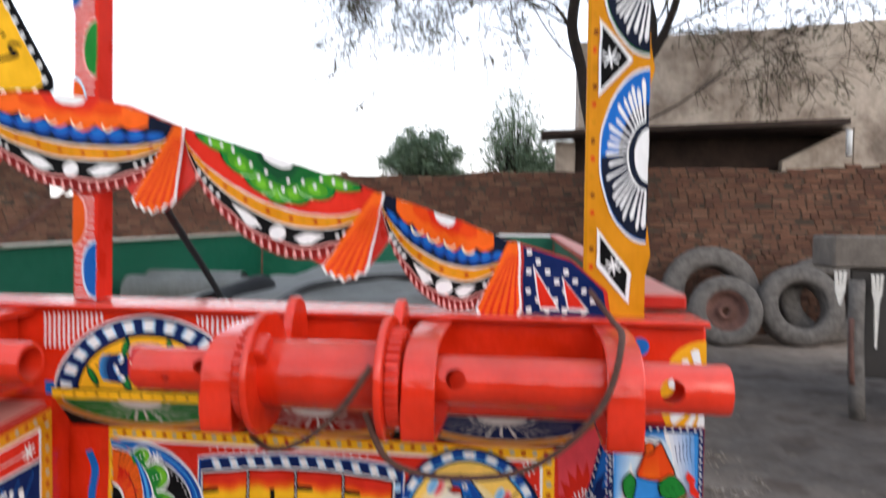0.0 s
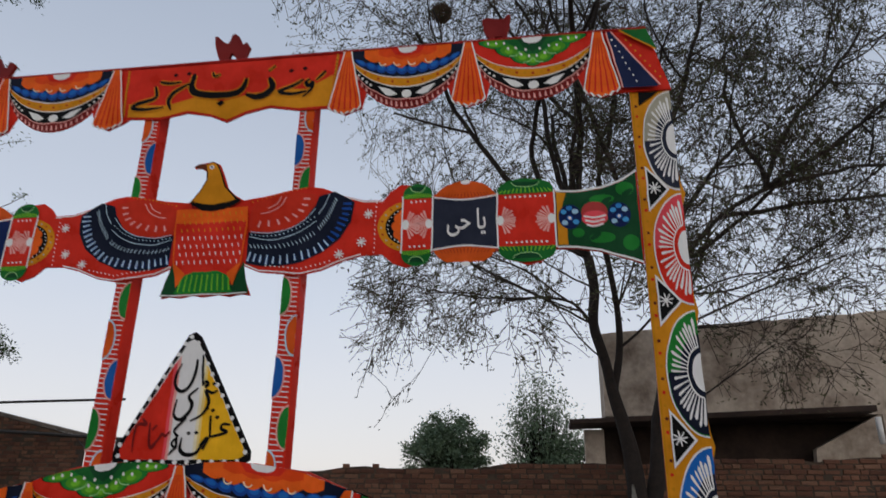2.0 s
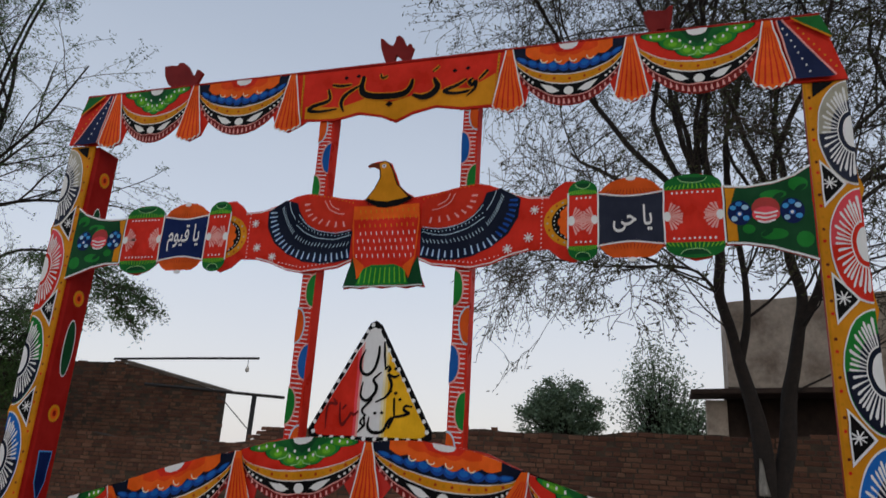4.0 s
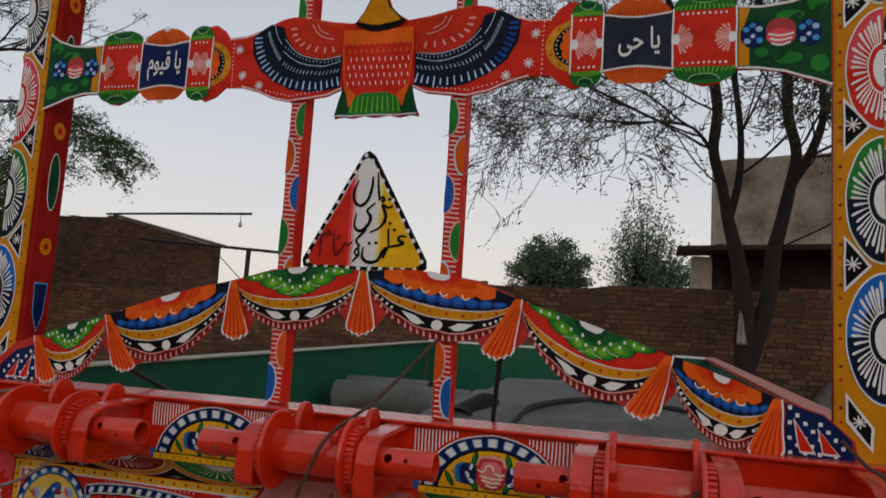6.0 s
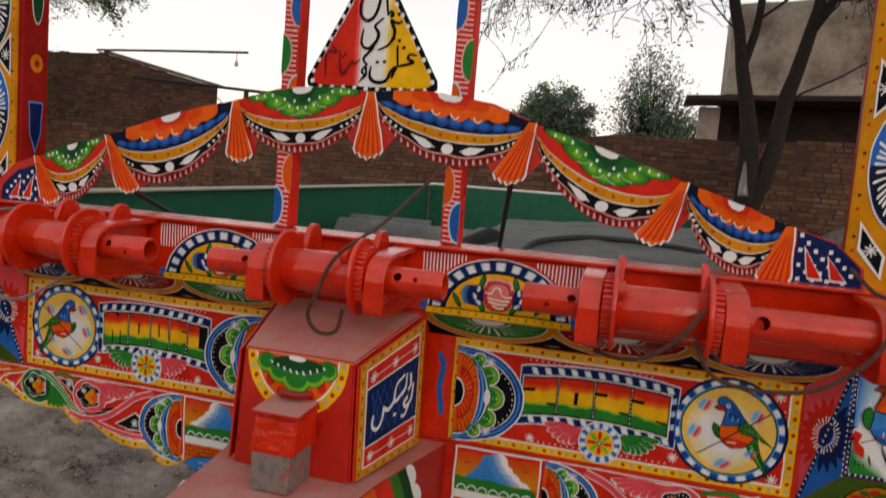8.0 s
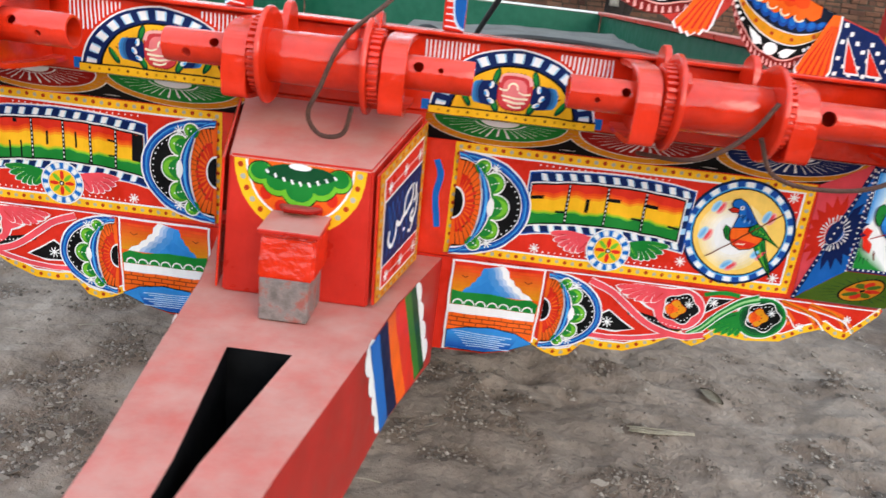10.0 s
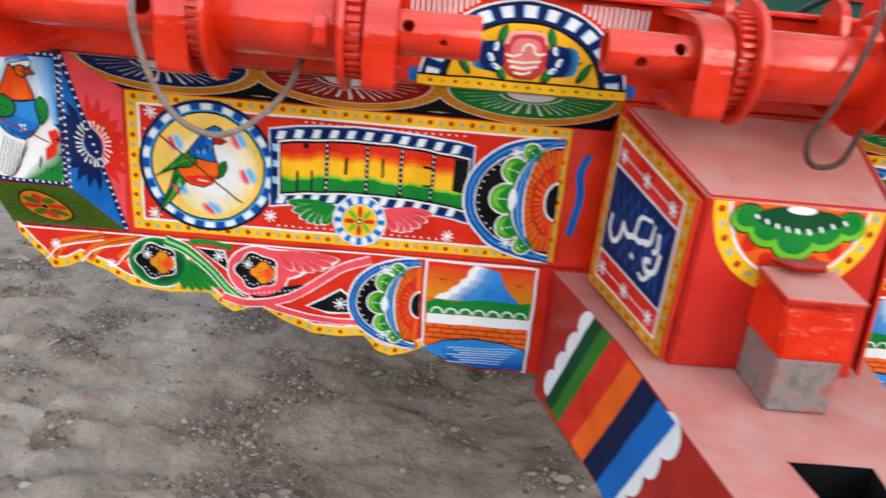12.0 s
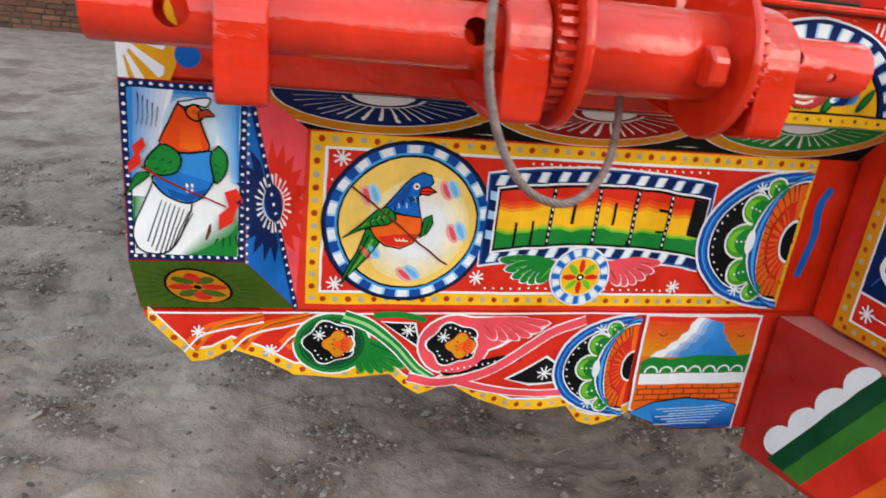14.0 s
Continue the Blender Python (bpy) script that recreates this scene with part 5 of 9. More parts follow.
def draw_scroll_flower(a, u, v, r, coat):
    """A lobed black ground dotted with white and an amber blossom towards the middle."""
    lobed = lambda cu, cv, q, n, k, ph=0.0: [(cu + q * (1 + k * math.cos(n * w + ph)) * math.cos(w), cv + q * 0.92 * (1 + k * math.cos(n * w + ph)) * math.sin(w)) for w in [2 * math.pi * i / 40 for i in range(40)]]
    a.poly(lobed(u, v, r * 1.07, 5, 0.10), "white", coat)
    a.poly(lobed(u, v, r, 5, 0.10), "black", coat + 1)
    rim = lobed(u, v, r * 0.80, 5, 0.10)
    a.beads(rim[6:38], 0.0085, 0.0016, ["white"], coat + 2)
    a.star(u + r * 0.45, v + r * 0.34, r * 0.26, "white", coat + 2, 0.002)
    c = u - r * 0.34
    a.poly(lobed(c, v - r * 0.05, r * 0.60, 4, 0.16), "red", coat + 3)
    a.poly(lobed(c + 0.001, v - r * 0.05, r * 0.56, 4, 0.16), "amber", coat + 4)
    a.poly(lobed(c - r * 0.20, v - r * 0.08, r * 0.34, 3, 0.2), "orange", coat + 5)
    for k in range(5):
        w = 2.4 + 0.42 * k
        a.line([(c + r * 0.12 * math.cos(w), v + r * 0.12 * math.sin(w)), (c + r * 0.44 * math.cos(w), v + r * 0.44 * math.sin(w))], 0.0016, "red", coat + 6)
    a.dots([(c + r * 0.18, v + r * 0.16), (c + r * 0.24, v - r * 0.05), (c + r * 0.16, v - r * 0.26)], 0.0016, ["brown"], coat + 6)
    a.curve([(c - r * 0.50, v + r * 0.36), (c - r * 0.66, v - r * 0.02), (c - r * 0.50, v - r * 0.42)], 0.003, "white", coat + 6)


def draw_feathers(a, root, fan, w, colour, vein, coat, edge="white"):
    """A fan of overlapping feathers from root: rows of (angle, length), each edged in white."""
    u, v = root
    for ang, length in fan:
        d = (math.cos(radians(ang)), math.sin(radians(ang)))
        a.ell(u + d[0] * (length * 0.5 + 0.0026), v + d[1] * (length * 0.5 + 0.0026), length * 0.5, w, edge, coat, 14, tilt=ang)
        a.ell(u + d[0] * length * 0.5, v + d[1] * length * 0.5, length * 0.5, w, colour, coat, 14, tilt=ang)
        a.line([(u + d[0] * length * 0.25, v + d[1] * length * 0.25), (u + d[0] * length * 0.8, v + d[1] * length * 0.8)], 0.0022, vein, coat, 0.001)


def draw_wheel_flower(a, u, v, r, coat=3):
    a.ell(u, v, r * 1.06, r * 1.06, "white", coat, 24)
    a.ell(u, v, r, r, "blue", coat + 1, 24)
    a.dashes(u, v, r * 0.72, r * 0.98, "white", coat + 2, 12, 0.42)
    a.ell(u, v, r * 0.70, r * 0.70, "white", coat + 3, 20)
    a.ell(u, v, r * 0.66, r * 0.66, "yellow", coat + 4, 20)
    for k in range(8):
        w = k * 45
        a.ell(u + r * 0.38 * math.cos(radians(w)), v + r * 0.38 * math.sin(radians(w)), r * 0.24, r * 0.10, ("red", "lime")[k % 2], coat + 5, 8, tilt=w)
    a.ell(u, v, r * 0.13, r * 0.13, "black", coat + 6, 8)
    a.ell(u, v, r * 0.06, r * 0.06, "white", coat + 7, 6)


def draw_crescent(a, u, v, h, s, coat=3):
    """A blue-edged moon with a green blossom round an orange half sun; its tips lie at u, its back towards -u; h is its half height."""
    n = 20
    W, IN = h * 1.44, h * 0.54
    ring = h * 0.19

    def back(inset):
        return [(u - (W - inset) * math.sin(math.pi * i / n) ** 0.85 - inset * 0.25, v + (h - inset * 0.8) * math.cos(math.pi * i / n)) for i in range(n + 1)]

    def inner(extra):
        return [(u - (IN + extra) * math.sin(math.pi * i / n) - extra * 0.2, v + (h - extra * 0.9) * math.cos(math.pi * i / n)) for i in range(n + 1)]

    def moon(b, c, colour, k):
        for i in range(n):
            a.poly([b[i], c[i], c[i + 1], b[i + 1]], colour, k)

    # half sun in the hollow
    a.poly(inner(0.0), "orange", coat)
    a.rays(u, v, h * 0.40, h * 0.66, "brown", coat + 1, 19, 0.0022, 100, 260, 1.5)
    a.rays(u, v, h * 0.22, h * 0.44, "red", coat + 1, 13, 0.007, 104, 256, 1.5)
    a.ell(u, v, h * 0.20, h * 0.32, "white", coat + 2, 14, 90, 270)
    a.ell(u, v, h * 0.17, h * 0.28, "black", coat + 3, 14, 90, 270)
    moon(back(-0.005), inner(-0.004), "white", coat + 4)
    moon(back(0.0), inner(0.0), "royal", coat + 5)
    moon(back(ring * 0.40), inner(0.004), "sky", coat + 5)
    moon(back(ring * 0.52), inner(0.006), "blue", coat + 5)
    moon(back(ring * 0.75), inner(0.006), "royal", coat + 5)
    moon(back(ring), inner(ring * 0.62), "white", coat + 6)
    moon(back(ring + 0.003), inner(ring * 0.62 + 0.003), "black", coat + 7)
    edge = back(ring + h * 0.09)
    a.beads(edge[4:17], 0.014, 0.0019, ["white"], coat + 8)
    # blossom along the hollow
    rim = lambda deg, out: (u - (IN + ring * 0.62 + out) * math.sin(radians(deg)), v + (h * 0.86 + out * 0.55) * math.cos(radians(deg)))
    lobes = ((36, 0.13), (144, 0.13), (61, 0.20), (119, 0.20), (90, 0.24))
    for deg, r in lobes:
        c = rim(deg, h * 0.15)
        a.ell(c[0], c[1], r * h + 0.003, r * h + 0.003, "white", coat + 9, 16)
    for deg, r in lobes:
        c = rim(deg, h * 0.15)
        a.ell(c[0], c[1], r * h, r * h, "grass", coat + 10, 16)
        a.ell(c[0] - r * h * 0.2, c[1], r * h * 0.7, r * h * 0.7, "lime", coat + 10.5, 14)
    for deg, r in lobes:
        d = rim(deg, h * 0.07)
        a.ell(d[0], d[1], r * h * 0.80, r * h * 0.80, "green", coat + 11, 14)
        a.beads([rim(deg, 0.0), rim(deg, h * 0.30)], 0.008, 0.0019, ["white"], coat + 13)
    for i in range(3, 17):
        a.poly([rim(i * 9, -h * 0.02), rim(i * 9, h * 0.10), rim((i + 1) * 9, h * 0.10), rim((i + 1) * 9, -h * 0.02)], "green", coat + 12)
    moon(inner(ring * 0.62), inner(0.0), "royal", coat + 14)
    moon(inner(ring * 0.40), inner(ring * 0.18), "sky", coat + 14.5)
    moon(inner(ring * 0.62 + 0.003), inner(ring * 0.62), "white", coat + 14)
    a.ell(u - IN - ring * 0.62 - h * 0.04, v, h * 0.07, h * 0.18, "white", coat + 15, 12)
    for deg in (46, 134):
        q = rim(deg, h * 0.34)
        a.star(q[0], q[1], 0.012, "white", coat + 8, 0.0025)


PANEL_Z0, PANEL_Z1 = 0.824, 1.079


def lettered_panel(s, word):
    """s -1: drawn as it stands; s 1: mirrored, with the lettering turned back."""
    plate = part("front_panel", prism([(0.001, 0.815), (1.105, 0.815), (1.105, 1.081), (0.001, 1.081)], front(0.0, s), 0.012), PAINT["frame"], trailer, "red panel with a framed painted word")
    pl = front(0.0, s)
    a = Art(pl)
    a.rect(0.258, PANEL_Z0, 1.042, PANEL_Z1, "yellow", 1)
    edge = [(0.267, 0.833), (1.033, 0.833), (1.033, 1.07), (0.267, 1.07), (0.267, 0.833)]
    a.beads(edge, 0.0185, 0.0048, ["rust", "grey"], 2)
    a.rect(0.277, 0.843, 1.023, 1.060, "white", 2)
    a.rect(0.281, 0.847, 1.019, 1.056, "red", 3)
    for e in ((0.30, 1.045), (1.0, 1.045), (1.0, 0.858), (0.30, 0.858), (0.72, 1.03), (0.79, 0.87), (0.46, 0.86)):
        a.star(*e, 0.012, "white", 4, 0.0026)
    a.beads([(0.44, 1.05), (0.74, 1.05)], 0.014, 0.002, ["white"], 4)
    a.beads([(0.46, 0.853), (0.78, 0.853)], 0.014, 0.002, ["white"], 4)
    a.beads([(1.012, 0.90), (1.012, 1.02)], 0.012, 0.002, ["white"], 4)
    # round frame with a parrot
    u, v, r = 0.901, 0.953, 0.121
    a.ell(u, v, r * 1.02, r * 1.01, "ink", 4, 36)
    a.ell(u, v, r * 0.99, r * 0.98, "navy", 5, 36)
    a.ring(u, v, r * 0.835, r * 0.965, "royal", 5.5, 36)
    a.dashes(u, v, r * 0.856, r * 0.955, "white", 6, 18, 0.38)
    a.ring(u, v, r * 0.84, r * 0.865, "sky", 7, 36)
    a.ell(u, v, r * 0.835, r * 0.83, "black", 7, 36)
    a.ell(u, v, r * 0.815, r * 0.81, "yellow>cream:0.55", 8, 36)
    a.fade(u - 0.012, v - 0.008, r * 0.66, r * 0.74, "cream", "white", 8.3, 6, 28, 30, 0.5)
    for du, dv, t in ((-0.050, 0.052, 60), (0.062, 0.040, 70), (0.060, -0.044, 50), (-0.066, -0.012, 65), (0.000, -0.078, 40)):
        for q, colour, w in ((0.0, "blush", 0.0090), (0.0, "pink", 0.004), (0.011, "pale", 0.0085), (0.011, "pale>sky:0.60", 0.004)):
            a.ell(u + du - q, v + dv + q * 0.3, 0.016 if w > 0.008 else 0.012, w, colour, 9 if w > 0.008 else 9.2, 12, tilt=t)
    draw_parrot(a, u + 0.005, v, 1.0, -1)
    # arched ribbon with the word in three bands of colour
    mid, x_hi, x_lo = 0.612, 0.770, 0.436

    def arch(x, top):
        t = (x - mid) / 0.165
        return top - 0.0125 * t * t

    run = lambda p, q, n=20: [p + (q - p) * k / n for k in range(n + 1)]
    band = lambda p, q, t0, t1: [(x, arch(x, t0)) for x in run(p, q)] + [(x, arch(x, t1)) for x in run(q, p)]
    a.poly(band(0.792, 0.425, 1.051, 0.903), "white", 5)
    a.poly(band(0.790, 0.427, 1.048, 0.906), "royal", 6)
    a.poly(band(0.787, 0.430, 1.045, 0.909), "navy", 6.4)
    for top in (1.0355, 0.9165):
        for k in range(11):
            x = 0.772 - 0.031 * k
            for w, colour, coat in ((0.0085, "pale", 7), (0.0060, "white", 7.3)):
                a.poly([(x + w, arch(x, top) - 0.0075), (x - w + 0.002, arch(x, top) - 0.0075), (x - w - 0.004, arch(x, top) + 0.0075), (x + w - 0.006, arch(x, top) + 0.0075)], colour, coat)
    for k in range(3):
        z = 0.935 + 0.030 * k
        a.poly([(0.786, z), (0.775, z - 0.002), (0.775, z + 0.011), (0.786, z + 0.013)], "pale", 7.3)
    a.poly(band(x_hi + 0.006, x_lo - 0.004, 1.026, 0.924), "white", 7.6)
    a.poly(band(x_hi + 0.003, x_lo - 0.002, 1.023, 0.927), "black", 8)
    ends = {"MODEL": (0.0, 0.245, 0.46, 0.645, 0.815, 1.0), "2022": (0.0, 0.245, 0.50, 0.75, 1.0)}[word]
    place = (lambda f: x_hi - (x_hi - x_lo) * f) if s < 0 else (lambda f: x_lo + (x_hi - x_lo) * f)
    tall = lambda x, f: arch(x, 0.931 + 0.088 * f)
    wave = lambda x: 0.030 * math.sin(x * 75) + 0.018 * math.sin(x * 190)
    layers = ((1.0, 0.82, "red"), (0.82, 0.76, "vermilion"), (0.76, 0.70, "orange"), (0.70, 0.64, "orange>yellow:0.50"), (0.64, 0.33, "yellow"), (0.33, 0.29, "yellow>lime:0.50"), (0.29, 0.25, "lime"), (0.25, 0.0, "green"))
    for f0, f1, colour in layers:
        xs = run(x_hi, x_lo, 40)
        up = [(x, tall(x, f0 if f0 == 1.0 else f0 + wave(x))) for x in xs]
        dn = [(x, tall(x, f1 if f1 == 0.0 else f1 + wave(x))) for x in xs]
        a.poly(up + dn[::-1], colour, 9)
    cuts = {"M": [(0.36, 0.0, 0.43, 0.050), (0.68, 0.0, 0.43, 0.050), (0.54, 0.90, 1.0, 0.11)], "O": [(0.48, 0.36, 0.72, 0.075)], "D": [(0.47, 0.36, 0.76, 0.075), (0.95, 0.0, 0.10, 0.09)],
            "E": [(0.84, 0.29, 0.34, 0.30), (0.84, 0.68, 0.73, 0.32)], "L": [(0.80, 0.32, 1.0, 0.40)], "2": [(0.18, 0.64, 0.73, 0.34), (0.84, 0.26, 0.32, 0.30)], "0": [(0.50, 0.32, 0.66, 0.10)]}
    for k, ch in enumerate(word):
        f0, f1 = ends[k], ends[k + 1]
        for c, z0, z1, w in cuts[ch]:
            p, q = place(f0 + (f1 - f0) * (c - w / 2)), place(f0 + (f1 - f0) * min(1.0, c + w / 2))
            a.poly([(p, tall(p, z0)), (q, tall(q, z0)), (q, tall(q, z1)), (p, tall(p, z1))], "black", 10)
        if k:
            x = place(f0)
            a.line([(x, tall(x, 1.0)), (x, tall(x, 0.0))], 0.0062, "black", 10)
            for q in range(9):
                a.line([(x, tall(x, 0.05 + 0.11 * q)), (x, tall(x, 0.10 + 0.11 * q))], 0.0022, "white", 11)
    # rosette and wings under the ribbon
    draw_wheel_flower(a, 0.625, 0.876, 0.047, 8)
    for e, colour in ((1, "green"), (-1, "pink")):
        fan = [(2 - 11 * j, 0.092 - 0.0095 * j) for j in range(6)]
        draw_feathers(a, (0.625 + e * 0.042, 0.898), [(g if e > 0 else 180 - g, q) for g, q in fan], 0.0105, colour, "lime" if e > 0 else "wine", 7)
    b = Art(lambda uu, vv, h, s=s: Vector((s * (0.545 - uu), -h, vv)))
    draw_crescent(b, 0.545 - 0.268, 0.944, 0.117, s, 9)
    b.done("painted_crescent", plate, "blue crescent with a green blossom")
    # blue stroke and half sun beside the panel
    a.curve([(0.222, 1.035), (0.232, 1.00), (0.226, 0.95), (0.236, 0.88)], 0.014, "blue", 1)
    a.rays(1.098, 0.955, 0.018, 0.05, "wine", 1, 9, 0.016, 100, 260, 1.7)
    a.rays(1.098, 0.955, 0.018, 0.032, "white", 2, 10, 0.004, 95, 265, 1.8)
    a.done("painted_frame", plate, "yellow dotted frame with a parrot and a striped word")


lettered_panel(-1, "MODEL")
lettered_panel(1, "2022")

# lower wavy skirt panels
SKIRT = [(0.001, 0.8135), (1.262, 0.8135), (1.257, 0.80), (1.199, 0.732), (1.172, 0.735), (1.144, 0.751), (1.10, 0.735), (1.054, 0.706), (0.98, 0.700), (0.908, 0.704), (0.885, 0.682), (0.86, 0.667),
         (0.838, 0.675), (0.816, 0.687), (0.76, 0.655), (0.705, 0.633), (0.65, 0.632), (0.606, 0.637), (0.58, 0.605), (0.552, 0.598), (0.52, 0.605), (0.489, 0.622), (0.44, 0.594), (0.381, 0.58), (0.279, 0.58), (0.001, 0.58)]


def skirt_panel(s):
    plate = part("skirt_panel", prism(SKIRT, front(-0.002, s), 0.010), PAINT["red"], trailer, "wavy-edged skirt panel with painted scrolls and a mountain view")
    a = Art(front(-0.002, s))
    wave = [p for p in SKIRT[2:22]]
    inner = [(x, z + 0.020) for x, z in wave]
    a.poly(wave + inner[::-1], "yellow", 1)
    a.poly([(x, z + 0.019) for x, z in wave] + [(x, z + 0.0225) for x, z in wave][::-1], "white", 2)
    a.beads([(x, z + 0.010) for x, z in wave], 0.021, 0.0050, ["rust", "grey"], 2)
    a.line([(0.29, 0.8105), (1.255, 0.8105)], 0.003, "white", 2)
    # orange ribbons at the outer end
    for k in range(3):
        x = 1.20 - 0.065 * k
        a.curve([(x - 0.0, 0.757), (x - 0.03, 0.785), (x - 0.10, 0.806)], 0.024, "orange", 3, 0.012)
        a.curve([(x - 0.006, 0.760), (x - 0.036, 0.788), (x - 0.10, 0.806)], 0.006, "rust", 3.5, 0.003)
        a.curve([(x - 0.014, 0.766), (x - 0.040, 0.791), (x - 0.10, 0.8085)], 0.003, "amber", 3.5, 0.002)
        a.curve([(x + 0.010, 0.748), (x - 0.020, 0.776), (x - 0.10, 0.796)], 0.003, "white", 4)
    for u, v in ((1.19, 0.78), (1.09, 0.75)):
        a.star(u, v, 0.010, "white", 4, 0.0025)
    # green scroll: a ring, a band that sweeps down from it and a fan of leaves
    a.ell(1.0, 0.760, 0.0585, 0.0525, "white", 3, 28)
    a.ell(1.0, 0.760, 0.0555, 0.0495, "green", 4, 28)
    a.ring(1.0, 0.760, 0.0455, 0.0485, "bottle", 4.3, 28, squash=0.9)
    a.ell(1.0, 0.760, 0.0445, 0.0395, "bottle", 4.4, 26)
    draw_feathers(a, (0.962, 0.770), [(262, 0.062), (249, 0.068), (237, 0.076), (226, 0.084), (216, 0.092), (207, 0.086)], 0.0095, "green", "bottle", 3.6, "lime")
    draw_scroll_flower(a, 1.003, 0.762, 0.036, 5)
    sweep = [(0.985, 0.806), (0.945, 0.790), (0.905, 0.755), (0.872, 0.718), (0.842, 0.697)]
    for w, colour, coat in ((0.024, "white", 5.0), (0.019, "green", 5.4), (0.006, "mint", 5.8)):
        a.curve(sweep, w, colour, coat, w * 0.7)
    a.poly([(0.93, 0.798), (0.875, 0.795), (0.862, 0.745)], "white", 3)
    a.poly([(0.926, 0.796), (0.878, 0.792), (0.865, 0.752)], "black", 4)
    a.star(0.886, 0.782, 0.011, "white", 5, 0.0024)
    a.curve([(0.94, 0.806), (0.90, 0.809), (0.86, 0.80)], 0.010, "green", 5)
    # pink scroll
    a.ell(0.812, 0.757, 0.060, 0.054, "white", 5, 24)
    a.ell(0.812, 0.757, 0.057, 0.051, "pink", 6, 24)
    a.poly([(0.812, 0.808), (0.70, 0.806), (0.66, 0.79), (0.68, 0.775), (0.71, 0.768), (0.735, 0.752), (0.765, 0.742)], "white", 5)
    a.poly([(0.812, 0.805), (0.704, 0.803), (0.668, 0.79), (0.685, 0.778), (0.712, 0.771), (0.738, 0.755), (0.765, 0.745)], "pink", 6)
    draw_feathers(a, (0.775, 0.800), [(183, 0.115), (190, 0.105), (198, 0.09), (207, 0.075), (217, 0.06), (229, 0.045)], 0.0095, "pink", "red", 7)
    draw_scroll_flower(a, 0.815, 0.759, 0.038, 8)
    a.poly([(0.84, 0.715), (0.74, 0.735), (0.69, 0.745), (0.70, 0.728), (0.76, 0.708), (0.82, 0.70)], "black", 5)
    a.beads([(0.835, 0.708), (0.76, 0.722), (0.70, 0.736)], 0.010, 0.0018, ["white"], 6)
    a.curve([(0.88, 0.70), (0.82, 0.69), (0.74, 0.715), (0.66, 0.775), (0.60, 0.80)], 0.018, "white", 6)
    a.curve([(0.88, 0.70), (0.82, 0.69), (0.74, 0.715), (0.66, 0.775), (0.60, 0.80)], 0.014, "pink", 7)
    a.curve([(0.80, 0.69), (0.73, 0.672), (0.66, 0.665), (0.60, 0.667)], 0.015, "white", 6)
    a.curve([(0.80, 0.69), (0.73, 0.672), (0.66, 0.665), (0.60, 0.667)], 0.011, "pink", 7)
    a.poly([(0.722, 0.693), (0.655, 0.735), (0.622, 0.71), (0.62, 0.683), (0.68, 0.68)], "white", 4)
    a.poly([(0.716, 0.693), (0.656, 0.731), (0.625, 0.709), (0.624, 0.686), (0.68, 0.684)], "black", 5)
    a.star(0.655, 0.703, 0.013, "white", 6, 0.0026)
    # mountain view
    a.poly([(0.279, 0.583), (0.492, 0.628), (0.498, 0.812), (0.282, 0.812)], "white", 11)
    a.poly([(0.285, 0.59), (0.488, 0.634), (0.493, 0.808), (0.287, 0.808)], "orange", 12)
    a.wash([(0.287, 0.735), (0.39, 0.733), (0.491, 0.735)], [(0.287, 0.808), (0.39, 0.808), (0.493, 0.808)], "amber", "red", 13, 9)
    for u, v, w in ((0.31, 0.795, 0.02), (0.34, 0.787, 0.016), (0.455, 0.796, 0.02), (0.43, 0.788, 0.014), (0.36, 0.799, 0.012)):
        a.ell(u, v, w, 0.0022, "red>orange:0.50", 13.5, 10)
    hill = [(0.475, 0.733), (0.466, 0.744), (0.450, 0.750), (0.443, 0.760), (0.430, 0.765), (0.426, 0.776), (0.416, 0.782), (0.414, 0.797), (0.404, 0.808), (0.392, 0.808), (0.384, 0.797), (0.383, 0.786), (0.370, 0.780), (0.364, 0.768), (0.350, 0.763), (0.342, 0.752), (0.326, 0.748), (0.310, 0.733)]
    for k in range(7):
        f = k / 6
        a.poly([(0.312 + (x - 0.312) * (1 - 0.075 * k), 0.733 + (z - 0.733) * (1 - 0.02 * k)) for x, z in hill], "white" if k == 0 else "azure" if k == 6 else "white>azure:%.2f" % min(0.95, f * 1.4), 14 + 0.12 * k)
    a.poly([(0.315, 0.734), (0.330, 0.745), (0.346, 0.752), (0.368, 0.768), (0.385, 0.752), (0.372, 0.734)], "azure>blue:0.25", 14.9)
    a.poly([(0.288, 0.702), (0.487, 0.702), (0.489, 0.724), (0.47, 0.734), (0.44, 0.73), (0.38, 0.737), (0.32, 0.734), (0.288, 0.738)], "green", 15)
    for k in range(7):
        a.ring(0.305 + 0.027 * k, 0.704, 0.010, 0.013, "white", 16, 8, 0, 180)
    a.rect(0.286, 0.681, 0.486, 0.702, "white", 16)
    a.poly([(0.286, 0.63), (0.487, 0.63), (0.487, 0.681), (0.286, 0.681)], "orange", 14)
    for z in (0.671, 0.660, 0.649):
        a.line([(0.287, z), (0.486, z)], 0.0022, "brown", 15)
    for r2 in range(3):
        for k in range(7):
            x = 0.295 + 0.029 * k + 0.014 * (r2 % 2)
            a.line([(x, 0.671 - 0.011 * r2), (x, 0.681 - 0.011 * r2)], 0.002, "brown", 15)
    water = [(0.285, 0.588), (0.38, 0.586), (0.44, 0.60), (0.492, 0.625), (0.45, 0.645), (0.39, 0.654), (0.33, 0.648), (0.285, 0.636)]
    a.poly(water, "black", 16)
    a.poly([(0.287 + (x - 0.285) * 0.98, 0.62 + (z - 0.62) * 0.92) for x, z in water], "azure", 17)
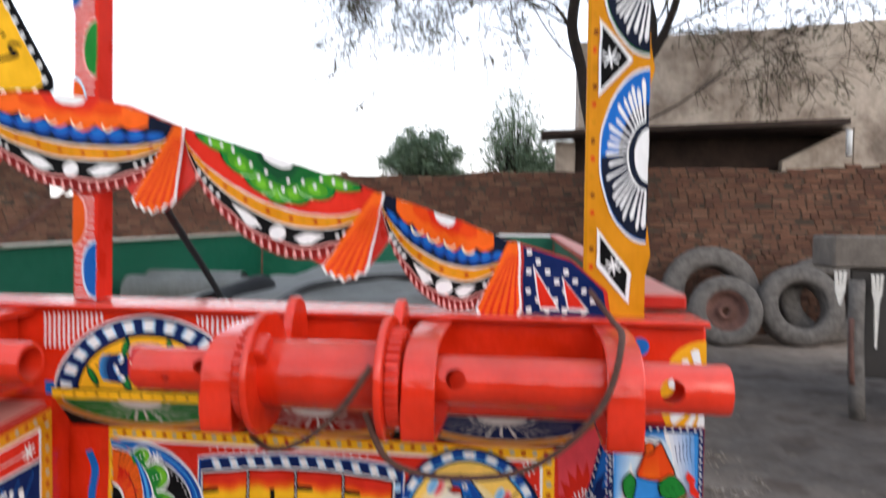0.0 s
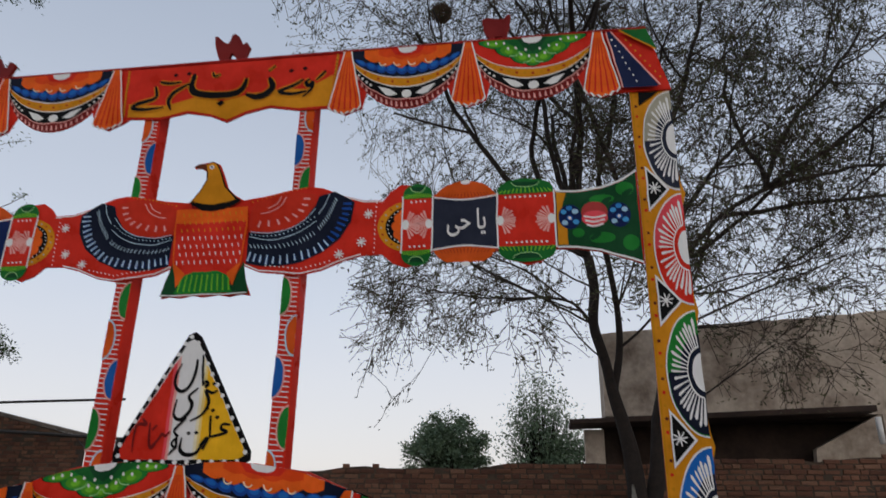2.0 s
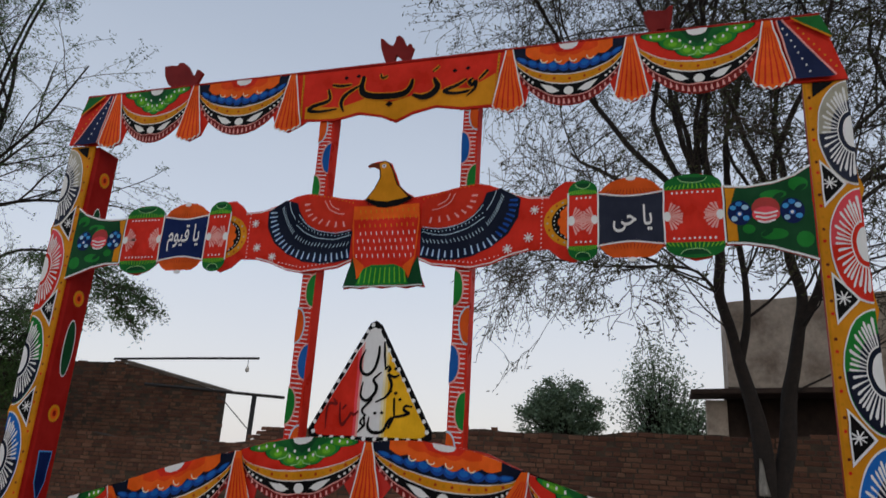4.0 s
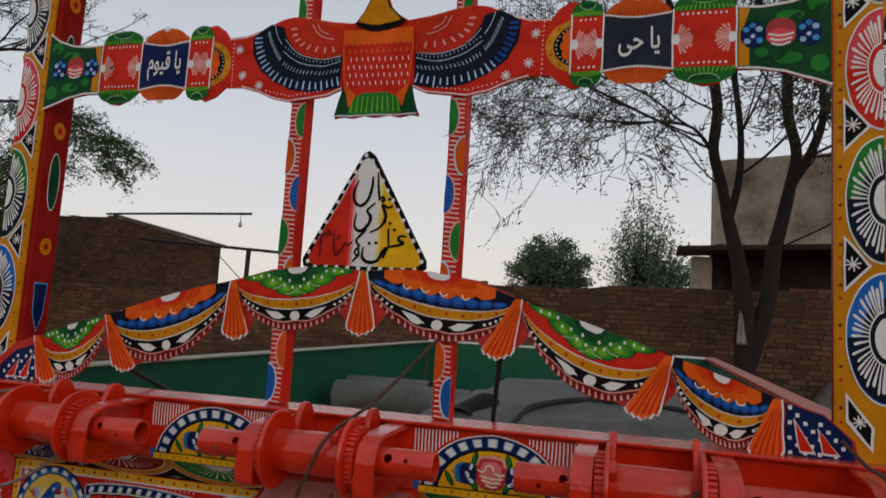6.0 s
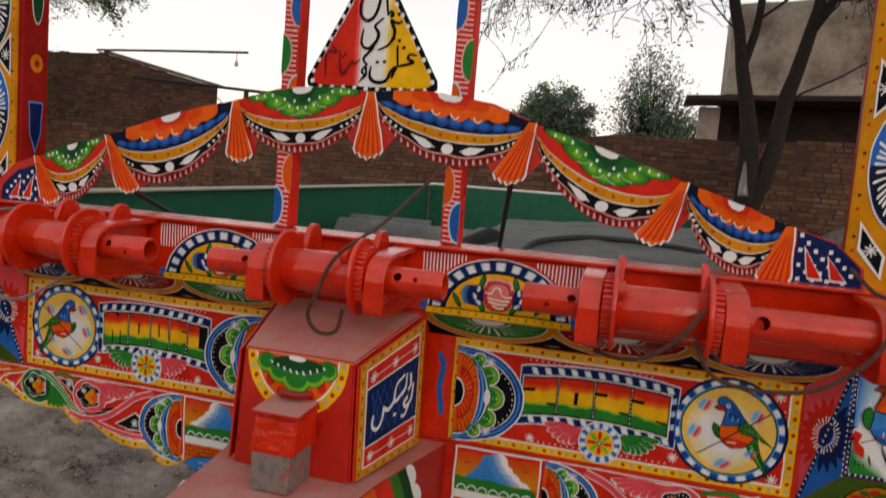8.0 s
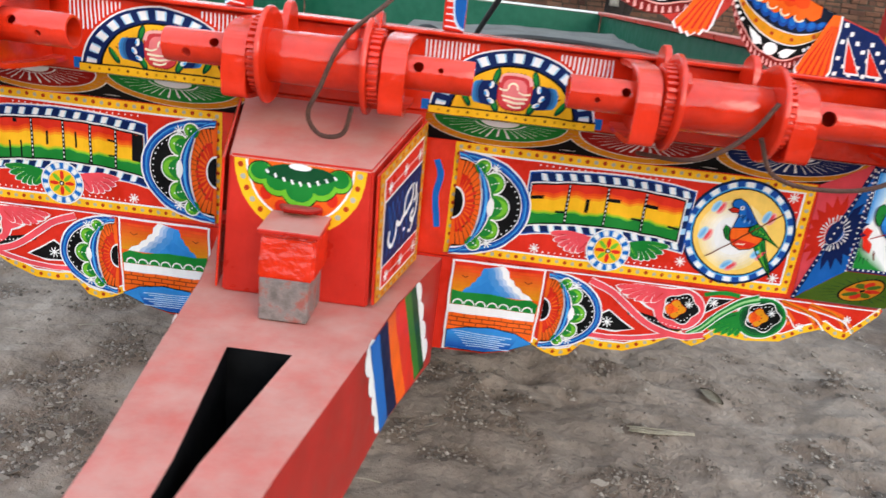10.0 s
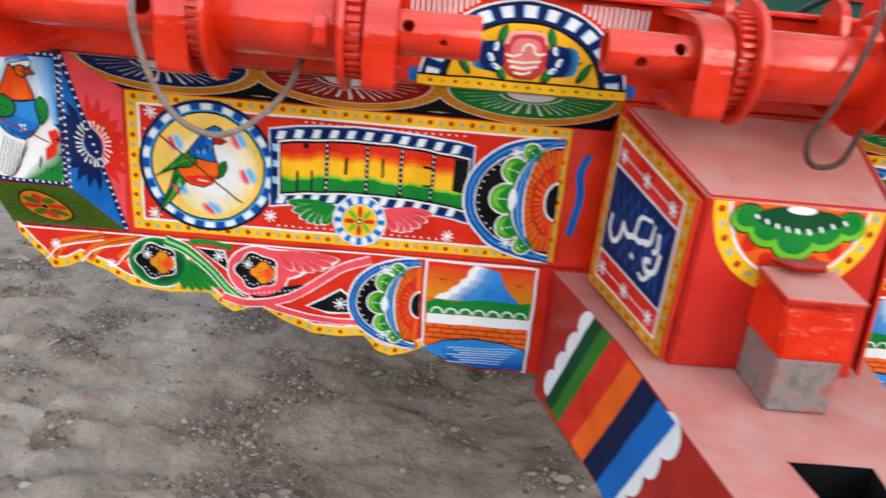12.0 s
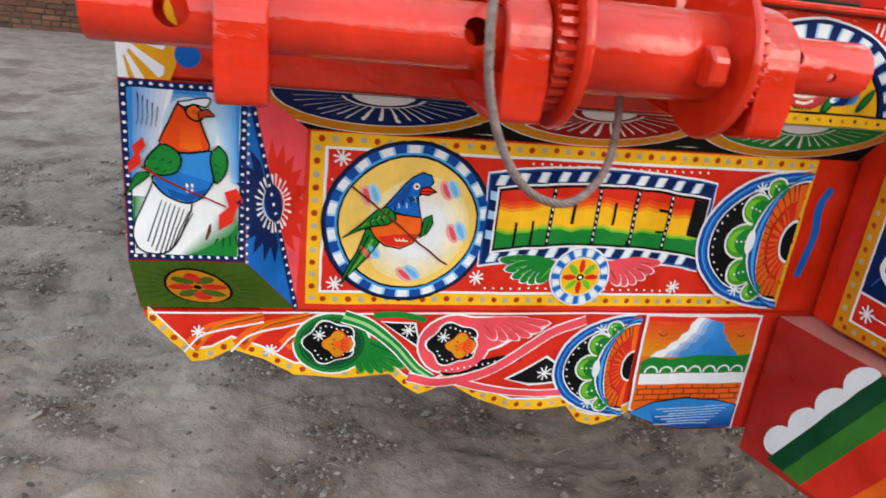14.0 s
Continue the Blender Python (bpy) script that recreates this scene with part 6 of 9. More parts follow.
    a.wash([(0.288, 0.592), (0.38, 0.59), (0.44, 0.604)], [(0.288, 0.628), (0.38, 0.634), (0.455, 0.632)], "royal", "azure", 18, 8)
    for k in range(7):
        a.line([(0.30 + 0.006 * k, 0.636 - 0.006 * k), (0.44 - 0.012 * (k % 3), 0.630 - 0.005 * k)], 0.0012, "haze", 19, 0.0020)
    for u, v in ((0.46, 0.775), (0.315, 0.772)):
        a.curve([(u - 0.008, v + 0.003), (u, v - 0.001), (u + 0.008, v + 0.003)], 0.002, "brown", 14)
    a.done("painted_scrollwork", plate, "painted scroll, flower and mountain picture")
    b = Art(lambda uu, vv, h, s=s: Vector((s * (1.0 - uu), -0.002 - h, vv)))
    draw_crescent(b, 1.0 - 0.503, 0.714, 0.094, s, 3)
    b.done("painted_crescent", plate, "blue crescent with a green blossom")


skirt_panel(-1)
skirt_panel(1)

# corner boxes with a big painted bird
def corner_box(s):
    bm = bmesh.new()
    co = [(1.265, -0.06, 1.142), (1.120, -0.06, 1.142), (1.122, -0.06, 0.914), (1.265, -0.06, 0.914),
          (1.265, 0.03, 1.142), (1.045, -0.0015, 1.142), (1.056, -0.0015, 0.818), (1.265, -0.0015, 0.818), (1.265, 0.03, 0.818), (1.056, 0.03, 0.818), (1.045, 0.03, 1.142)]
    vs = [bm.verts.new((s * x, y, z)) for x, y, z in co]
    for q in ((0, 1, 2, 3), (1, 6, 2), (1, 5, 6), (3, 2, 6, 7), (0, 3, 7, 8, 4), (0, 4, 10, 5, 1), (4, 8, 9, 10), (5, 10, 9, 6), (7, 6, 9, 8)):
        bm.faces.new([vs[i] for i in q])
    cb = part("corner_box", bm, PAINT["wine"], trailer, "faceted corner box with a painted bird")
    a = Art(front(-0.06, s))
    a.poly([(1.264, 0.915), (1.1225, 0.915), (1.1207, 1.141), (1.264, 1.141)], "navy", 1)
    a.beads([(1.260, 0.92), (1.260, 1.137), (1.1245, 1.137), (1.1265, 0.92), (1.26, 0.92)], 0.011, 0.0022, ["white"], 2)
    a.poly([(1.256, 0.923), (1.131, 0.923), (1.129, 1.132), (1.256, 1.132)], "white", 2)
    edge = [1.256, 1.235, 1.205, 1.175, 1.150, 1.129]
    a.wash([(x, 1.075 + 0.018 * math.sin((1.256 - x) * 24)) for x in edge], [(x, 1.132) for x in edge], "white", "azure", 3, 9)
    a.wash([(1.205, 1.132), (1.222, 1.06), (1.240, 1.02)], [(1.256, 1.132), (1.256, 1.06), (1.256, 1.02)], "white", "azure", 3.2, 8)
    a.wash([(1.168, 1.132), (1.155, 1.08), (1.140, 1.02)], [(1.130, 1.132), (1.130, 1.08), (1.130, 1.02)], "haze", "azure", 3.2, 7)
    a.fade(1.188, 1.085, 0.036, 0.046, "haze", "white", 3.4, 5, 24)
    a.wash([(1.131, 1.016), (1.150, 0.984), (1.168, 0.964), (1.188, 0.945), (1.204, 0.925)], [(1.131, 0.960), (1.144, 0.946), (1.158, 0.938), (1.175, 0.928), (1.190, 0.923)], "white", "green", 3, 10)
    a.wash([(1.232, 1.000), (1.238, 0.965), (1.248, 0.930)], [(1.256, 1.000), (1.256, 0.965), (1.256, 0.930)], "white", "green", 3, 8)
    a.poly([(1.131, 0.960), (1.144, 0.946), (1.158, 0.938), (1.175, 0.928), (1.190, 0.923), (1.131, 0.923)], "green", 3)
    for k in range(4):
        x = 1.134 + 0.0075 * k
        a.line([(x, 0.952 - 0.002 * k), (x + 0.003 * (k - 1.5), 0.934 + 0.003 * (k % 2))], 0.0030, "bottle>black:0.4", 4, 0.0008)
    a.poly([(1.1729, 0.9435), (1.1672, 0.9627), (1.1639, 0.967), (1.1646, 0.9549), (1.1701, 0.9437)], "brown", 4)
    for k in range(5):
        a.curve([(1.2445 - 0.0055 * k, 1.127 - 0.004 * k), (1.2440 - 0.0050 * k, 1.108 - 0.003 * k), (1.2465 - 0.0052 * k, 1.090 - 0.001 * k)], 0.0014, "navy", 4, 0.0006)
    # tail, belly, chest, head, wings, each inked round
    def inked(pts, colour, coat, w=0.0022):
        a.poly(pts, colour, coat)
        a.curve(pts + [pts[0]], w, "black", coat + 0.5, None, 3)

    tail = [(1.2303, 1.0186), (1.2433, 0.991), (1.2562, 0.9609), (1.2575, 0.9449), (1.2501, 0.9296), (1.2338, 0.9234), (1.2172, 0.9268), (1.2044, 0.9411), (1.1949, 0.9658), (1.1871, 0.9905), (1.2069, 1.0021)]
    inked(tail, "white", 5, 0.0020)
    for k in range(8):
        t = (k + 0.7) / 8.4
        a.line([(1.225 - 0.043 * t, 0.998 - 0.020 * t), (1.244 - 0.042 * t, 0.946 - 0.022 * math.sin(3.14 * t))], 0.0013, "black", 6, 0.0018)
    inked([(1.2364, 1.0313), (1.2497, 1.0275), (1.2584, 1.0122), (1.2661, 0.9996), (1.2531, 1.0113), (1.234, 1.0263)], "green", 6, 0.0016)
    belly = [(1.2003, 1.0565), (1.182, 1.0572), (1.1637, 1.0608), (1.1594, 1.0411), (1.1613, 1.0208), (1.1735, 1.001), (1.1911, 0.9928), (1.2097, 0.9987), (1.2239, 1.0112), (1.2306, 1.0252), (1.2167, 1.0305), (1.2021, 1.0371)]
    inked(belly, "azure", 7)
    a.poly([(1.1982, 1.0335), (1.1798, 1.0272), (1.1608, 1.0201), (1.1735, 1.0018), (1.191, 0.9939), (1.2096, 0.9997), (1.2239, 1.0123), (1.2296, 1.0245), (1.2141, 1.0307)], "azure>blue:0.70", 7.3)
    a.poly([(1.2146, 1.0121), (1.1935, 1.0033), (1.1667, 1.0123), (1.1743, 1.0017), (1.191, 0.9944), (1.2083, 0.9998)], "blue>navy:0.35", 7.4)
    chest = [(1.2002, 1.1172), (1.211, 1.0948), (1.222, 1.0703), (1.2131, 1.0648), (1.2003, 1.0578), (1.182, 1.0582), (1.1657, 1.0633), (1.17, 1.083), (1.175, 1.0985), (1.1865, 1.1013), (1.1927, 1.1127)]
    inked(chest, "vermilion", 9)
    a.wash([(1.2002, 1.0626), (1.1872, 1.0604), (1.1741, 1.0625)], [(1.1967, 1.1043), (1.1865, 1.0986), (1.1763, 1.0957)], "orange", "vermilion", 9.2, 5)
    inked([(1.2002, 1.1185), (1.1861, 1.1219), (1.1657, 1.1262), (1.1637, 1.1198), (1.1684, 1.1139), (1.1811, 1.1166), (1.194, 1.1125)], "white", 8.5, 0.0018)
    inked([(1.1888, 1.1131), (1.1811, 1.1171), (1.1748, 1.1132), (1.1697, 1.1084), (1.1711, 1.1002), (1.1788, 1.0976), (1.1865, 1.1013), (1.19, 1.1076)], "orange", 10.5)
    a.ell(1.18, 1.1081, 0.0036, 0.0034, "orange>rust:0.5", 11.6, 10)
    inked([(1.1761, 1.1085), (1.1671, 1.1119), (1.1628, 1.1099), (1.1574, 1.1041), (1.1685, 1.1024), (1.175, 1.0985)], "rust", 11, 0.0016)
    inked([(1.2222, 1.0658), (1.2131, 1.0659), (1.2016, 1.0572), (1.1979, 1.0482), (1.2021, 1.0345), (1.2141, 1.0291), (1.2273, 1.0295), (1.2388, 1.0377), (1.233, 1.0528)], "green", 10)
    for k in range(6):
        c = (1.2255 - 0.009 * (k % 3) - 0.003 * (k // 3), 1.051 - 0.013 * (k // 3) - 0.002 * (k % 3))
        a.line([c, (c[0] + 0.0055, c[1] - 0.003)], 0.0016, "bottle>black:0.5", 11, 0.0008)
    inked([(1.1545, 1.0684), (1.1467, 1.0611), (1.1433, 1.0493), (1.1454, 1.0344), (1.1574, 1.0198), (1.1605, 1.0316), (1.1637, 1.0554)], "green", 10)
    for k in range(3):
        a.line([(1.1605 - 0.002 * k, 1.046 - 0.010 * k), (1.1525 - 0.001 * k, 1.041 - 0.008 * k)], 0.0014, "bottle>black:0.5", 11, 0.0008)
    for q in range(4):
        a.ell(1.1885 + 0.0040 * math.cos(1.57 * q + 0.8), 1.0135 + 0.0052 * math.sin(1.57 * q + 0.8), 0.0017, 0.0030, "white", 9.5, 8)
    a.line([(1.2427, 1.0387), (1.2143, 1.0227), (1.1828, 1.0069), (1.1454, 0.9908)], 0.0030, "wine", 14, 0.0020)
    for petal in ([(1.2521, 1.0629), (1.24, 1.0747), (1.2365, 1.0644), (1.2434, 1.0545), (1.2431, 1.0413), (1.2576, 1.0289), (1.2577, 1.0426), (1.25, 1.0526)], [(1.1475, 1.0094), (1.1334, 1.0166), (1.125, 0.9985), (1.1325, 0.9871), (1.1356, 0.9712), (1.1542, 0.9595), (1.1535, 0.9799), (1.1422, 0.9911)]):
        a.poly(petal, "red", 13)
    a.done("painted_bird", cb, "large orange and blue painted bird on a pale sky")
    # blue facet with dark petals, and the red one above it with their other half
    o, p2, p3, p4 = Vector((s * 1.120, -0.06, 1.142)), Vector((s * 1.056, -0.0015, 0.818)), Vector((s * 1.122, -0.06, 0.914)), Vector((s * 1.045, -0.0015, 1.142))
    edge_d = (p2 - o).normalized()

    def facet(corner):
        """Placing on the facet through the shared edge and a corner: u from the edge's middle towards the corner, v up the edge."""
        mid = o.lerp(p2, 0.48)
        side = (corner - mid) - edge_d * (corner - mid).dot(edge_d)
        side.normalize()
        nn = side.cross(edge_d).normalized()
        if nn.y > 0:
            nn = -nn
        return (lambda u, v, h: mid + side * u - edge_d * v + nn * h), (lambda q: ((q - mid).dot(side), -(q - mid).dot(edge_d)))

    for corner, base, petals, name in ((p3, "blue", "navy", "painted_blue_facet"), (p4, "pink", "red", "painted_red_facet")):
        pl, uv = facet(corner)
        b = Art(pl)
        b.poly([uv(o), uv(p2), uv(corner)], base, 1)
        reach = 0.058
        for k in range(9):
            w = radians(-72 + 18 * k)
            b.poly([(0.02 * math.cos(w - 0.2), 0.02 * math.sin(w - 0.2)), (0.7 * reach * math.cos(w - 0.17), 1.1 * reach * math.sin(w - 0.17)), (reach * math.cos(w), 1.55 * reach * math.sin(w)),
                    (0.7 * reach * math.cos(w + 0.17), 1.1 * reach * math.sin(w + 0.17)), (0.02 * math.cos(w + 0.2), 0.02 * math.sin(w + 0.2))], petals, 2)
        b.rays(0, 0, 0.017, 0.030, "white", 3, 12, 0.0030, -82, 82, 1.5)
        b.ell(0, 0, 0.013, 0.028, "navy", 4, 14, -90, 90)
        b.line([uv(o), uv(p2)], 0.007, "navy", 4)
        if corner is p3:
            b.beads([uv(o.lerp(p3, 0.02)), uv(p3)], 0.012, 0.0022, ["white"], 5)
            b.beads([uv(o), uv(p2)], 0.014, 0.0024, ["white"], 5)
        b.done(name, cb)
    # green bevel with a rosette
    c = Art(lambda u, v, h: Vector((s * (1.265 - u * (0.143 + 0.066 * (1 - v))), -0.0015 - 0.0585 * v - 0.6 * h, 0.818 + 0.096 * v - 0.7 * h)))
    c.rect(0.005, 0.01, 0.995, 0.99, "olive", 1)
    for k in range(22):
        w = radians(k * 360 / 22 + 5)
        c.line([(0.45 + 0.30 * math.cos(w), 0.5 + 0.30 * math.sin(w)), (0.45 + 0.5 * math.cos(w), 0.5 + 0.46 * math.sin(w))], 0.016, "bottle", 2, 0.004)
    c.ell(0.45, 0.5, 0.24, 0.38, "black", 3, 22)
    c.ell(0.45, 0.5, 0.22, 0.35, "amber", 4, 22)
    for k in range(8):
        w = k * 45
        c.ell(0.45 + 0.12 * math.cos(radians(w)), 0.5 + 0.19 * math.sin(radians(w)), 0.10, 0.062, ("red", "olive")[k % 2], 5, 8, tilt=w)
    c.ell(0.45, 0.5, 0.03, 0.05, "black", 6, 8)
    c.done("painted_rosette", cb)


corner_box(-1)
corner_box(1)

# drawbar with its tool box
def drawbar():
    zt = 0.813
    bm = bmesh.new()
    for s in (-1, 1):
        # each half between the outer edge and the slot, as rows of boxes with a sloping belly
        deep = lambda y: zt - (0.268 - 0.06 * min(1.0, -y / 1.2))
        rows = [((0.257, -0.0145), 0.0), ((0.190, -0.30), 0.0), ((0.155, -0.55), 0.0), ((0.155, -0.5505), 0.052), ((0.110, -0.84), 0.016), ((0.098, -0.95), 0.010), ((0.098, -0.9505), 0.0), ((0.085, -1.1), 0.0), ((0.075, -1.75), 0.0)]
        rings = []
        for (xo, y), xi in rows:
            rings.append([bm.verts.new((s * xi, y, zt)), bm.verts.new((s * xo, y, zt)), bm.verts.new((s * xo, y, deep(y))), bm.verts.new((s * xi, y, deep(y)))])
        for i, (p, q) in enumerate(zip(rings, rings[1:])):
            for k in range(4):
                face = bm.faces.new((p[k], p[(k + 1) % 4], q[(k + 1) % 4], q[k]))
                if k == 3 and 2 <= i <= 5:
                    # slot walls in black: the unlit hollow is put into their colour
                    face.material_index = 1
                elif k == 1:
                    # outer sides get the darker red, so their shading is painted on
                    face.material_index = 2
        bm.faces.new(rings[0])
        bm.faces.new(rings[-1][::-1])
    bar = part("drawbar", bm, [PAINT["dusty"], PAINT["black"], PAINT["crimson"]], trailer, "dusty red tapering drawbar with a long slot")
    part("jack_leg", box(-0.035, 0.035, -1.72, -1.65, -0.02, 0.60, 0.006), PAINT["wine"], trailer, "red prop leg under the drawbar")
    part("jack_foot", box(-0.09, 0.09, -1.77, -1.60, -0.015, 0.0, 0.004), PAINT["wine"], trailer)
    for s in (-1, 1):
        # stripes on the side, leaning with the bar
        corners = [Vector((s * x, y, zt)) for x, y in ((0.257, -0.0145), (0.190, -0.30), (0.155, -0.55), (0.110, -0.84))]

        def side_pl(u, v, h, corners=corners, s=s):
            """Follows the bar's side round its slight bends; u runs forward from the panel."""
            for p, q in zip(corners, corners[1:]):
                run = (q - p).length
                if u <= run or q is corners[-1]:
                    break
                u -= run
            d = (q - p) / run
            out = Vector((-d.y, d.x, 0)) if -d.y * s > 0 else Vector((d.y, -d.x, 0))
            return p + d * u + Vector((0, 0, v)) + out * (h + 0.0005)

        bounds = (0.188, 0.222, 0.258, 0.318, 0.370, 0.425, 0.480)
        for b0, b1, c in zip(bounds, bounds[1:], ("bottle", "green>olive:0.5", "red", "orange", "navy>black:0.4", "blue")):
            d2 = Art(side_pl)
            d2.poly([(b0, -0.002), (b1, -0.002), (b1 - 0.13, -0.25), (b0 - 0.13, -0.25)], c, 2)
            d2.done("painted_band", bar)
        # broad white lobes along the first band and the last
        for start, ru, rv in ((0.183, 0.024, 0.036), (0.482, 0.030, 0.040)):
            a = Art(side_pl)
            for k in range(4):
                t = (k + 0.5) / 4
                a.ell(start - 0.13 * t, -0.002 - 0.23 * t, ru, rv, "white", 1, 16, tilt=-30)
            a.done("painted_scallop_edge", bar, "white scalloped edge beside slanting colour bands")
    # black sheet across the slot's bottom stands for its deep shade
    part("slot_shade_floor", box(-0.05, 0.05, -0.94, -0.56, 0.575, 0.580), PAINT["black"], bar)
    return bar


bar = drawbar()


def tool_box():
    bm = bmesh.new()
    co = [(-0.186, -0.062, 1.138), (0.186, -0.062, 1.138), (0.127, -0.33, 1.070), (-0.127, -0.33, 1.070),
          (-0.190, -0.062, 0.8135), (0.190, -0.062, 0.8135), (0.136, -0.34, 0.8135), (-0.136, -0.34, 0.8135)]
    vs = [bm.verts.new(c) for c in co]
    for q in ((0, 1, 2, 3), (3, 2, 6, 7), (0, 3, 7, 4), (2, 1, 5, 6), (1, 0, 4, 5), (7, 6, 5, 4)):
        bm.faces.new([vs[i] for i in q])
    bmesh.ops.bevel(bm, geom=bm.edges[:], offset=0.004, segments=2, affect="EDGES")
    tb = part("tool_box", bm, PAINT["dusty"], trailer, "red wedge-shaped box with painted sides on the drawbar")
    part("back_plate", box(-0.19, 0.19, -0.060, -0.012, 0.815, 1.142), PAINT["frame"], tb)
    # front: half garland
    fp = lambda u, v, h: Vector((u, -0.33 - 0.01 * (1.07 - v) / 0.256 - h - 0.0005, v))
    a = Art(fp)

    def arc(r, w, n=18):
        return [(r * math.cos(math.pi + math.pi * k / n) * w, 1.066 - 0.128 * r / 0.118 * math.sin(math.pi * k / n)) for k in range(n + 1)]

    a.poly(arc(0.118, 1.0), "yellow", 1)
    pts = arc(0.107, 1.0)
    a.beads(pts, 0.022, 0.0055, ["rust", "grey"], 2)
    a.poly(arc(0.097, 1.0), "white", 3)
    a.poly(arc(0.093, 1.0), "orange", 4)
    for k in range(7):
        w = math.pi * (k + 0.5) / 7
        a.ell(-0.076 * math.cos(w), 1.06 - 0.082 * math.sin(w), 0.011, 0.013, "red", 5, 10)
    for x, z, r in ((-0.070, 1.046, 0.022), (0.070, 1.046, 0.022), (-0.038, 1.032, 0.028), (0.038, 1.032, 0.028), (0.0, 1.018, 0.032)):
        z = min(z, 1.066 - r)
        a.ell(x, z, r + 0.002, r, "black", 6, 16)
        a.ell(x, z, r, r - 0.002, "lime", 7, 16)
        a.ell(x, z + 0.004, r * 0.8, r * 0.72, "green", 7.5, 14)
    a.ell(0.0, 1.049, 0.062, 0.0165, "bottle", 8, 18)
    for k in range(9):
        a.line([(-0.06 + 0.015 * k, 1.052 - 0.016 * math.sin(math.pi * k / 8)), (-0.056 + 0.015 * k, 1.046 - 0.018 * math.sin(math.pi * k / 8))], 0.004, "white", 9)
    a.ell(0.0, 1.062, 0.020, 0.006, "white", 10, 12)
    a.done("painted_garland", tb, "half garland in yellow, orange and green")
    # sides: framed blue plates with white brush script
    for s in (-1, 1):
        o = Vector((s * 0.186, -0.062, 1.138))
        low = Vector((s * 0.190, -0.062, 0.8135))
        fr = Vector((s * 0.127, -0.33, 1.070))
        frl = Vector((s * 0.136, -0.34, 0.8135))
        nn = (fr - o).cross(low - o).normalized()
        if nn.x * s < 0:
            nn = -nn

        def pl(u, v, h, o=o, low=low, fr=fr, frl=frl, nn=nn):
            return low.lerp(frl, u).lerp(o.lerp(fr, u), v) + nn * (h + 0.0126)

        plate = part("side_plate", prism([(0.02, 0.03), (1.0, 0.03), (1.0, 0.97), (0.02, 0.97)], lambda u, v, h, pl=pl: pl(u, v, h - 0.0006), 0.004), PAINT["frame"], tb, "thin red plate standing off the box")
        for u in (0.10, 0.90):
            stud = [pl(u + 0.05 * math.cos(q), 0.5 + 0.05 * math.sin(q), -0.0046) for q in [math.pi * k / 4 for k in range(8)]]
            bm = bmesh.new()
            ring = [[bm.verts.new(q - nn * d) for q in stud] for d in (0.0, 0.0078)]
            for k in range(8):
                bm.faces.new((ring[0][k], ring[0][(k + 1) % 8], ring[1][(k + 1) % 8], ring[1][k]))
            part("spacer", bm, PAINT["wine"], plate)
        b = Art(pl)
        b.rect(0.02, 0.03, 0.98, 0.97, "amber", 1)
        b.beads([(0.055, 0.06), (0.055, 0.94), (0.945, 0.94), (0.945, 0.06), (0.055, 0.06)], 0.062, 0.015, ["rust", "grey"], 2)
        b.rect(0.10, 0.10, 0.90, 0.90, "white", 2)
        b.rect(0.115, 0.112, 0.885, 0.888, "red", 3)
        b.rect(0.115, 0.26, 0.885, 0.745, "white", 4)
        b.rect(0.115, 0.272, 0.885, 0.733, "navy", 5)
        b.rect(0.16, 0.32, 0.84, 0.69, "navy", 6)
        for k in range(7):
            b.line([(0.16 + 0.097 * k, 0.32), (0.16 + 0.097 * min(6.9, k + 2.2), 0.69)], 0.006, "blue", 7)
            b.line([(0.16 + 0.097 * k, 0.69), (0.16 + 0.097 * min(6.9, k + 2.2), 0.32)], 0.006, "blue", 7)
        for v in (0.18, 0.81):
            b.line([(0.22, v), (0.78, v)], 0.006, "white", 5)
            for u in (0.19, 0.5, 0.81):
                b.star(u, v, 0.045, "white", 6, 0.010)
        # brush script that cannot be made out: strokes of its size
        w = 1 if s < 0 else -1
        q = lambda x, y: (0.5 + w * (x - 0.5), y)
        for stroke, t0, t1 in (([q(0.20, 0.50), q(0.19, 0.42), q(0.26, 0.37), q(0.33, 0.42), q(0.35, 0.52)], 0.030, 0.03), ([q(0.35, 0.50), q(0.42, 0.47), q(0.50, 0.50), q(0.56, 0.50), q(0.62, 0.53)], 0.035, 0.03),
                               ([q(0.50, 0.50), q(0.53, 0.62), q(0.66, 0.66)], 0.03, 0.02), ([q(0.62, 0.52), q(0.68, 0.56), q(0.69, 0.66)], 0.04, 0.02), ([q(0.75, 0.64), q(0.76, 0.55), q(0.72, 0.52)], 0.03, 0.03),
                               ([q(0.80, 0.55), q(0.78, 0.44), q(0.70, 0.40), q(0.66, 0.44), q(0.72, 0.47)], 0.03, 0.035), ([q(0.74, 0.40), q(0.68, 0.34), q(0.62, 0.35)], 0.03, 0.02), ([q(0.50, 0.40), q(0.54, 0.39)], 0.03, 0.02)):
            b.curve(stroke, t0, "white", 9, t1, 4)
        b.done("painted_plate", plate, "blue plate with white brush script in a yellow frame")
    # latch housing in front, on a bare steel socket
    bm = bmesh.new()
    co = [(-0.038, -0.338, 0.972), (0.056, -0.338, 0.972), (0.055, -0.430, 0.964), (-0.038, -0.430, 0.964), (-0.040, -0.338, 0.893), (0.057, -0.338, 0.893), (0.056, -0.447, 0.893), (-0.040, -0.447, 0.893)]
    vs = [bm.verts.new(c) for c in co]
    for q in ((0, 1, 2, 3), (3, 2, 6, 7), (0, 3, 7, 4), (2, 1, 5, 6), (1, 0, 4, 5), (7, 6, 5, 4)):
        bm.faces.new([vs[i] for i in q])
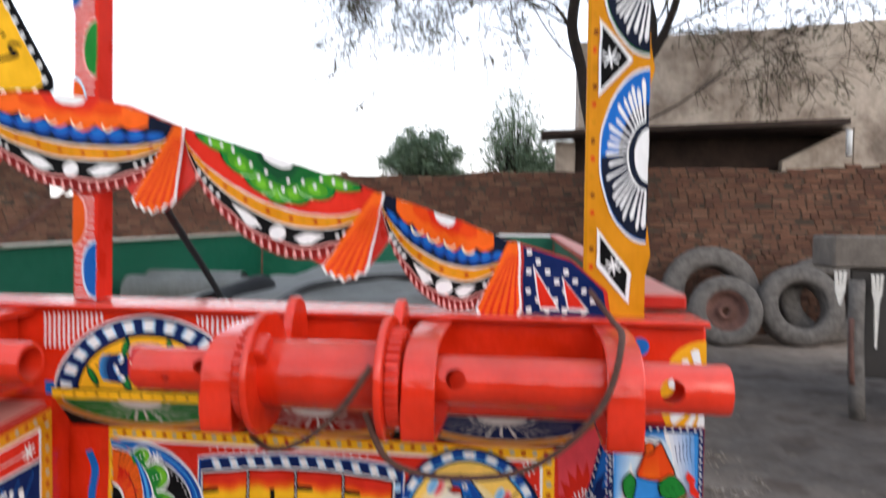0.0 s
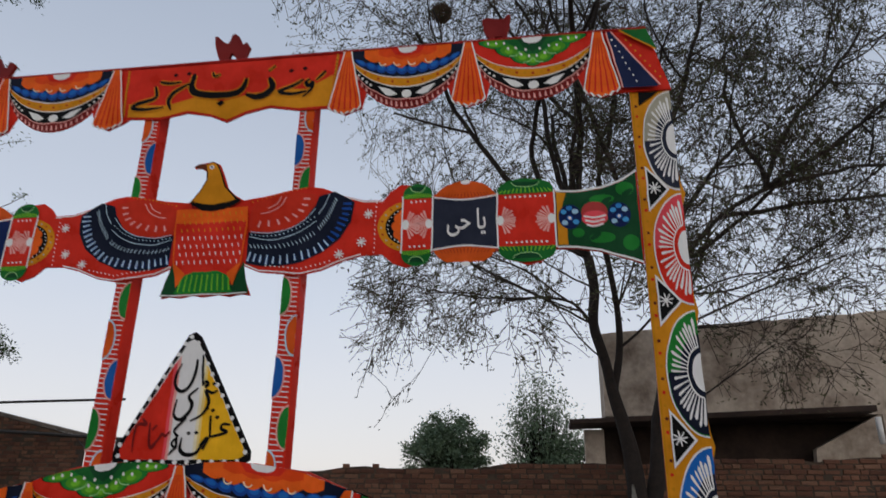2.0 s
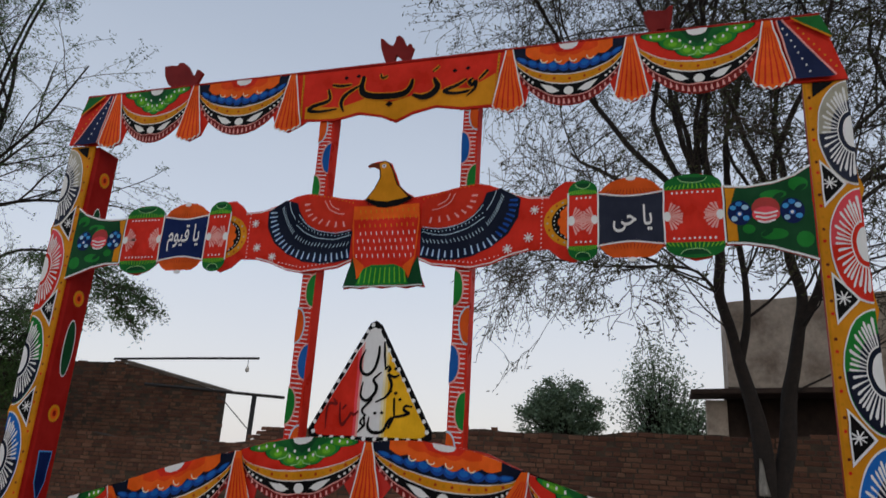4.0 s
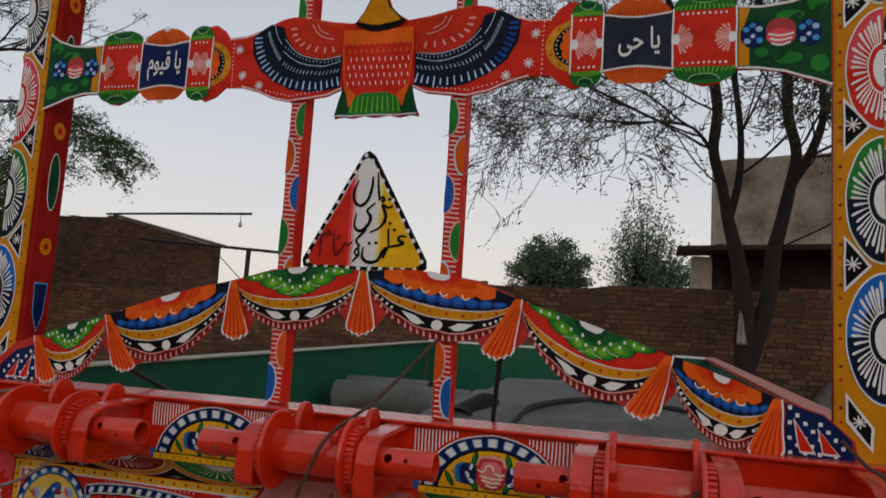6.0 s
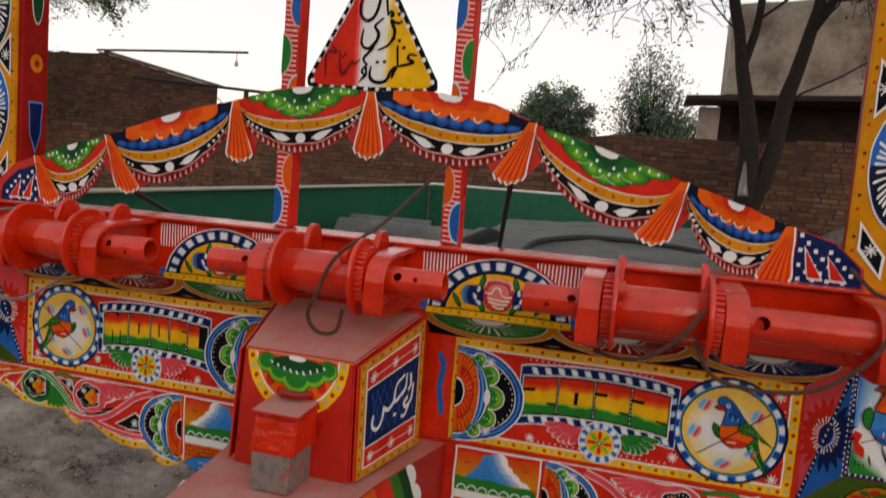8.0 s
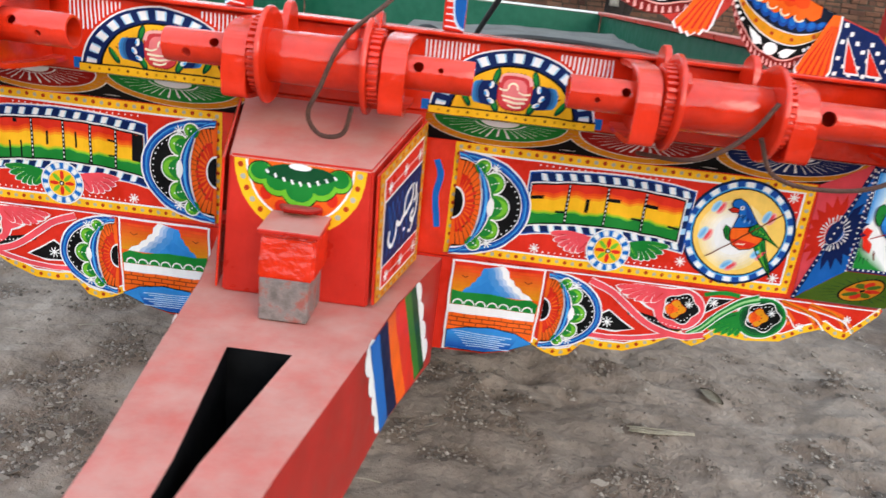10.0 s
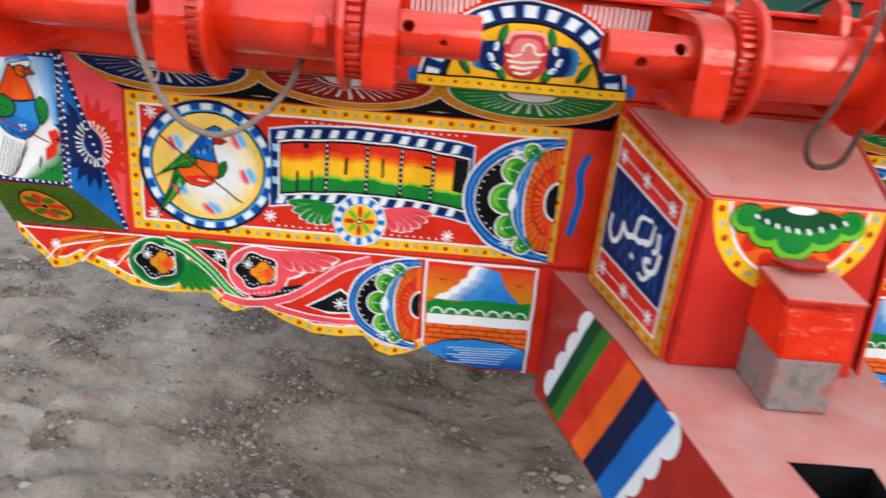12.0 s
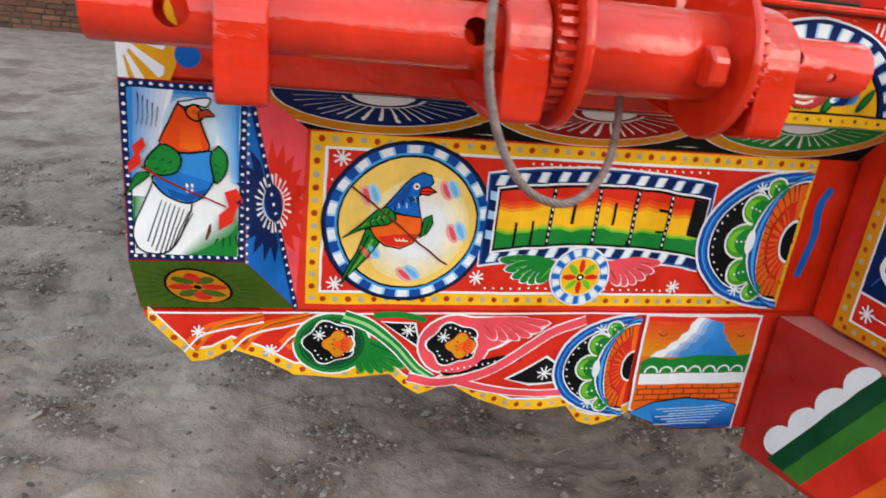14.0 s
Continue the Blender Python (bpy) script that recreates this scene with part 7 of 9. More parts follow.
    bmesh.ops.bevel(bm, geom=bm.edges[:], offset=0.004, segments=2, affect="EDGES")
    lh = part("latch_housing", bm, PAINT["frame"], trailer, "glossy red latch housing")
    bm = box(-0.044, 0.062, -0.438, -0.345, 0.973, 0.983, 0.003, 2)
    bmesh.ops.rotate(bm, verts=bm.verts[:], matrix=Matrix.Rotation(radians(4), 3, "X"), cent=(0, -0.345, 0.973))
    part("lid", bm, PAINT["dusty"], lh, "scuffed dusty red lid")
    bm = prism([(-0.034, 0.0), (0.046, 0.0), (0.030, 0.028), (-0.018, 0.030)], plane_of((0.002, -0.350, 0.988), (1, 0, 0), (0, -1, 0.05)), 0.010, 0.003)
    part("hinge_lug", bm, PAINT["wine"], lh, "darker red hinge lug")
    part("steel_socket", box(-0.036, 0.048, -0.444, -0.342, 0.8145, 0.8925, 0.003, 1), MAT_LATCH, lh, "bare grey steel socket with paint flecks")


tool_box()

# winch rollers
AX_Y, AX_Z = -0.232, 1.236


def bracket(x0, x1, web=0, name="roller_bracket"):
    """A bent steel strap on a web plate; web -1 or 1 sets the plate to that side, 0 in the middle."""
    prof = [(-0.0585, 1.296), (-0.14, 1.296), (-0.225, 1.291), (-0.268, 1.274), (-0.286, 1.246), (-0.289, 1.20), (-0.288, 1.174), (-0.280, 1.162), (-0.25, 1.158), (-0.17, 1.156), (-0.10, 1.158), (-0.0585, 1.162)]
    outer = [(q.x, q.y) for q in smooth_path([(u, v, 0) for u, v in prof], 4)]
    cu, cv = -0.165, 1.222
    inner = [(min(-0.0585, cu + (u - cu) * 0.92), cv + (v - cv) * 0.86) for u, v in outer]
    bm = bmesh.new()
    rows = [[bm.verts.new((x, u, v)) for u, v in line] for x, line in ((x0, outer), (x1, outer), (x1, inner), (x0, inner))]
    for p, q in zip(rows, rows[1:] + rows[:1]):
        for k in range(len(p) - 1):
            bm.faces.new((p[k], p[k + 1], q[k + 1], q[k]))
    for k in (0, -1):
        bm.faces.new([r[k] for r in rows])
    bmesh.ops.bevel(bm, geom=[e for e in bm.edges if abs(e.verts[0].co.x - e.verts[1].co.x) < 1e-6 and all(abs((w.co.y - cu)) > 0 for w in e.verts)], offset=0.002, segments=1, affect="EDGES")
    ob = part(name, bm, F, trailer, "thick red steel strap bracket of a roller")
    mid = (x0 + x1) / 2 + web * ((x1 - x0) / 2 - 0.009)
    plate = [(cu + (u - cu) * 1.003, cv + (v - cv) * 1.003) for u, v in inner]
    part("web_plate", prism(plate, lambda u, v, h: Vector((mid + 0.006 + h, u, v)), 0.012), F, ob)
    return ob


def ratchet(x0, x1, r):
    """A wheel with square-cut teeth."""
    bm = bmesh.new()
    teeth = 34
    ring = []
    for k in range(teeth):
        for f, q in ((0.0, 0.87), (0.42, 0.88), (0.50, 1.0), (0.92, 0.99)):
            w = 2 * math.pi * (k + f) / teeth
            ring.append((q * r * math.cos(w), q * r * math.sin(w)))
    add_prism(bm, ring, lambda u, v, h: Vector((x0 - h, AX_Y + u, AX_Z + v)), x1 - x0)
    return part("ratchet_wheel", bm, F, trailer, "red toothed ratchet wheel")


def pawl_plate(x, t=0.014):
    """Rounded lug that rises from the beam behind a ratchet wheel."""
    prof = [(-0.062, 1.2)] + [(-0.115 + 0.036 * math.cos(radians(q)), 1.294 + 0.038 * math.sin(radians(q))) for q in range(0, 181, 20)] + [(-0.165, 1.26), (-0.150, 1.2)]
    part("pawl_plate", prism(prof, lambda u, v, h: Vector((x + t / 2 + h, u, v)), t, 0.002), F, trailer, "rounded red pawl plate above the ratchet")


def disc(x, r, t=0.010):
    ob = part("drum_flange", lathe_x([(x - t / 2, r * 0.97), (x - t * 0.3, r), (x + t * 0.3, r), (x + t / 2, r * 0.97)], AX_Y, AX_Z, 40), F, trailer, "round red drum flange", True)
    return ob


def pipe(x0, x1, r, holes=()):
    """A hollow roller pipe, bored right through at holes: rows of (x, degrees up from straight out, radius)."""
    n, wall = 40, 0.80
    bm = bmesh.new()
    rings = [[bm.verts.new((x, AX_Y + q * math.cos(2 * math.pi * k / n), AX_Z + q * math.sin(2 * math.pi * k / n))) for k in range(n)]
             for x, q in ((x0, r * 0.965), (x0 + 0.003, r), (x1 - 0.003, r), (x1, r * 0.965), (x1, r * wall), (x0, r * wall))]
    for p, q in zip(rings, rings[1:] + rings[:1]):
        for k in range(n):
            bm.faces.new((p[k], q[k], q[(k + 1) % n], p[(k + 1) % n]))
    ob = part("roller_pipe", bm, F, trailer, "glossy red hollow steel roller pipe", True)
    for x, deg, hr in holes:
        w = radians(deg)
        nn, up = Vector((0, -math.cos(w), math.sin(w))), Vector((0, math.sin(w), math.cos(w)))
        c = Vector((x, AX_Y, AX_Z))
        cut = bmesh.new()
        circle = [(hr * math.cos(2 * math.pi * k / 20), hr * math.sin(2 * math.pi * k / 20)) for k in range(20)]
        add_prism(cut, circle, lambda u, v, h: c + Vector((u, 0, 0)) + up * v + nn * (0.12 + h), 0.24)
        bmesh.ops.recalc_face_normals(cut, faces=cut.faces[:])
        me = bpy.data.meshes.new("bore")
        cut.to_mesh(me)
        cut.free()
        bore = new("bore", me)
        mod = ob.modifiers.new("bore", "BOOLEAN")
        mod.operation, mod.solver, mod.object = "DIFFERENCE", "EXACT", bore
        bpy.context.view_layer.update()
        bored = bpy.data.meshes.new_from_object(ob.evaluated_get(bpy.context.evaluated_depsgraph_get()))
        ob.modifiers.remove(mod)
        ob.data = bored
        bpy.data.objects.remove(bore)
    for p in ob.data.polygons:
        p.use_smooth = True
    ob.data.set_sharp_from_angle(angle=radians(35))
    return ob


def drum_end(x, way, lug=None):
    """Bracket, ratchet wheel, flange and pawl plate at one end of a drum; way points from the bracket to the drum."""
    span = lambda a, b: (min(x + way * a, x + way * b), max(x + way * a, x + way * b))
    bracket(*span(-0.044, 0.0), way)
    ratchet(*span(0.003, 0.020), 0.068)
    disc(x + way * 0.026, 0.086)
    pawl_plate(x + way * 0.030)
    if lug is not None:
        a = radians(lug)
        out, side = Vector((0, -math.cos(a), math.sin(a))), Vector((0, math.sin(a), math.cos(a)))
        c = Vector((x + way * 0.044, AX_Y, AX_Z)) + out * 0.044
        bm = prism([(-0.020, 0.0), (0.020, 0.0), (0.020, 0.014), (0.010, 0.026), (-0.014, 0.026), (-0.020, 0.018)], lambda u, v, h: c + side * u + out * v + Vector((h, 0, 0)), 0.020, 0.003)
        part("drum_lug", bm, F, trailer, "small red cleat on the drum")


def roller(s):
    """An outer roller; s is its side."""
    m = lambda a, b: (min(s * a, s * b), max(s * a, s * b))
    pipe(*m(0.830, 1.25), 0.033, [(s * 1.175, 4, 0.0155), (s * 0.900, 14, 0.0135)])
    bracket(*m(1.092, 1.138))
    drum_end(s * 0.832, -s)
    pipe(*m(0.636, 0.801), 0.047)
    drum_end(s * 0.606, s, 48 if s > 0 else -4)
    pipe(*m(0.450, 0.600), 0.0305, [(s * 0.548, 22, 0.0085), (s * 0.500, -14, 0.0055)])


def middle_roller():
    drum_end(-0.116, 1)
    drum_end(0.118, -1, 60)
    pipe(-0.086, 0.088, 0.047)
    pipe(-0.278, -0.112, 0.0305, [(-0.182, 25, 0.0085), (-0.232, -18, 0.0085)])
    pipe(0.114, 0.280, 0.0305, [(0.182, 25, 0.0095), (0.222, 20, 0.0050)])


roller(-1)
roller(1)
middle_roller()

# ---- the decorated arch over the beam ----
BOARD_Y = -0.030


def swag_shape(t):
    return (4 * t * (1 - t)) ** 0.62


def draw_swag(a, p0, p1, depth, kind, coat=1, crown=0.0):
    """A painted festoon hanging between two points of the upper edge, which rises by crown between them."""
    (x0, z0), (x1, z1) = p0, p1
    n = 24
    L = abs(x1 - x0)

    def mid(t, b):
        return (x0 + (x1 - x0) * t, z0 + (z1 - z0) * t + crown * 4 * t * (1 - t) * (1 - b) - depth * b * swag_shape(t))

    def curve(b):
        return [mid(k / n, b) for k in range(n + 1)]

    top = curve(0.0)
    drop = lambda b: top + curve(b)[::-1]
    a.poly(drop(1.0), "maroon", coat)
    for k in range(2, n - 1):
        t = k / n
        size = min(1.0, L / 0.3)
        a.line([mid(t, 0.905), mid(t + 0.004, 0.985)], 0.0034 * size, "blush", coat + 1, 0.0068 * size)
    wavy = [mid(k / n, 0.855 + 0.030 * abs(math.sin(4 * math.pi * k / n))) for k in range(n + 1)]
    a.poly(top + wavy[::-1], "blush", coat + 2)
    a.poly(top + [(x, z + 0.0032) for x, z in wavy][::-1], "black", coat + 3)
    lean = math.degrees(math.atan2(z1 - z0, x1 - x0))
    a.ell(*mid(0.5, 0.775), 0.0145, 0.0125, "white", coat + 4, 12)
    for e in (-1, 1):
        tip, root = mid(0.5 + e * 0.235, 0.735), mid(0.5 + e * 0.075, 0.79)
        c, d = mid(0.5 + e * 0.14, 0.715), mid(0.5 + e * 0.17, 0.835)
        a.poly([root, c, tip, d], "white", coat + 4)
        a.ell(*mid(0.5 + e * 0.135, 0.785), L * 0.040, 0.0085, "white", coat + 4, 12, tilt=lean + 12 * e)
    for t in (0.20, 0.165, 0.13, 0.80, 0.835, 0.87, 0.10, 0.90):
        a.ell(*mid(t, 0.775), 0.0042, 0.0038, "white", coat + 4, 6)
    a.poly(drop(0.672), "white", coat + 5)
    a.poly(drop(0.655), "amber", coat + 6)
    a.beads(curve(0.585)[1:-1], 0.021, 0.0042, ["rust", "gold"], coat + 7)
    a.poly(drop(0.515), "white", coat + 7)
    a.poly(drop(0.498), "red" if kind == "green" else "ink", coat + 8)
    if kind == "green":
        # leaves step down towards the middle, dark at the heart
        lobes = [(e * d, b, rt, rb) for d, b, rt, rb in ((0.300, 0.060, 0.110, 0.120), (0.185, 0.195, 0.095, 0.135), (0.080, 0.300, 0.085, 0.130)) for e in (-1, 1)] + [(0.0, 0.345, 0.072, 0.128)]
        for r, colour, step in ((1.14, "black", 9), (1.04, "green", 9.4), (0.72, "grass", 9.7), (0.34, "lime", 10)):
            for d, b, rt, rb in lobes:
                a.poly([mid(0.5 + d + rt * r * math.cos(q), max(0.0, b + (1 - r) * 0.05 + rb * r * math.sin(q))) for q in [2 * math.pi * k / 16 for k in range(16)]], colour, coat + step)
        a.poly([mid(0.27, 0.0), mid(0.36, 0.0), mid(0.5, 0.0), mid(0.64, 0.0), mid(0.73, 0.0), mid(0.68, 0.09), mid(0.61, 0.19), mid(0.54, 0.28), mid(0.46, 0.28), mid(0.39, 0.19), mid(0.32, 0.09)], "bottle>green:0.4", coat + 10.5)
        a.poly([mid(0.38, 0.0), mid(0.62, 0.0), mid(0.57, 0.15), mid(0.5, 0.24), mid(0.43, 0.15)], "bottle", coat + 11)
        for d, b in ((0.34, 0.08), (0.28, 0.07), (0.22, 0.08), (0.19, 0.18), (0.13, 0.17), (0.09, 0.28), (0.055, 0.20), (0.03, 0.31)):
            for e in (-1, 1):
                a.ell(*mid(0.5 + e * d, b), 0.0034, 0.0046, "white", coat + 12, 6)
        for d, b, rt, rb in lobes[2:6]:
            e = 1 if d > 0 else -1
            a.curve([mid(0.5 + d - e * rt * 0.9, b + rb * 0.25), mid(0.5 + d - e * rt * 0.65, b + rb * 0.78), mid(0.5 + d - e * rt * 0.05, b + rb * 0.98)], 0.0020, "mint", coat + 12, 0.0032)
    else:
        for k in range(10):
            t = 0.11 + 0.0867 * k
            a.poly([mid(t + 0.046 * math.cos(q), 0.375 + 0.085 * math.sin(q)) for q in [2 * math.pi * i / 14 for i in range(14)]], "royal", coat + 9)
            a.poly([mid(t + 0.030 * math.cos(q), 0.360 + 0.050 * math.sin(q)) for q in [2 * math.pi * i / 12 for i in range(12)]], "blue", coat + 9.5)
        petals = [mid(0.14 + 0.72 * k / 36, (0.285 + 0.075 * abs(math.sin(k / 36 * math.pi * 6))) * (1 - 0.9 * abs(k / 36 - 0.5) ** 1.6)) for k in range(37)]
        up = [mid(0.14 + 0.72 * k / 12, 0.0) for k in range(13)]
        a.poly(up + petals[::-1], "orange", coat + 11)
        heart = [mid(0.26 + 0.48 * k / 24, (0.17 + 0.045 * abs(math.sin(k / 24 * math.pi * 4))) * (1 - 1.2 * abs(k / 24 - 0.5) ** 1.6)) for k in range(25)]
        a.poly([mid(0.26 + 0.48 * k / 12, 0.0) for k in range(13)] + heart[::-1], "vermilion", coat + 11.5)
        a.poly([mid(0.36 + 0.28 * k / 8, 0.0) for k in range(9)] + [mid(0.60, 0.12), mid(0.5, 0.15), mid(0.40, 0.12)], "red", coat + 12)
        for t in (0.30, 0.42, 0.54, 0.68):
            c = mid(t, 0.26)
            a.ring(c[0], c[1], 0.0085, 0.0115, "ivory", coat + 13, 8, 170, 330)
    pts = [mid(0.42, 0.0), mid(0.46, 0.0), mid(0.54, 0.0), mid(0.58, 0.0), mid(0.565, 0.065), mid(0.53, 0.10), mid(0.47, 0.10), mid(0.435, 0.065)]
    a.poly(pts, "white", coat + 14)


def draw_fan(a, top, low, w, coat=14):
    """An orange pleated tassel from its top point to its scalloped foot."""
    (x0, z0), (x1, z1) = top, low
    foot = []
    n = 5
    for k in range(n + 1):
        t = k / n - 0.5
        foot.append((x1 + w * t, z1 + 0.018 * (2 * abs(t)) ** 1.5))
        if k < n:
            t2 = (k + 0.5) / n - 0.5
            foot.append((x1 + w * t2, z1 + 0.018 * (2 * abs(t2)) ** 1.5 - 0.007))
    out = [(x0 + 0.008, z0)] + foot[::-1] + [(x0 - 0.008, z0)]
    a.poly([(x + (0.004 if x > x1 else -0.004), z - (0.003 if z < z0 - 0.05 else 0)) for x, z in out], "white", coat)
    a.poly(out, "orange", coat + 1)
    for k in range(n):
        t = (k + 0.5) / n - 0.5
        a.line([(x0 + w * t * 0.25, z0 - 0.02), (x1 + w * t, z1 + 0.006)], 0.0015, "red", coat + 2, 0.005)


def outline_of_swags(knots, sags, fans, w):
    """Lower outline: festoons between the knots, a tassel foot at each."""
    pts = []
    n = 12
    for k in range(len(knots) - 1):
        (x0, z0), (x1, z1) = knots[k], knots[k + 1]
        if k > 0:
            fx, fz = fans[k]
            pts += [(fx - w / 2, fz + 0.016), (fx - w / 4, fz), (fx, fz - 0.006), (fx + w / 4, fz), (fx + w / 2, fz + 0.016)]
        for j in range(1, n):
            t = j / n
            x = x0 + (x1 - x0) * t
            lo = fans[k][0] + w / 2 + 0.003 if k > 0 else x0
            hi = fans[k + 1][0] - w / 2 - 0.003 if k < len(knots) - 2 else x1
            if lo < x < hi:
                pts.append((x, z0 + (z1 - z0) * t - sags[k] * swag_shape(t)))
    return pts


def low_arch():
    knots = [(-0.985, 1.436), (-0.749, 1.508), (-0.362, 1.620), (0.006, 1.657), (0.404, 1.605), (0.747, 1.497), (0.968, 1.420)]
    fans = [(-0.938, 1.312), (-0.682, 1.362), (-0.346, 1.470), (0.008, 1.503), (0.360, 1.467), (0.694, 1.359), (0.946, 1.297)]
    sags = [0.150, 0.168, 0.140, 0.135, 0.158, 0.148]
    kinds = ["green", "blue", "green", "blue", "green", "blue"]
    crowns = [0.004, 0.010, 0.023, 0.029, 0.004, 0.003]
    low = [(-1.145, 1.30), (-0.975, 1.305)] + [(fans[0][0] - 0.03, fans[0][1] + 0.012), (fans[0][0], fans[0][1] - 0.006), (fans[0][0] + 0.03, fans[0][1] + 0.012)]
    low += outline_of_swags(knots, sags, fans, 0.075)
    low += [(fans[-1][0] - 0.032, fans[-1][1] + 0.012), (fans[-1][0], fans[-1][1] - 0.004), (fans[-1][0] + 0.032, fans[-1][1] + 0.012), (1.125, 1.299)]
    top = [(1.118, 1.345), (1.06, 1.395), (0.968, 1.422), (0.747, 1.5), (0.404, 1.608), (0.31, 1.645), (0.18, 1.664), (0.006, 1.660), (-0.15, 1.664), (-0.25, 1.655), (-0.362, 1.623), (-0.5, 1.590), (-0.749, 1.511), (-0.985, 1.439), (-1.07, 1.41), (-1.14, 1.35)]
    board = part("low_arch_board", prism(low + top, front(BOARD_Y), 0.006), PAINT["dusty"], trailer, "arched metal board cut as painted festoons")
    for k, kind in enumerate(kinds):
        a = Art(front(BOARD_Y - 0.0005))
        draw_swag(a, knots[k], knots[k + 1], sags[k], kind, 1, crowns[k])
        a.done("painted_festoon", board, "festoon with " + ("green leaves" if kind == "green" else "an orange and blue blossom"))
    a = Art(front(BOARD_Y - 0.0005))
    for k in range(7):
        t = Art(front(BOARD_Y - 0.0005))
        draw_fan(t, knots[k], fans[k], 0.072 if 0 < k < 6 else 0.066, 18)
        t.done("painted_tassel", board, "orange pleated tassel")
    # chequered ends with red darts
    for s in (-1, 1):
        e = [(0.985, 1.306), (1.118, 1.303), (1.113, 1.345), (1.06, 1.392), (0.985, 1.414)]
        a.poly([(s * x, z) for x, z in e], "navy", 1)
        for i in range(9):
            for j in range(7):
                x, z = 0.99 + 0.0145 * i, 1.308 + 0.0155 * j
                if (i + j) % 2 == 0 and z < 1.405 - max(0, x - 1.0) * 0.62 and x < 1.105:
                    a.rect(s * x, z, s * (x + 0.008), z + 0.008, "white", 2)
        for d in (0.0, 0.045):
            t = [(1.00 + d, 1.385 - d * 0.4), (1.045 + d, 1.312), (1.012 + d, 1.312)]
            a.poly([(s * x, z) for x, z in t], "white", 3)
            a.poly([(s * (1.019 + d + (x - 1.019 - d) * 0.8), 1.335 + (z - 1.335) * 0.82) for x, z in t], "red", 4)
        a.done("painted_end_check", board, "navy and white check with red darts")
        a = Art(front(BOARD_Y - 0.0005))


low_arch()


def brush_script(a, strokes, colour, coat, edge=None):
    """Reed-pen strokes: rows of (points, width at the start, in the middle, at the end)."""
    for pts, w0, w1, w2 in strokes:
        p = [(q.x, q.y) for q in smooth_path([(x, z, 0) for x, z in pts], 6)]
        n = len(p) - 1
        for i in range(n):
            t = i / n
            at = lambda q: w0 + (w1 - w0) * math.sin(math.pi * q) ** 0.8 if q < 0.5 else w2 + (w1 - w2) * math.sin(math.pi * q) ** 0.8
            if edge:
                a.line([p[i], p[i + 1]], at(t) + 0.006, edge, coat, at((i + 1) / n) + 0.006)
            a.line([p[i], p[i + 1]], at(t), colour, coat + 0.5, at((i + 1) / n))
            a.ell(p[i][0], p[i][1], at(t) / 2, at(t) / 2, colour, coat + 0.5, 8)


def cut_text(a, glyphs, u, v, w, h, colour, coat=6, bold=0.015):
    a.words("".join(chr(c) for c in glyphs), u, v, w, h, colour, coat, bold)


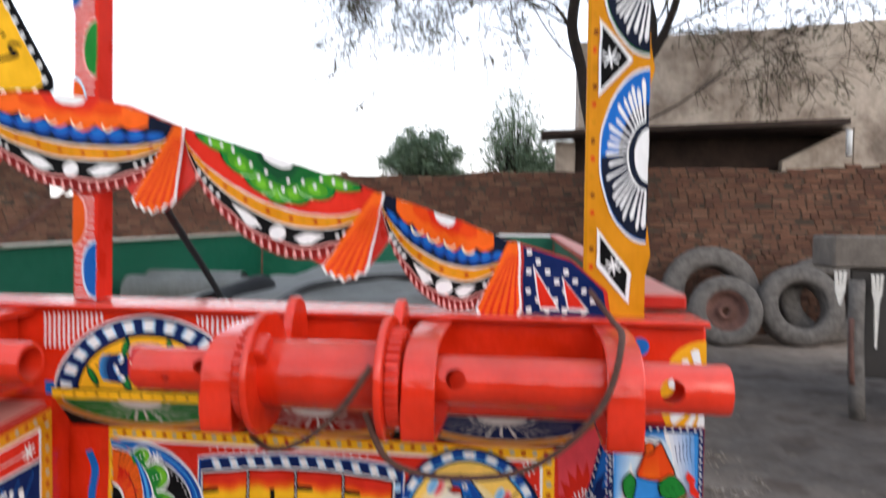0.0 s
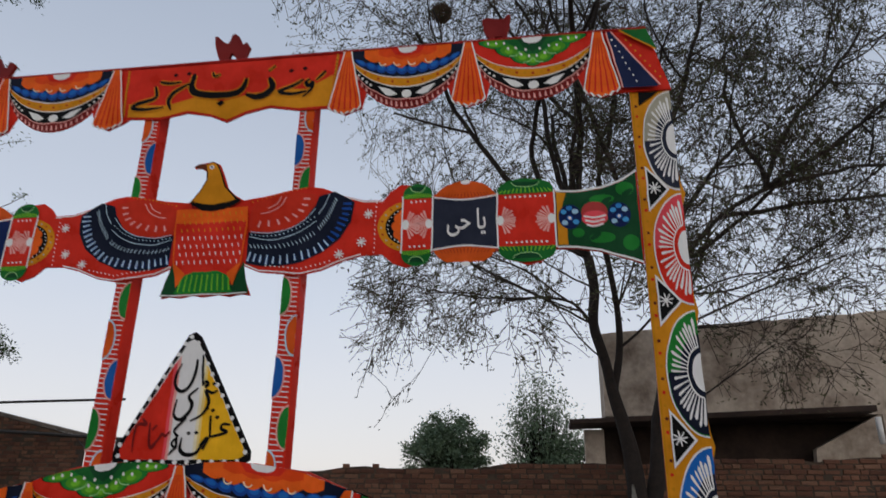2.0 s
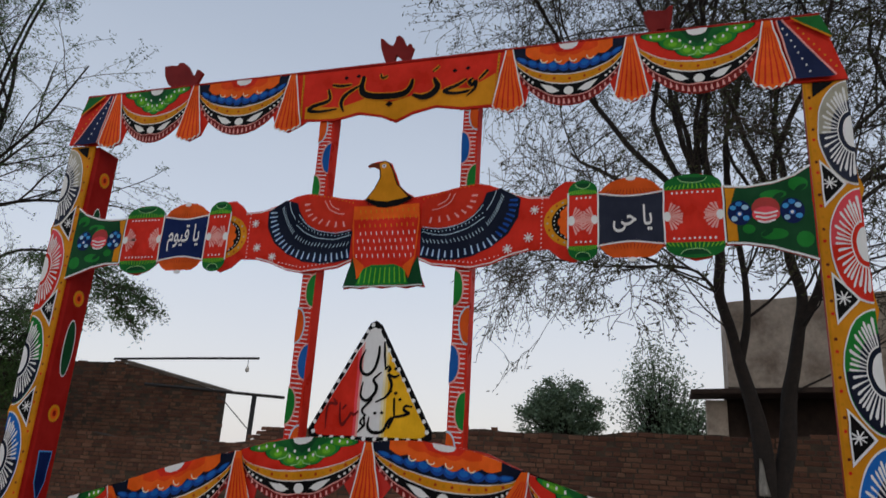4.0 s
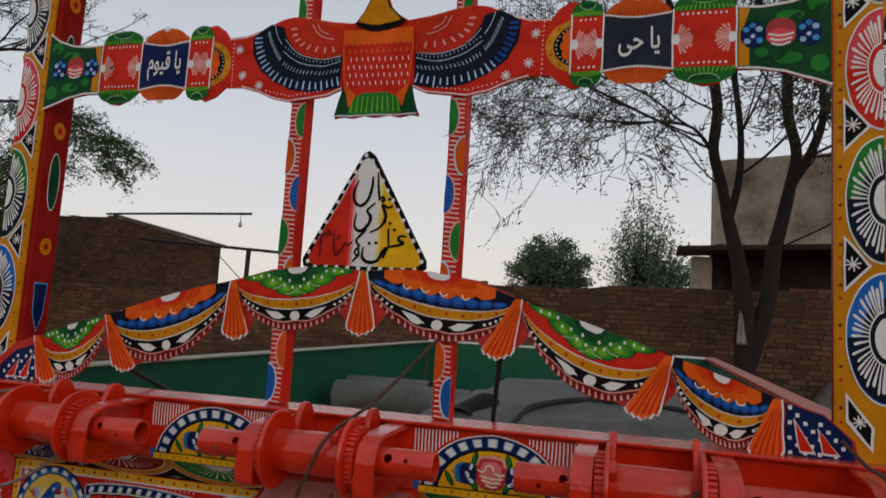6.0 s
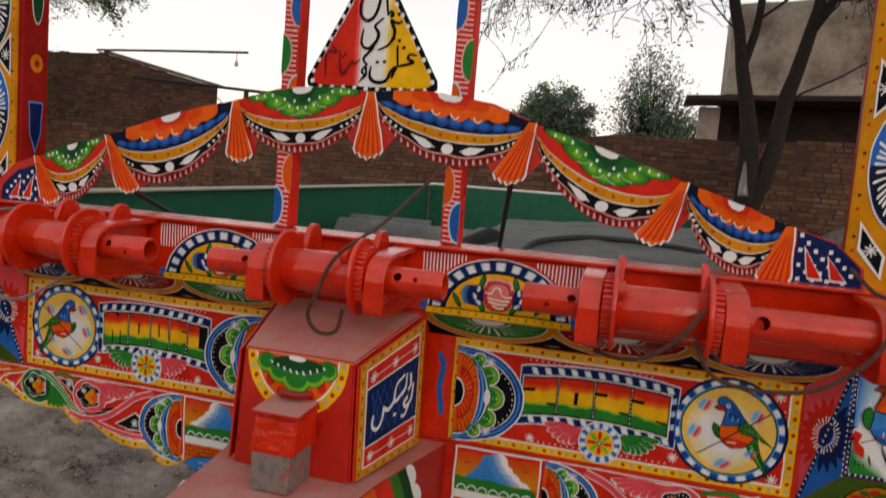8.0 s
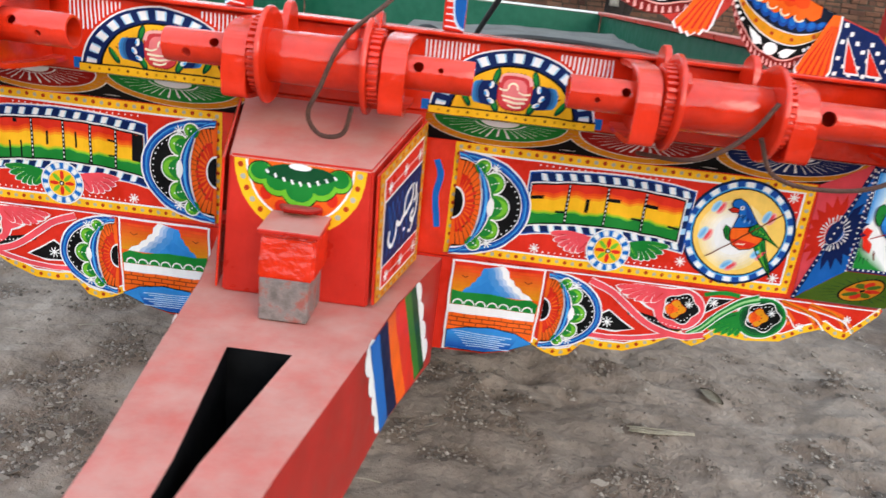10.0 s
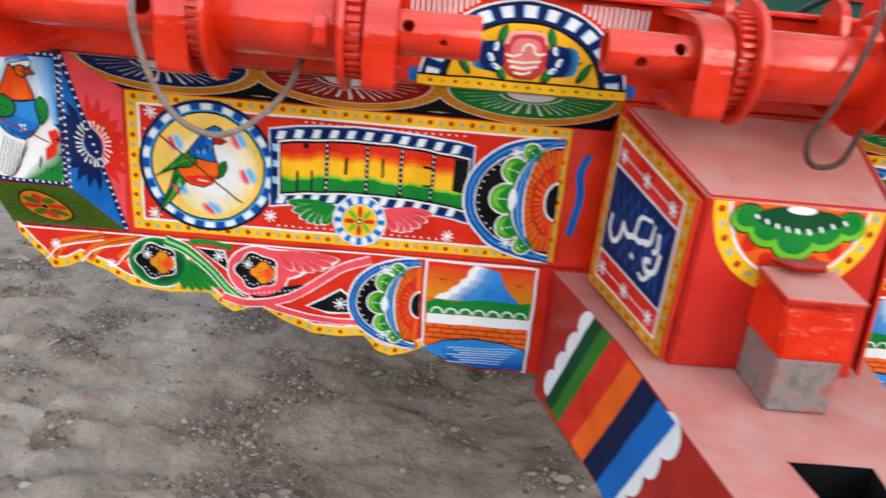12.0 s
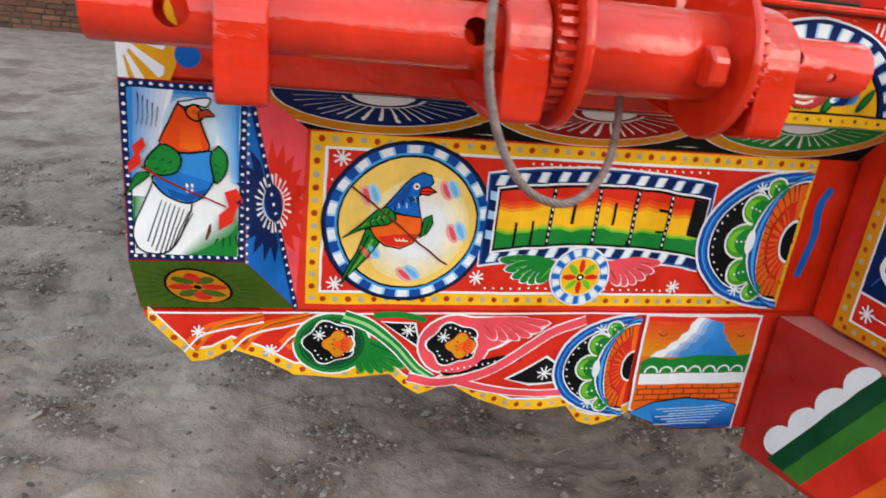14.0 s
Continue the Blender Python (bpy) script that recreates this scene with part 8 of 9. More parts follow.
def top_board():
    zt = 2.757
    knots = [(x, zt) for x in (-1.012, -0.706, -0.352)]
    right = [(x, zt) for x in (0.335, 0.668, 1.010)]
    low = [(-1.186, 2.585), (-1.05, 2.572), (-1.012, 2.562), (-0.975, 2.575)]
    for a0, a1 in ((-1.012, -0.706), (-0.706, -0.352)):
        for j in range(1, 12):
            t = j / 12
            x = a0 + (a1 - a0) * t
            if a0 + 0.05 < x < a1 - 0.05:
                low.append((x, zt - 0.188 * swag_shape(t)))
        low += [(a1 - 0.045, 2.578), (a1, 2.560), (a1 + 0.04, 2.578)]
    low += [(-0.29, 2.592), (-0.20, 2.585), (-0.12, 2.60), (-0.05, 2.585), (0.0, 2.562), (0.05, 2.585), (0.12, 2.60), (0.20, 2.585), (0.28, 2.585)]
    for a0, a1 in ((0.335, 0.668), (0.668, 1.010)):
        low += [(a0 - 0.04, 2.578), (a0, 2.560), (a0 + 0.045, 2.578)]
        for j in range(1, 12):
            t = j / 12
            x = a0 + (a1 - a0) * t
            if a0 + 0.05 < x < a1 - 0.05:
                low.append((x, zt - 0.188 * swag_shape(t)))
    low += [(0.972, 2.575), (1.012, 2.562), (1.05, 2.572), (1.182, 2.572)]
    top = [(1.135, 2.757), (-1.150, 2.757)]
    board = part("top_board", prism(low + top, front(BOARD_Y), 0.006), PAINT["red"], trailer, "long top board with painted festoons and a lettered middle")
    part("top_edge", box(-1.15, 1.136, BOARD_Y - 0.002, 0.045, 2.7575, 2.768, 0.002), PAINT["wine"], board)
    for (x0, z0), (x1, z1), kind in ((knots[0], knots[1], "green"), (knots[1], knots[2], "blue"), (right[0], right[1], "blue"), (right[1], right[2], "green")):
        a = Art(front(BOARD_Y - 0.0005))
        draw_swag(a, (x0, z0), (x1, z1), 0.188, kind)
        a.done("painted_festoon", board, "festoon with " + ("green leaves" if kind == "green" else "an orange and blue blossom"))
    a = Art(front(BOARD_Y - 0.0005))
    for x in (-1.012, -0.706, -0.352, 0.335, 0.668, 1.010):
        t = Art(front(BOARD_Y - 0.0005))
        draw_fan(t, (x, zt - 0.002), (x, 2.564), 0.085, 18)
        t.done("painted_tassel", board, "orange pleated tassel")
    for s in (-1, 1):
        a.poly([(s * 1.034, 2.752), (s * 1.043, 2.752), (s * 1.152, 2.578), (s * 1.064, 2.578)], "navy>slate:0.4", 19)
        a.line([(s * 1.044, 2.752), (s * 1.154, 2.580)], 0.0045, "blush", 20)
        a.line([(s * 1.032, 2.752), (s * 1.062, 2.580)], 0.004, "blush", 20)
        a.beads([(s * 1.042, 2.735), (s * 1.102, 2.585)], 0.020, 0.0028, ["white"], 20)
        a.beads([(s * 1.075, 2.730), (s * 1.165, 2.590)], 0.020, 0.0030, ["amber"], 20)
        a.poly([(s * 1.068, 2.755), (s * 1.135, 2.755), (s * 1.154, 2.690)], "green>bottle:0.5", 19)
        a.line([(s * 1.066, 2.754), (s * 1.153, 2.688)], 0.004, "amber", 20)
        a.done("painted_end_stripe", board, "slate-blue and red stripes with a green corner")
        a = Art(front(BOARD_Y - 0.0005))
    b = Art(front(BOARD_Y - 0.0005))
    b.poly([(-0.318, 2.754), (0.305, 2.754), (0.295, 2.59), (0.20, 2.589), (0.12, 2.604), (0.05, 2.589), (0.0, 2.567), (-0.05, 2.589), (-0.12, 2.604), (-0.20, 2.589), (-0.30, 2.596)], "red", 1)
    b.poly([(-0.30, 2.598), (-0.30, 2.64), (-0.18, 2.628), (-0.10, 2.65), (-0.02, 2.630), (0.06, 2.648), (0.15, 2.655), (0.22, 2.65), (0.296, 2.69), (0.294, 2.592), (0.20, 2.591), (0.12, 2.606), (0.05, 2.591), (0.0, 2.569), (-0.05, 2.591), (-0.12, 2.606), (-0.20, 2.591)], "amber", 2)
    for k in range(2):
        x = (-0.319, 0.304)[k]
        b.line([(x, 2.754), (x * 0.975, 2.60)], 0.006, "amber", 3)
        b.beads([(x, 2.754), (x * 0.975, 2.60)], 0.012, 0.002, ["brown"], 4)
    # brush strokes, each edged in amber
    strokes = [([(-0.114, 2.722), (-0.117, 2.682), (-0.097, 2.659), (-0.034, 2.649), (0.016, 2.652), (0.037, 2.669), (0.045, 2.699)], 0.012, 0.021, 0.007), ([(0.111, 2.693), (0.123, 2.665), (0.109, 2.644), (0.078, 2.634), (0.047, 2.646)], 0.009, 0.021, 0.008),
               ([(0.107, 2.718), (0.126, 2.733)], 0.005, 0.005, 0.004), ([(-0.059, 2.727), (-0.052, 2.712), (-0.034, 2.718)], 0.004, 0.007, 0.004),
               ([(0.228, 2.679), (0.218, 2.670), (0.227, 2.658), (0.237, 2.668), (0.235, 2.646), (0.212, 2.624)], 0.007, 0.012, 0.004), ([(0.209, 2.679), (0.182, 2.663), (0.145, 2.647), (0.179, 2.636), (0.238, 2.643)], 0.006, 0.012, 0.006),
               ([(0.271, 2.701), (0.247, 2.674)], 0.009, 0.008, 0.004), ([(-0.215, 2.706), (-0.189, 2.700), (-0.150, 2.700)], 0.006, 0.010, 0.004),
               ([(-0.227, 2.691), (-0.222, 2.655), (-0.272, 2.639), (-0.286, 2.625), (-0.248, 2.619), (-0.193, 2.622)], 0.006, 0.013, 0.005), ([(-0.124, 2.694), (-0.165, 2.669), (-0.180, 2.642), (-0.170, 2.612)], 0.006, 0.013, 0.004)]
    brush_script(b, strokes, "black", 5, "amber")
    for x, z in ((-0.024, 2.623), (0.173, 2.711), (0.212, 2.716), (-0.132, 2.728), (-0.171, 2.727)):
        q = 0.012 if z < 2.65 else 0.008
        b.poly([(x - q, z), (x, z + q * 0.8), (x + q, z), (x, z - q * 0.8)], "black", 6)
    b.done("lettering", board, "black brush lettering on red and amber")


top_board()


def eagle_board():
    up = [(0.078, 2.322), (0.14, 2.330), (0.20, 2.343), (0.252, 2.351), (0.29, 2.345), (0.352, 2.318), (0.40, 2.304), (0.452, 2.302), (0.47, 2.325), (0.495, 2.342), (0.535, 2.338), (0.578, 2.306), (0.60, 2.322), (0.63, 2.335), (0.663, 2.347), (0.70, 2.330), (0.735, 2.306), (0.76, 2.316), (0.79, 2.335), (0.83, 2.342), (0.877, 2.306), (0.93, 2.300), (0.99, 2.308), (1.04, 2.325), (1.077, 2.350)]
    dn = [(1.077, 2.108), (1.03, 2.125), (0.98, 2.142), (0.924, 2.152), (0.877, 2.152), (0.84, 2.122), (0.808, 2.116), (0.77, 2.130), (0.738, 2.155), (0.70, 2.142), (0.665, 2.126), (0.625, 2.142), (0.58, 2.160), (0.55, 2.135), (0.515, 2.119), (0.48, 2.132), (0.452, 2.157), (0.40, 2.155), (0.355, 2.143), (0.30, 2.120), (0.248, 2.110), (0.19, 2.116), (0.14, 2.122), (0.098, 2.140)]
    tail = [(0.107, 2.10), (0.124, 2.062), (0.10, 2.066), (0.07, 2.060), (0.04, 2.066), (0.0, 2.061), (-0.03, 2.066), (-0.06, 2.060), (-0.09, 2.064), (-0.112, 2.060), (-0.098, 2.10)]
    headp = [(-0.070, 2.325), (-0.045, 2.352), (-0.030, 2.385), (-0.034, 2.412), (-0.055, 2.424), (-0.072, 2.424), (-0.052, 2.437), (-0.020, 2.441), (0.000, 2.430), (0.014, 2.400), (0.030, 2.360), (0.052, 2.338)]
    mir = [(-x, z) for x, z in up]
    out = headp + up + dn + [(x + 0.0, z) for x, z in tail] + [(-x, z) for x, z in dn[::-1]] + mir[::-1]
    board = part("eagle_board", prism(out, front(BOARD_Y), 0.006), PAINT["red"], trailer, "cut-out board shaped as an eagle with spread wings and patterned arms")
    a = Art(front(BOARD_Y - 0.0005))
    for s in (-1, 1):
        m = lambda pts: [(s * x, z) for x, z in pts]
        a.line(m([(x, z - 0.004) for x, z in up[5:8]]), 0.003, "white", 1)
        a.line(m([(x, z + 0.004) for x, z in dn[17:]]), 0.003, "white", 1)
        # wing: navy feathers
        wing = [(0.3231, 2.3336), (0.3501, 2.3175), (0.3772, 2.299), (0.3718, 2.2472), (0.3434, 2.2011), (0.2994, 2.1666), (0.2487, 2.1435), (0.1946, 2.1343), (0.1473, 2.1366), (0.1034, 2.1447), (0.1014, 2.2299), (0.1541, 2.223), (0.2082, 2.2345), (0.2487, 2.2576), (0.2744, 2.2962), (0.2825, 2.3221)]
        a.poly(m(wing), "ink", 2)
        # long outer feathers, each with a pale bar
        bars = smooth_path([(x, z, 0) for x, z in [(0.3582, 2.2962), (0.3555, 2.2691), (0.3447, 2.2414), (0.3298, 2.2155), (0.3096, 2.1925), (0.2825, 2.1735), (0.2487, 2.162), (0.2115, 2.1539), (0.1744, 2.1522), (0.1406, 2.1562), (0.1101, 2.1631)]], 2)
        for k, c in enumerate(bars):
            d = (bars[min(k + 1, len(bars) - 1)] - bars[max(k - 1, 0)]).normalized()
            out = Vector((-d.y, d.x, 0))
            out = out if out.x - out.y > 0 else -out
            reach = 0.011 + 0.002 * math.sin(k * 2.3)
            for w, colour, coat in ((1.35, "royal", 3), (0.75, "haze", 3.2)):
                a.line(m([(c.x - out.x * reach, c.y - out.y * reach), (c.x + out.x * reach, c.y + out.y * reach)]), 0.0036 * w, colour, coat, 0.0058 * w)
        # rows of short barbs
        for row in ([(0.3285, 2.3094), (0.3177, 2.2818), (0.3042, 2.2558), (0.2879, 2.2328)], [(0.2758, 2.2196), (0.242, 2.2011), (0.2014, 2.1908), (0.1541, 2.1873), (0.1122, 2.1919)]):
            pts = smooth_path([(x, z, 0) for x, z in row], 4)
            for k, c in enumerate(pts):
                a.line(m([(c.x - 0.0035, c.y + 0.005), (c.x + 0.0025, c.y - 0.005)]), 0.0014, "haze", 3, 0.0022)
        for row in ([(0.3096, 2.3278), (0.3014, 2.299), (0.2852, 2.2714)], [(0.2758, 2.2875), (0.2487, 2.2558), (0.2082, 2.2345), (0.1541, 2.2253), (0.1068, 2.2316)], [(0.2798, 2.253), (0.242, 2.227), (0.1946, 2.2103), (0.1473, 2.2069), (0.1054, 2.2172)]):
            a.curve(m(row), 0.0019, "haze", 3.4)
        a.beads(m([(0.2785, 2.2674), (0.242, 2.2403), (0.1946, 2.2219), (0.1473, 2.2161), (0.1068, 2.2242)]), 0.011, 0.0020, ["haze"], 3.6)
        # red shoulder with a rayed eye
        a.poly(m([(0.2744, 2.3267), (0.2731, 2.2962), (0.2487, 2.2576), (0.2082, 2.2351), (0.1541, 2.2265), (0.1014, 2.2334), (0.1034, 2.299), (0.1203, 2.3163), (0.1608, 2.3324), (0.2217, 2.3382)]), "red>rust:0.25", 4)
        arc = smooth_path([(x, z, 0) for x, z in [(0.2501, 2.3163), (0.242, 2.2904), (0.2217, 2.2702), (0.1913, 2.2576), (0.1541, 2.2518), (0.1169, 2.2518)]], 3)
        for k, c in enumerate(arc[::2]):
            d = (c - Vector((0.147, 2.322, 0))).normalized()
            a.line(m([(c.x - d.x * 0.008, c.y - d.y * 0.008), (c.x + d.x * 0.009, c.y + d.y * 0.009)]), 0.0044, "blush", 5, 0.0062)
        for row in ([(0.196, 2.325), (0.1811, 2.299), (0.1541, 2.2846), (0.1304, 2.2806)], [(0.1825, 2.325), (0.171, 2.306), (0.1473, 2.2944)]):
            a.curve(m(row), 0.0028, "blush", 5)
        a.beads(m([(0.10, 2.312), (0.19, 2.338), (0.25, 2.347)]), 0.012, 0.002, ["amber"], 5)
        for x, z in ((0.415, 2.265), (0.40, 2.19), (0.345, 2.16)):
            a.star(s * x, z, 0.013, "white", 3, 0.003)
        a.beads(m([(0.435, 2.30), (0.432, 2.16)]), 0.012, 0.002, ["white"], 3)
        a.beads(m([(0.15, 2.138), (0.25, 2.126), (0.33, 2.145)]), 0.012, 0.002, ["white"], 3)
        # half sun in rings
        a.ell(s * 0.520, 2.228, 0.080, 0.068, "amber", 2, 24, 90 if s > 0 else -90, 270 if s > 0 else 90)
        a.beads([(s * (0.520 - 0.071 * math.sin(radians(q))), 2.228 + 0.060 * math.cos(radians(q))) for q in range(5, 176, 6)], 0.018, 0.003, ["rust", "grey"], 3)
        a.ell(s * 0.520, 2.228, 0.060, 0.053, "black", 3, 22, 90 if s > 0 else -90, 270 if s > 0 else 90)
        a.beads([(s * (0.520 - 0.054 * math.sin(radians(q))), 2.228 + 0.048 * math.cos(radians(q))) for q in range(5, 176, 6)], 0.011, 0.002, ["white"], 4)
        for q in range(5):
            w = radians(18 + q * 36)
            a.ell(s * (0.516 - 0.024 * math.sin(w)), 2.228 + 0.036 * math.cos(w), 0.017, 0.015, "orange", 4, 12)
        a.ell(s * 0.520, 2.228, 0.034, 0.040, "orange", 5, 18, 90 if s > 0 else -90, 270 if s > 0 else 90)
        # red cards with white suns
        for x0, x1 in ((0.452, 0.577), (0.738, 0.877)):
            a.poly(m([(x0 if x0 > 0.5 else 0.502, 2.160), (x1, 2.160), (x1, 2.302), (x0 if x0 > 0.5 else 0.502, 2.302)]), "red", 6)
            lo = x0 if x0 > 0.5 else 0.502
            for x, f in ((lo + 0.008, 1), (x1 - 0.008, -1)):
                f2 = f * s
                a.rays(s * x, 2.230, 0.010, 0.040, "blush", 7, 11, 0.0050, -75 if f2 > 0 else 105, 75 if f2 > 0 else 255, 1.0)
                a.ell(s * x, 2.230, 0.009, 0.013, "white", 8, 10)
            a.beads(m([(lo + 0.015, 2.292), (x1 - 0.012, 2.292)]), 0.012, 0.003, ["white"], 7)
            a.beads(m([(lo + 0.015, 2.172), (x1 - 0.012, 2.172)]), 0.012, 0.003, ["white"], 7)
            for z, f in ((2.304, 1), (2.158, -1)):
                cx = (lo + x1) / 2
                w = (x1 - lo) / 2
                pts = [(s * (cx + w * math.cos(math.pi * k / 14)), z + f * (0.037 * math.sin(math.pi * k / 14) ** 0.8)) for k in range(15)]
                a.poly(pts + [(s * (cx - w), z - f * 0.004), (s * (cx + w), z - f * 0.004)], "green>bottle:0.4", 7)
                dome = [(s * (cx + w * 0.5 * math.cos(math.pi * k / 12)), z + f * (0.0275 - 0.014 * math.sin(math.pi * k / 12))) for k in range(13)]
                a.poly(dome, "bottle", 8)
                a.curve([dome[q] for q in (0, 3, 6, 9, 12)], 0.002, "mint", 9)
                for k in range(13):
                    x = cx - w + 2 * w * (k + 0.5) / 13
                    a.line([(s * x, z - f * 0.002), (s * (cx + (x - cx) * 0.86), z + f * (0.013 - 0.007 * abs(x - cx) / w))], 0.0042, "lime", 10, 0.002)
        for x in (0.502, 0.578, 0.738, 0.877):
            a.line(m([(x, 2.156), (x, 2.306)]), 0.004, "white", 9)
        # dark card with script
        a.poly(m([(0.580, 2.162), (0.62, 2.166), (0.66, 2.170), (0.70, 2.166), (0.736, 2.160), (0.736, 2.302), (0.70, 2.294), (0.66, 2.290), (0.62, 2.294), (0.580, 2.302)]), "slate" if s > 0 else "navy", 6)
        for z, f in ((2.292, 1), (2.168, -1)):
            pts = [(s * (0.658 + 0.078 * math.cos(math.pi * k / 16)), z + f * (0.054 * math.sin(math.pi * k / 16) - 0.004)) for k in range(17)]
            keep = [(x, min(q, 2.345) if f > 0 else max(q, 2.127)) for x, q in pts]
            a.poly(keep, "orange>rust:0.35", 5)
            for k in range(15):
                x = 0.658 + 0.0095 * (k - 7)
                a.line([(s * x, z + f * 0.002), (s * (0.658 + (x - 0.658) * 0.8), z + f * 0.018)], 0.003, "rust", 6.5, 0.0015)
            a.curve([(s * (0.658 - 0.077), z + f * 0.008), (s * 0.658, z - f * 0.002), (s * (0.658 + 0.077), z + f * 0.008)], 0.004, "white", 7)
            a.ell(s * 0.660, z + f * 0.046, 0.012, 0.006, "white", 7, 10)
        # green end with a rose between blue flowers
        a.poly(m([(0.880, 2.157), (0.93, 2.157), (0.98, 2.146), (1.03, 2.130), (1.074, 2.113), (1.074, 2.344), (1.04, 2.32), (0.99, 2.303), (0.93, 2.296), (0.880, 2.300)]), "bottle", 6)
        for x, z, rx2, rz2 in ((1.045, 2.30, 0.022, 0.018), (1.05, 2.16, 0.02, 0.02), (0.99, 2.275, 0.03, 0.012), (0.985, 2.175, 0.03, 0.014), (0.93, 2.19, 0.014, 0.012)):
            a.ell(s * x, z, rx2, rz2, "green", 6.5, 14)
        a.poly(m([(0.882, 2.160), (0.905, 2.16), (0.905, 2.20), (0.895, 2.26), (0.905, 2.296), (0.882, 2.298)]), "amber", 7)
        a.line(m([(0.88, 2.302), (0.93, 2.299), (0.99, 2.306), (1.04, 2.323), (1.075, 2.347)]), 0.005, "white", 8)
        a.line(m([(0.88, 2.155), (0.93, 2.154), (0.98, 2.144), (1.03, 2.127), (1.075, 2.110)]), 0.005, "white", 8)
        for x in (0.912, 1.028):
            a.ell(s * x, 2.232, 0.027, 0.032, "navy", 8, 16)
            for du, dz, colour in ((-0.014, 0.012, "sky"), (0.013, 0.013, "pale"), (0.0, -0.004, "blue"), (-0.012, -0.016, "pale"), (0.014, -0.014, "sky"), (0.0, 0.022, "azure")):
                a.ell(s * (x + du), 2.232 + dz, 0.0075, 0.0065, colour, 9, 10)
            a.ell(s * x, 2.228, 0.004, 0.004, "white", 10, 8)
        a.ell(s * 0.970, 2.240, 0.031, 0.030, "crimson", 8, 16)
        a.ell(s * 0.970, 2.226, 0.031, 0.020, "pink", 8.5, 16)
        for k in range(3):
            a.curve(m([(0.944 + 0.003 * k, 2.232 - 0.011 * k), (0.970, 2.227 - 0.011 * k), (0.996 - 0.003 * k, 2.232 - 0.011 * k)]), 0.0045, "white", 9)
        for x, z in ((0.94, 2.27), (1.0, 2.27), (0.97, 2.18), (1.05, 2.29)):
            a.ell(s * x, z, 0.016, 0.007, "bottle", 7, 8, tilt=30)
    # eagle's body, neck and tail
    a.poly([(-0.100, 2.30), (0.095, 2.30), (0.098, 2.24), (0.092, 2.14), (0.075, 2.105), (-0.075, 2.105), (-0.088, 2.14), (-0.100, 2.24)], "orange", 12)
    a.poly([(-0.097, 2.26), (0.094, 2.26), (0.090, 2.14), (0.06, 2.115), (-0.06, 2.115), (-0.085, 2.14)], "red", 13)
    for r in range(7):
        z = 2.288 - 0.022 * r
        for k in range(11):
            x = -0.080 + 0.016 * k + 0.006 * (r % 2)
            a.line([(x, z), (x + 0.002, z - 0.010)], 0.003, "amber" if r < 3 else "white", 14, 0.002)
    a.poly([(-0.112, 2.063), (-0.09, 2.15), (-0.075, 2.11), (-0.06, 2.075), (-0.065, 2.064)], "bottle", 11)
    a.poly([(0.122, 2.064), (0.10, 2.15), (0.082, 2.11), (0.066, 2.075), (0.07, 2.064)], "bottle", 11)
    a.poly([(-0.075, 2.068), (-0.055, 2.115), (-0.03, 2.126), (0.035, 2.126), (0.06, 2.115), (0.080, 2.068)], "green", 15)
    for k in range(10):
        x = -0.058 + 0.0135 * k
        a.line([(x, 2.118), (x * 1.12, 2.074)], 0.003, "lime", 16, 0.004)
    for e in (-1, 1):
        a.poly([(e * 0.075 + 0.004, 2.085), (e * 0.055 + 0.004, 2.12), (e * 0.09 + 0.004, 2.15)], "orange", 16)
    a.line([(-0.108, 2.066), (-0.06, 2.064), (0.0, 2.066), (0.06, 2.064), (0.118, 2.066)], 0.003, "white", 17)
    a.poly([(-0.070, 2.318), (-0.045, 2.352), (-0.030, 2.385), (-0.034, 2.412), (-0.045, 2.428), (-0.020, 2.438), (-0.002, 2.428), (0.012, 2.400), (0.028, 2.360), (0.058, 2.330), (0.075, 2.318), (0.03, 2.296), (0.0, 2.292), (-0.03, 2.296)], "black", 13)
    a.poly([(-0.064, 2.320), (-0.042, 2.352), (-0.026, 2.385), (-0.030, 2.412), (-0.040, 2.426), (-0.020, 2.434), (-0.006, 2.426), (0.008, 2.400), (0.024, 2.360), (0.050, 2.332), (0.058, 2.322), (0.0, 2.310)], "amber", 14)
    for k in range(13):
        x = -0.058 + 0.0095 * k
        a.line([(x, 2.322 - 0.012 * math.sin(math.pi * k / 12)), (x, 2.304 - 0.012 * math.sin(math.pi * k / 12))], 0.006, "black", 15, 0.002)
    a.poly([(-0.072, 2.4225), (-0.056, 2.432), (-0.036, 2.430), (-0.032, 2.410), (-0.048, 2.416)], "brown", 15)
    a.ell(-0.020, 2.420, 0.007, 0.006, "white", 16, 10)
    a.ell(-0.020, 2.420, 0.003, 0.003, "black", 17, 6)
    a.done("painted_eagle", board, "eagle with orange breast, navy wings and green tail")
    b = Art(front(BOARD_Y - 0.0005))
    cut_text(b, (0xFBFD, 0xFEA3, 0x20, 0xFE8E, 0xFBFE), 0.662, 2.230, 0.095, 0.072, "white", 8, 0.012)
    b.done("lettering", board, "white script on a dark card")
    b = Art(front(BOARD_Y - 0.0005))
    cut_text(b, (0xFEE1, 0xFEEE, 0xFBFF, 0xFED7, 0x20, 0xFE8E, 0xFBFE), -0.658, 2.230, 0.110, 0.085, "white", 8, 0.012)
    b.done("lettering", board, "white script on a dark blue card")


eagle_board()


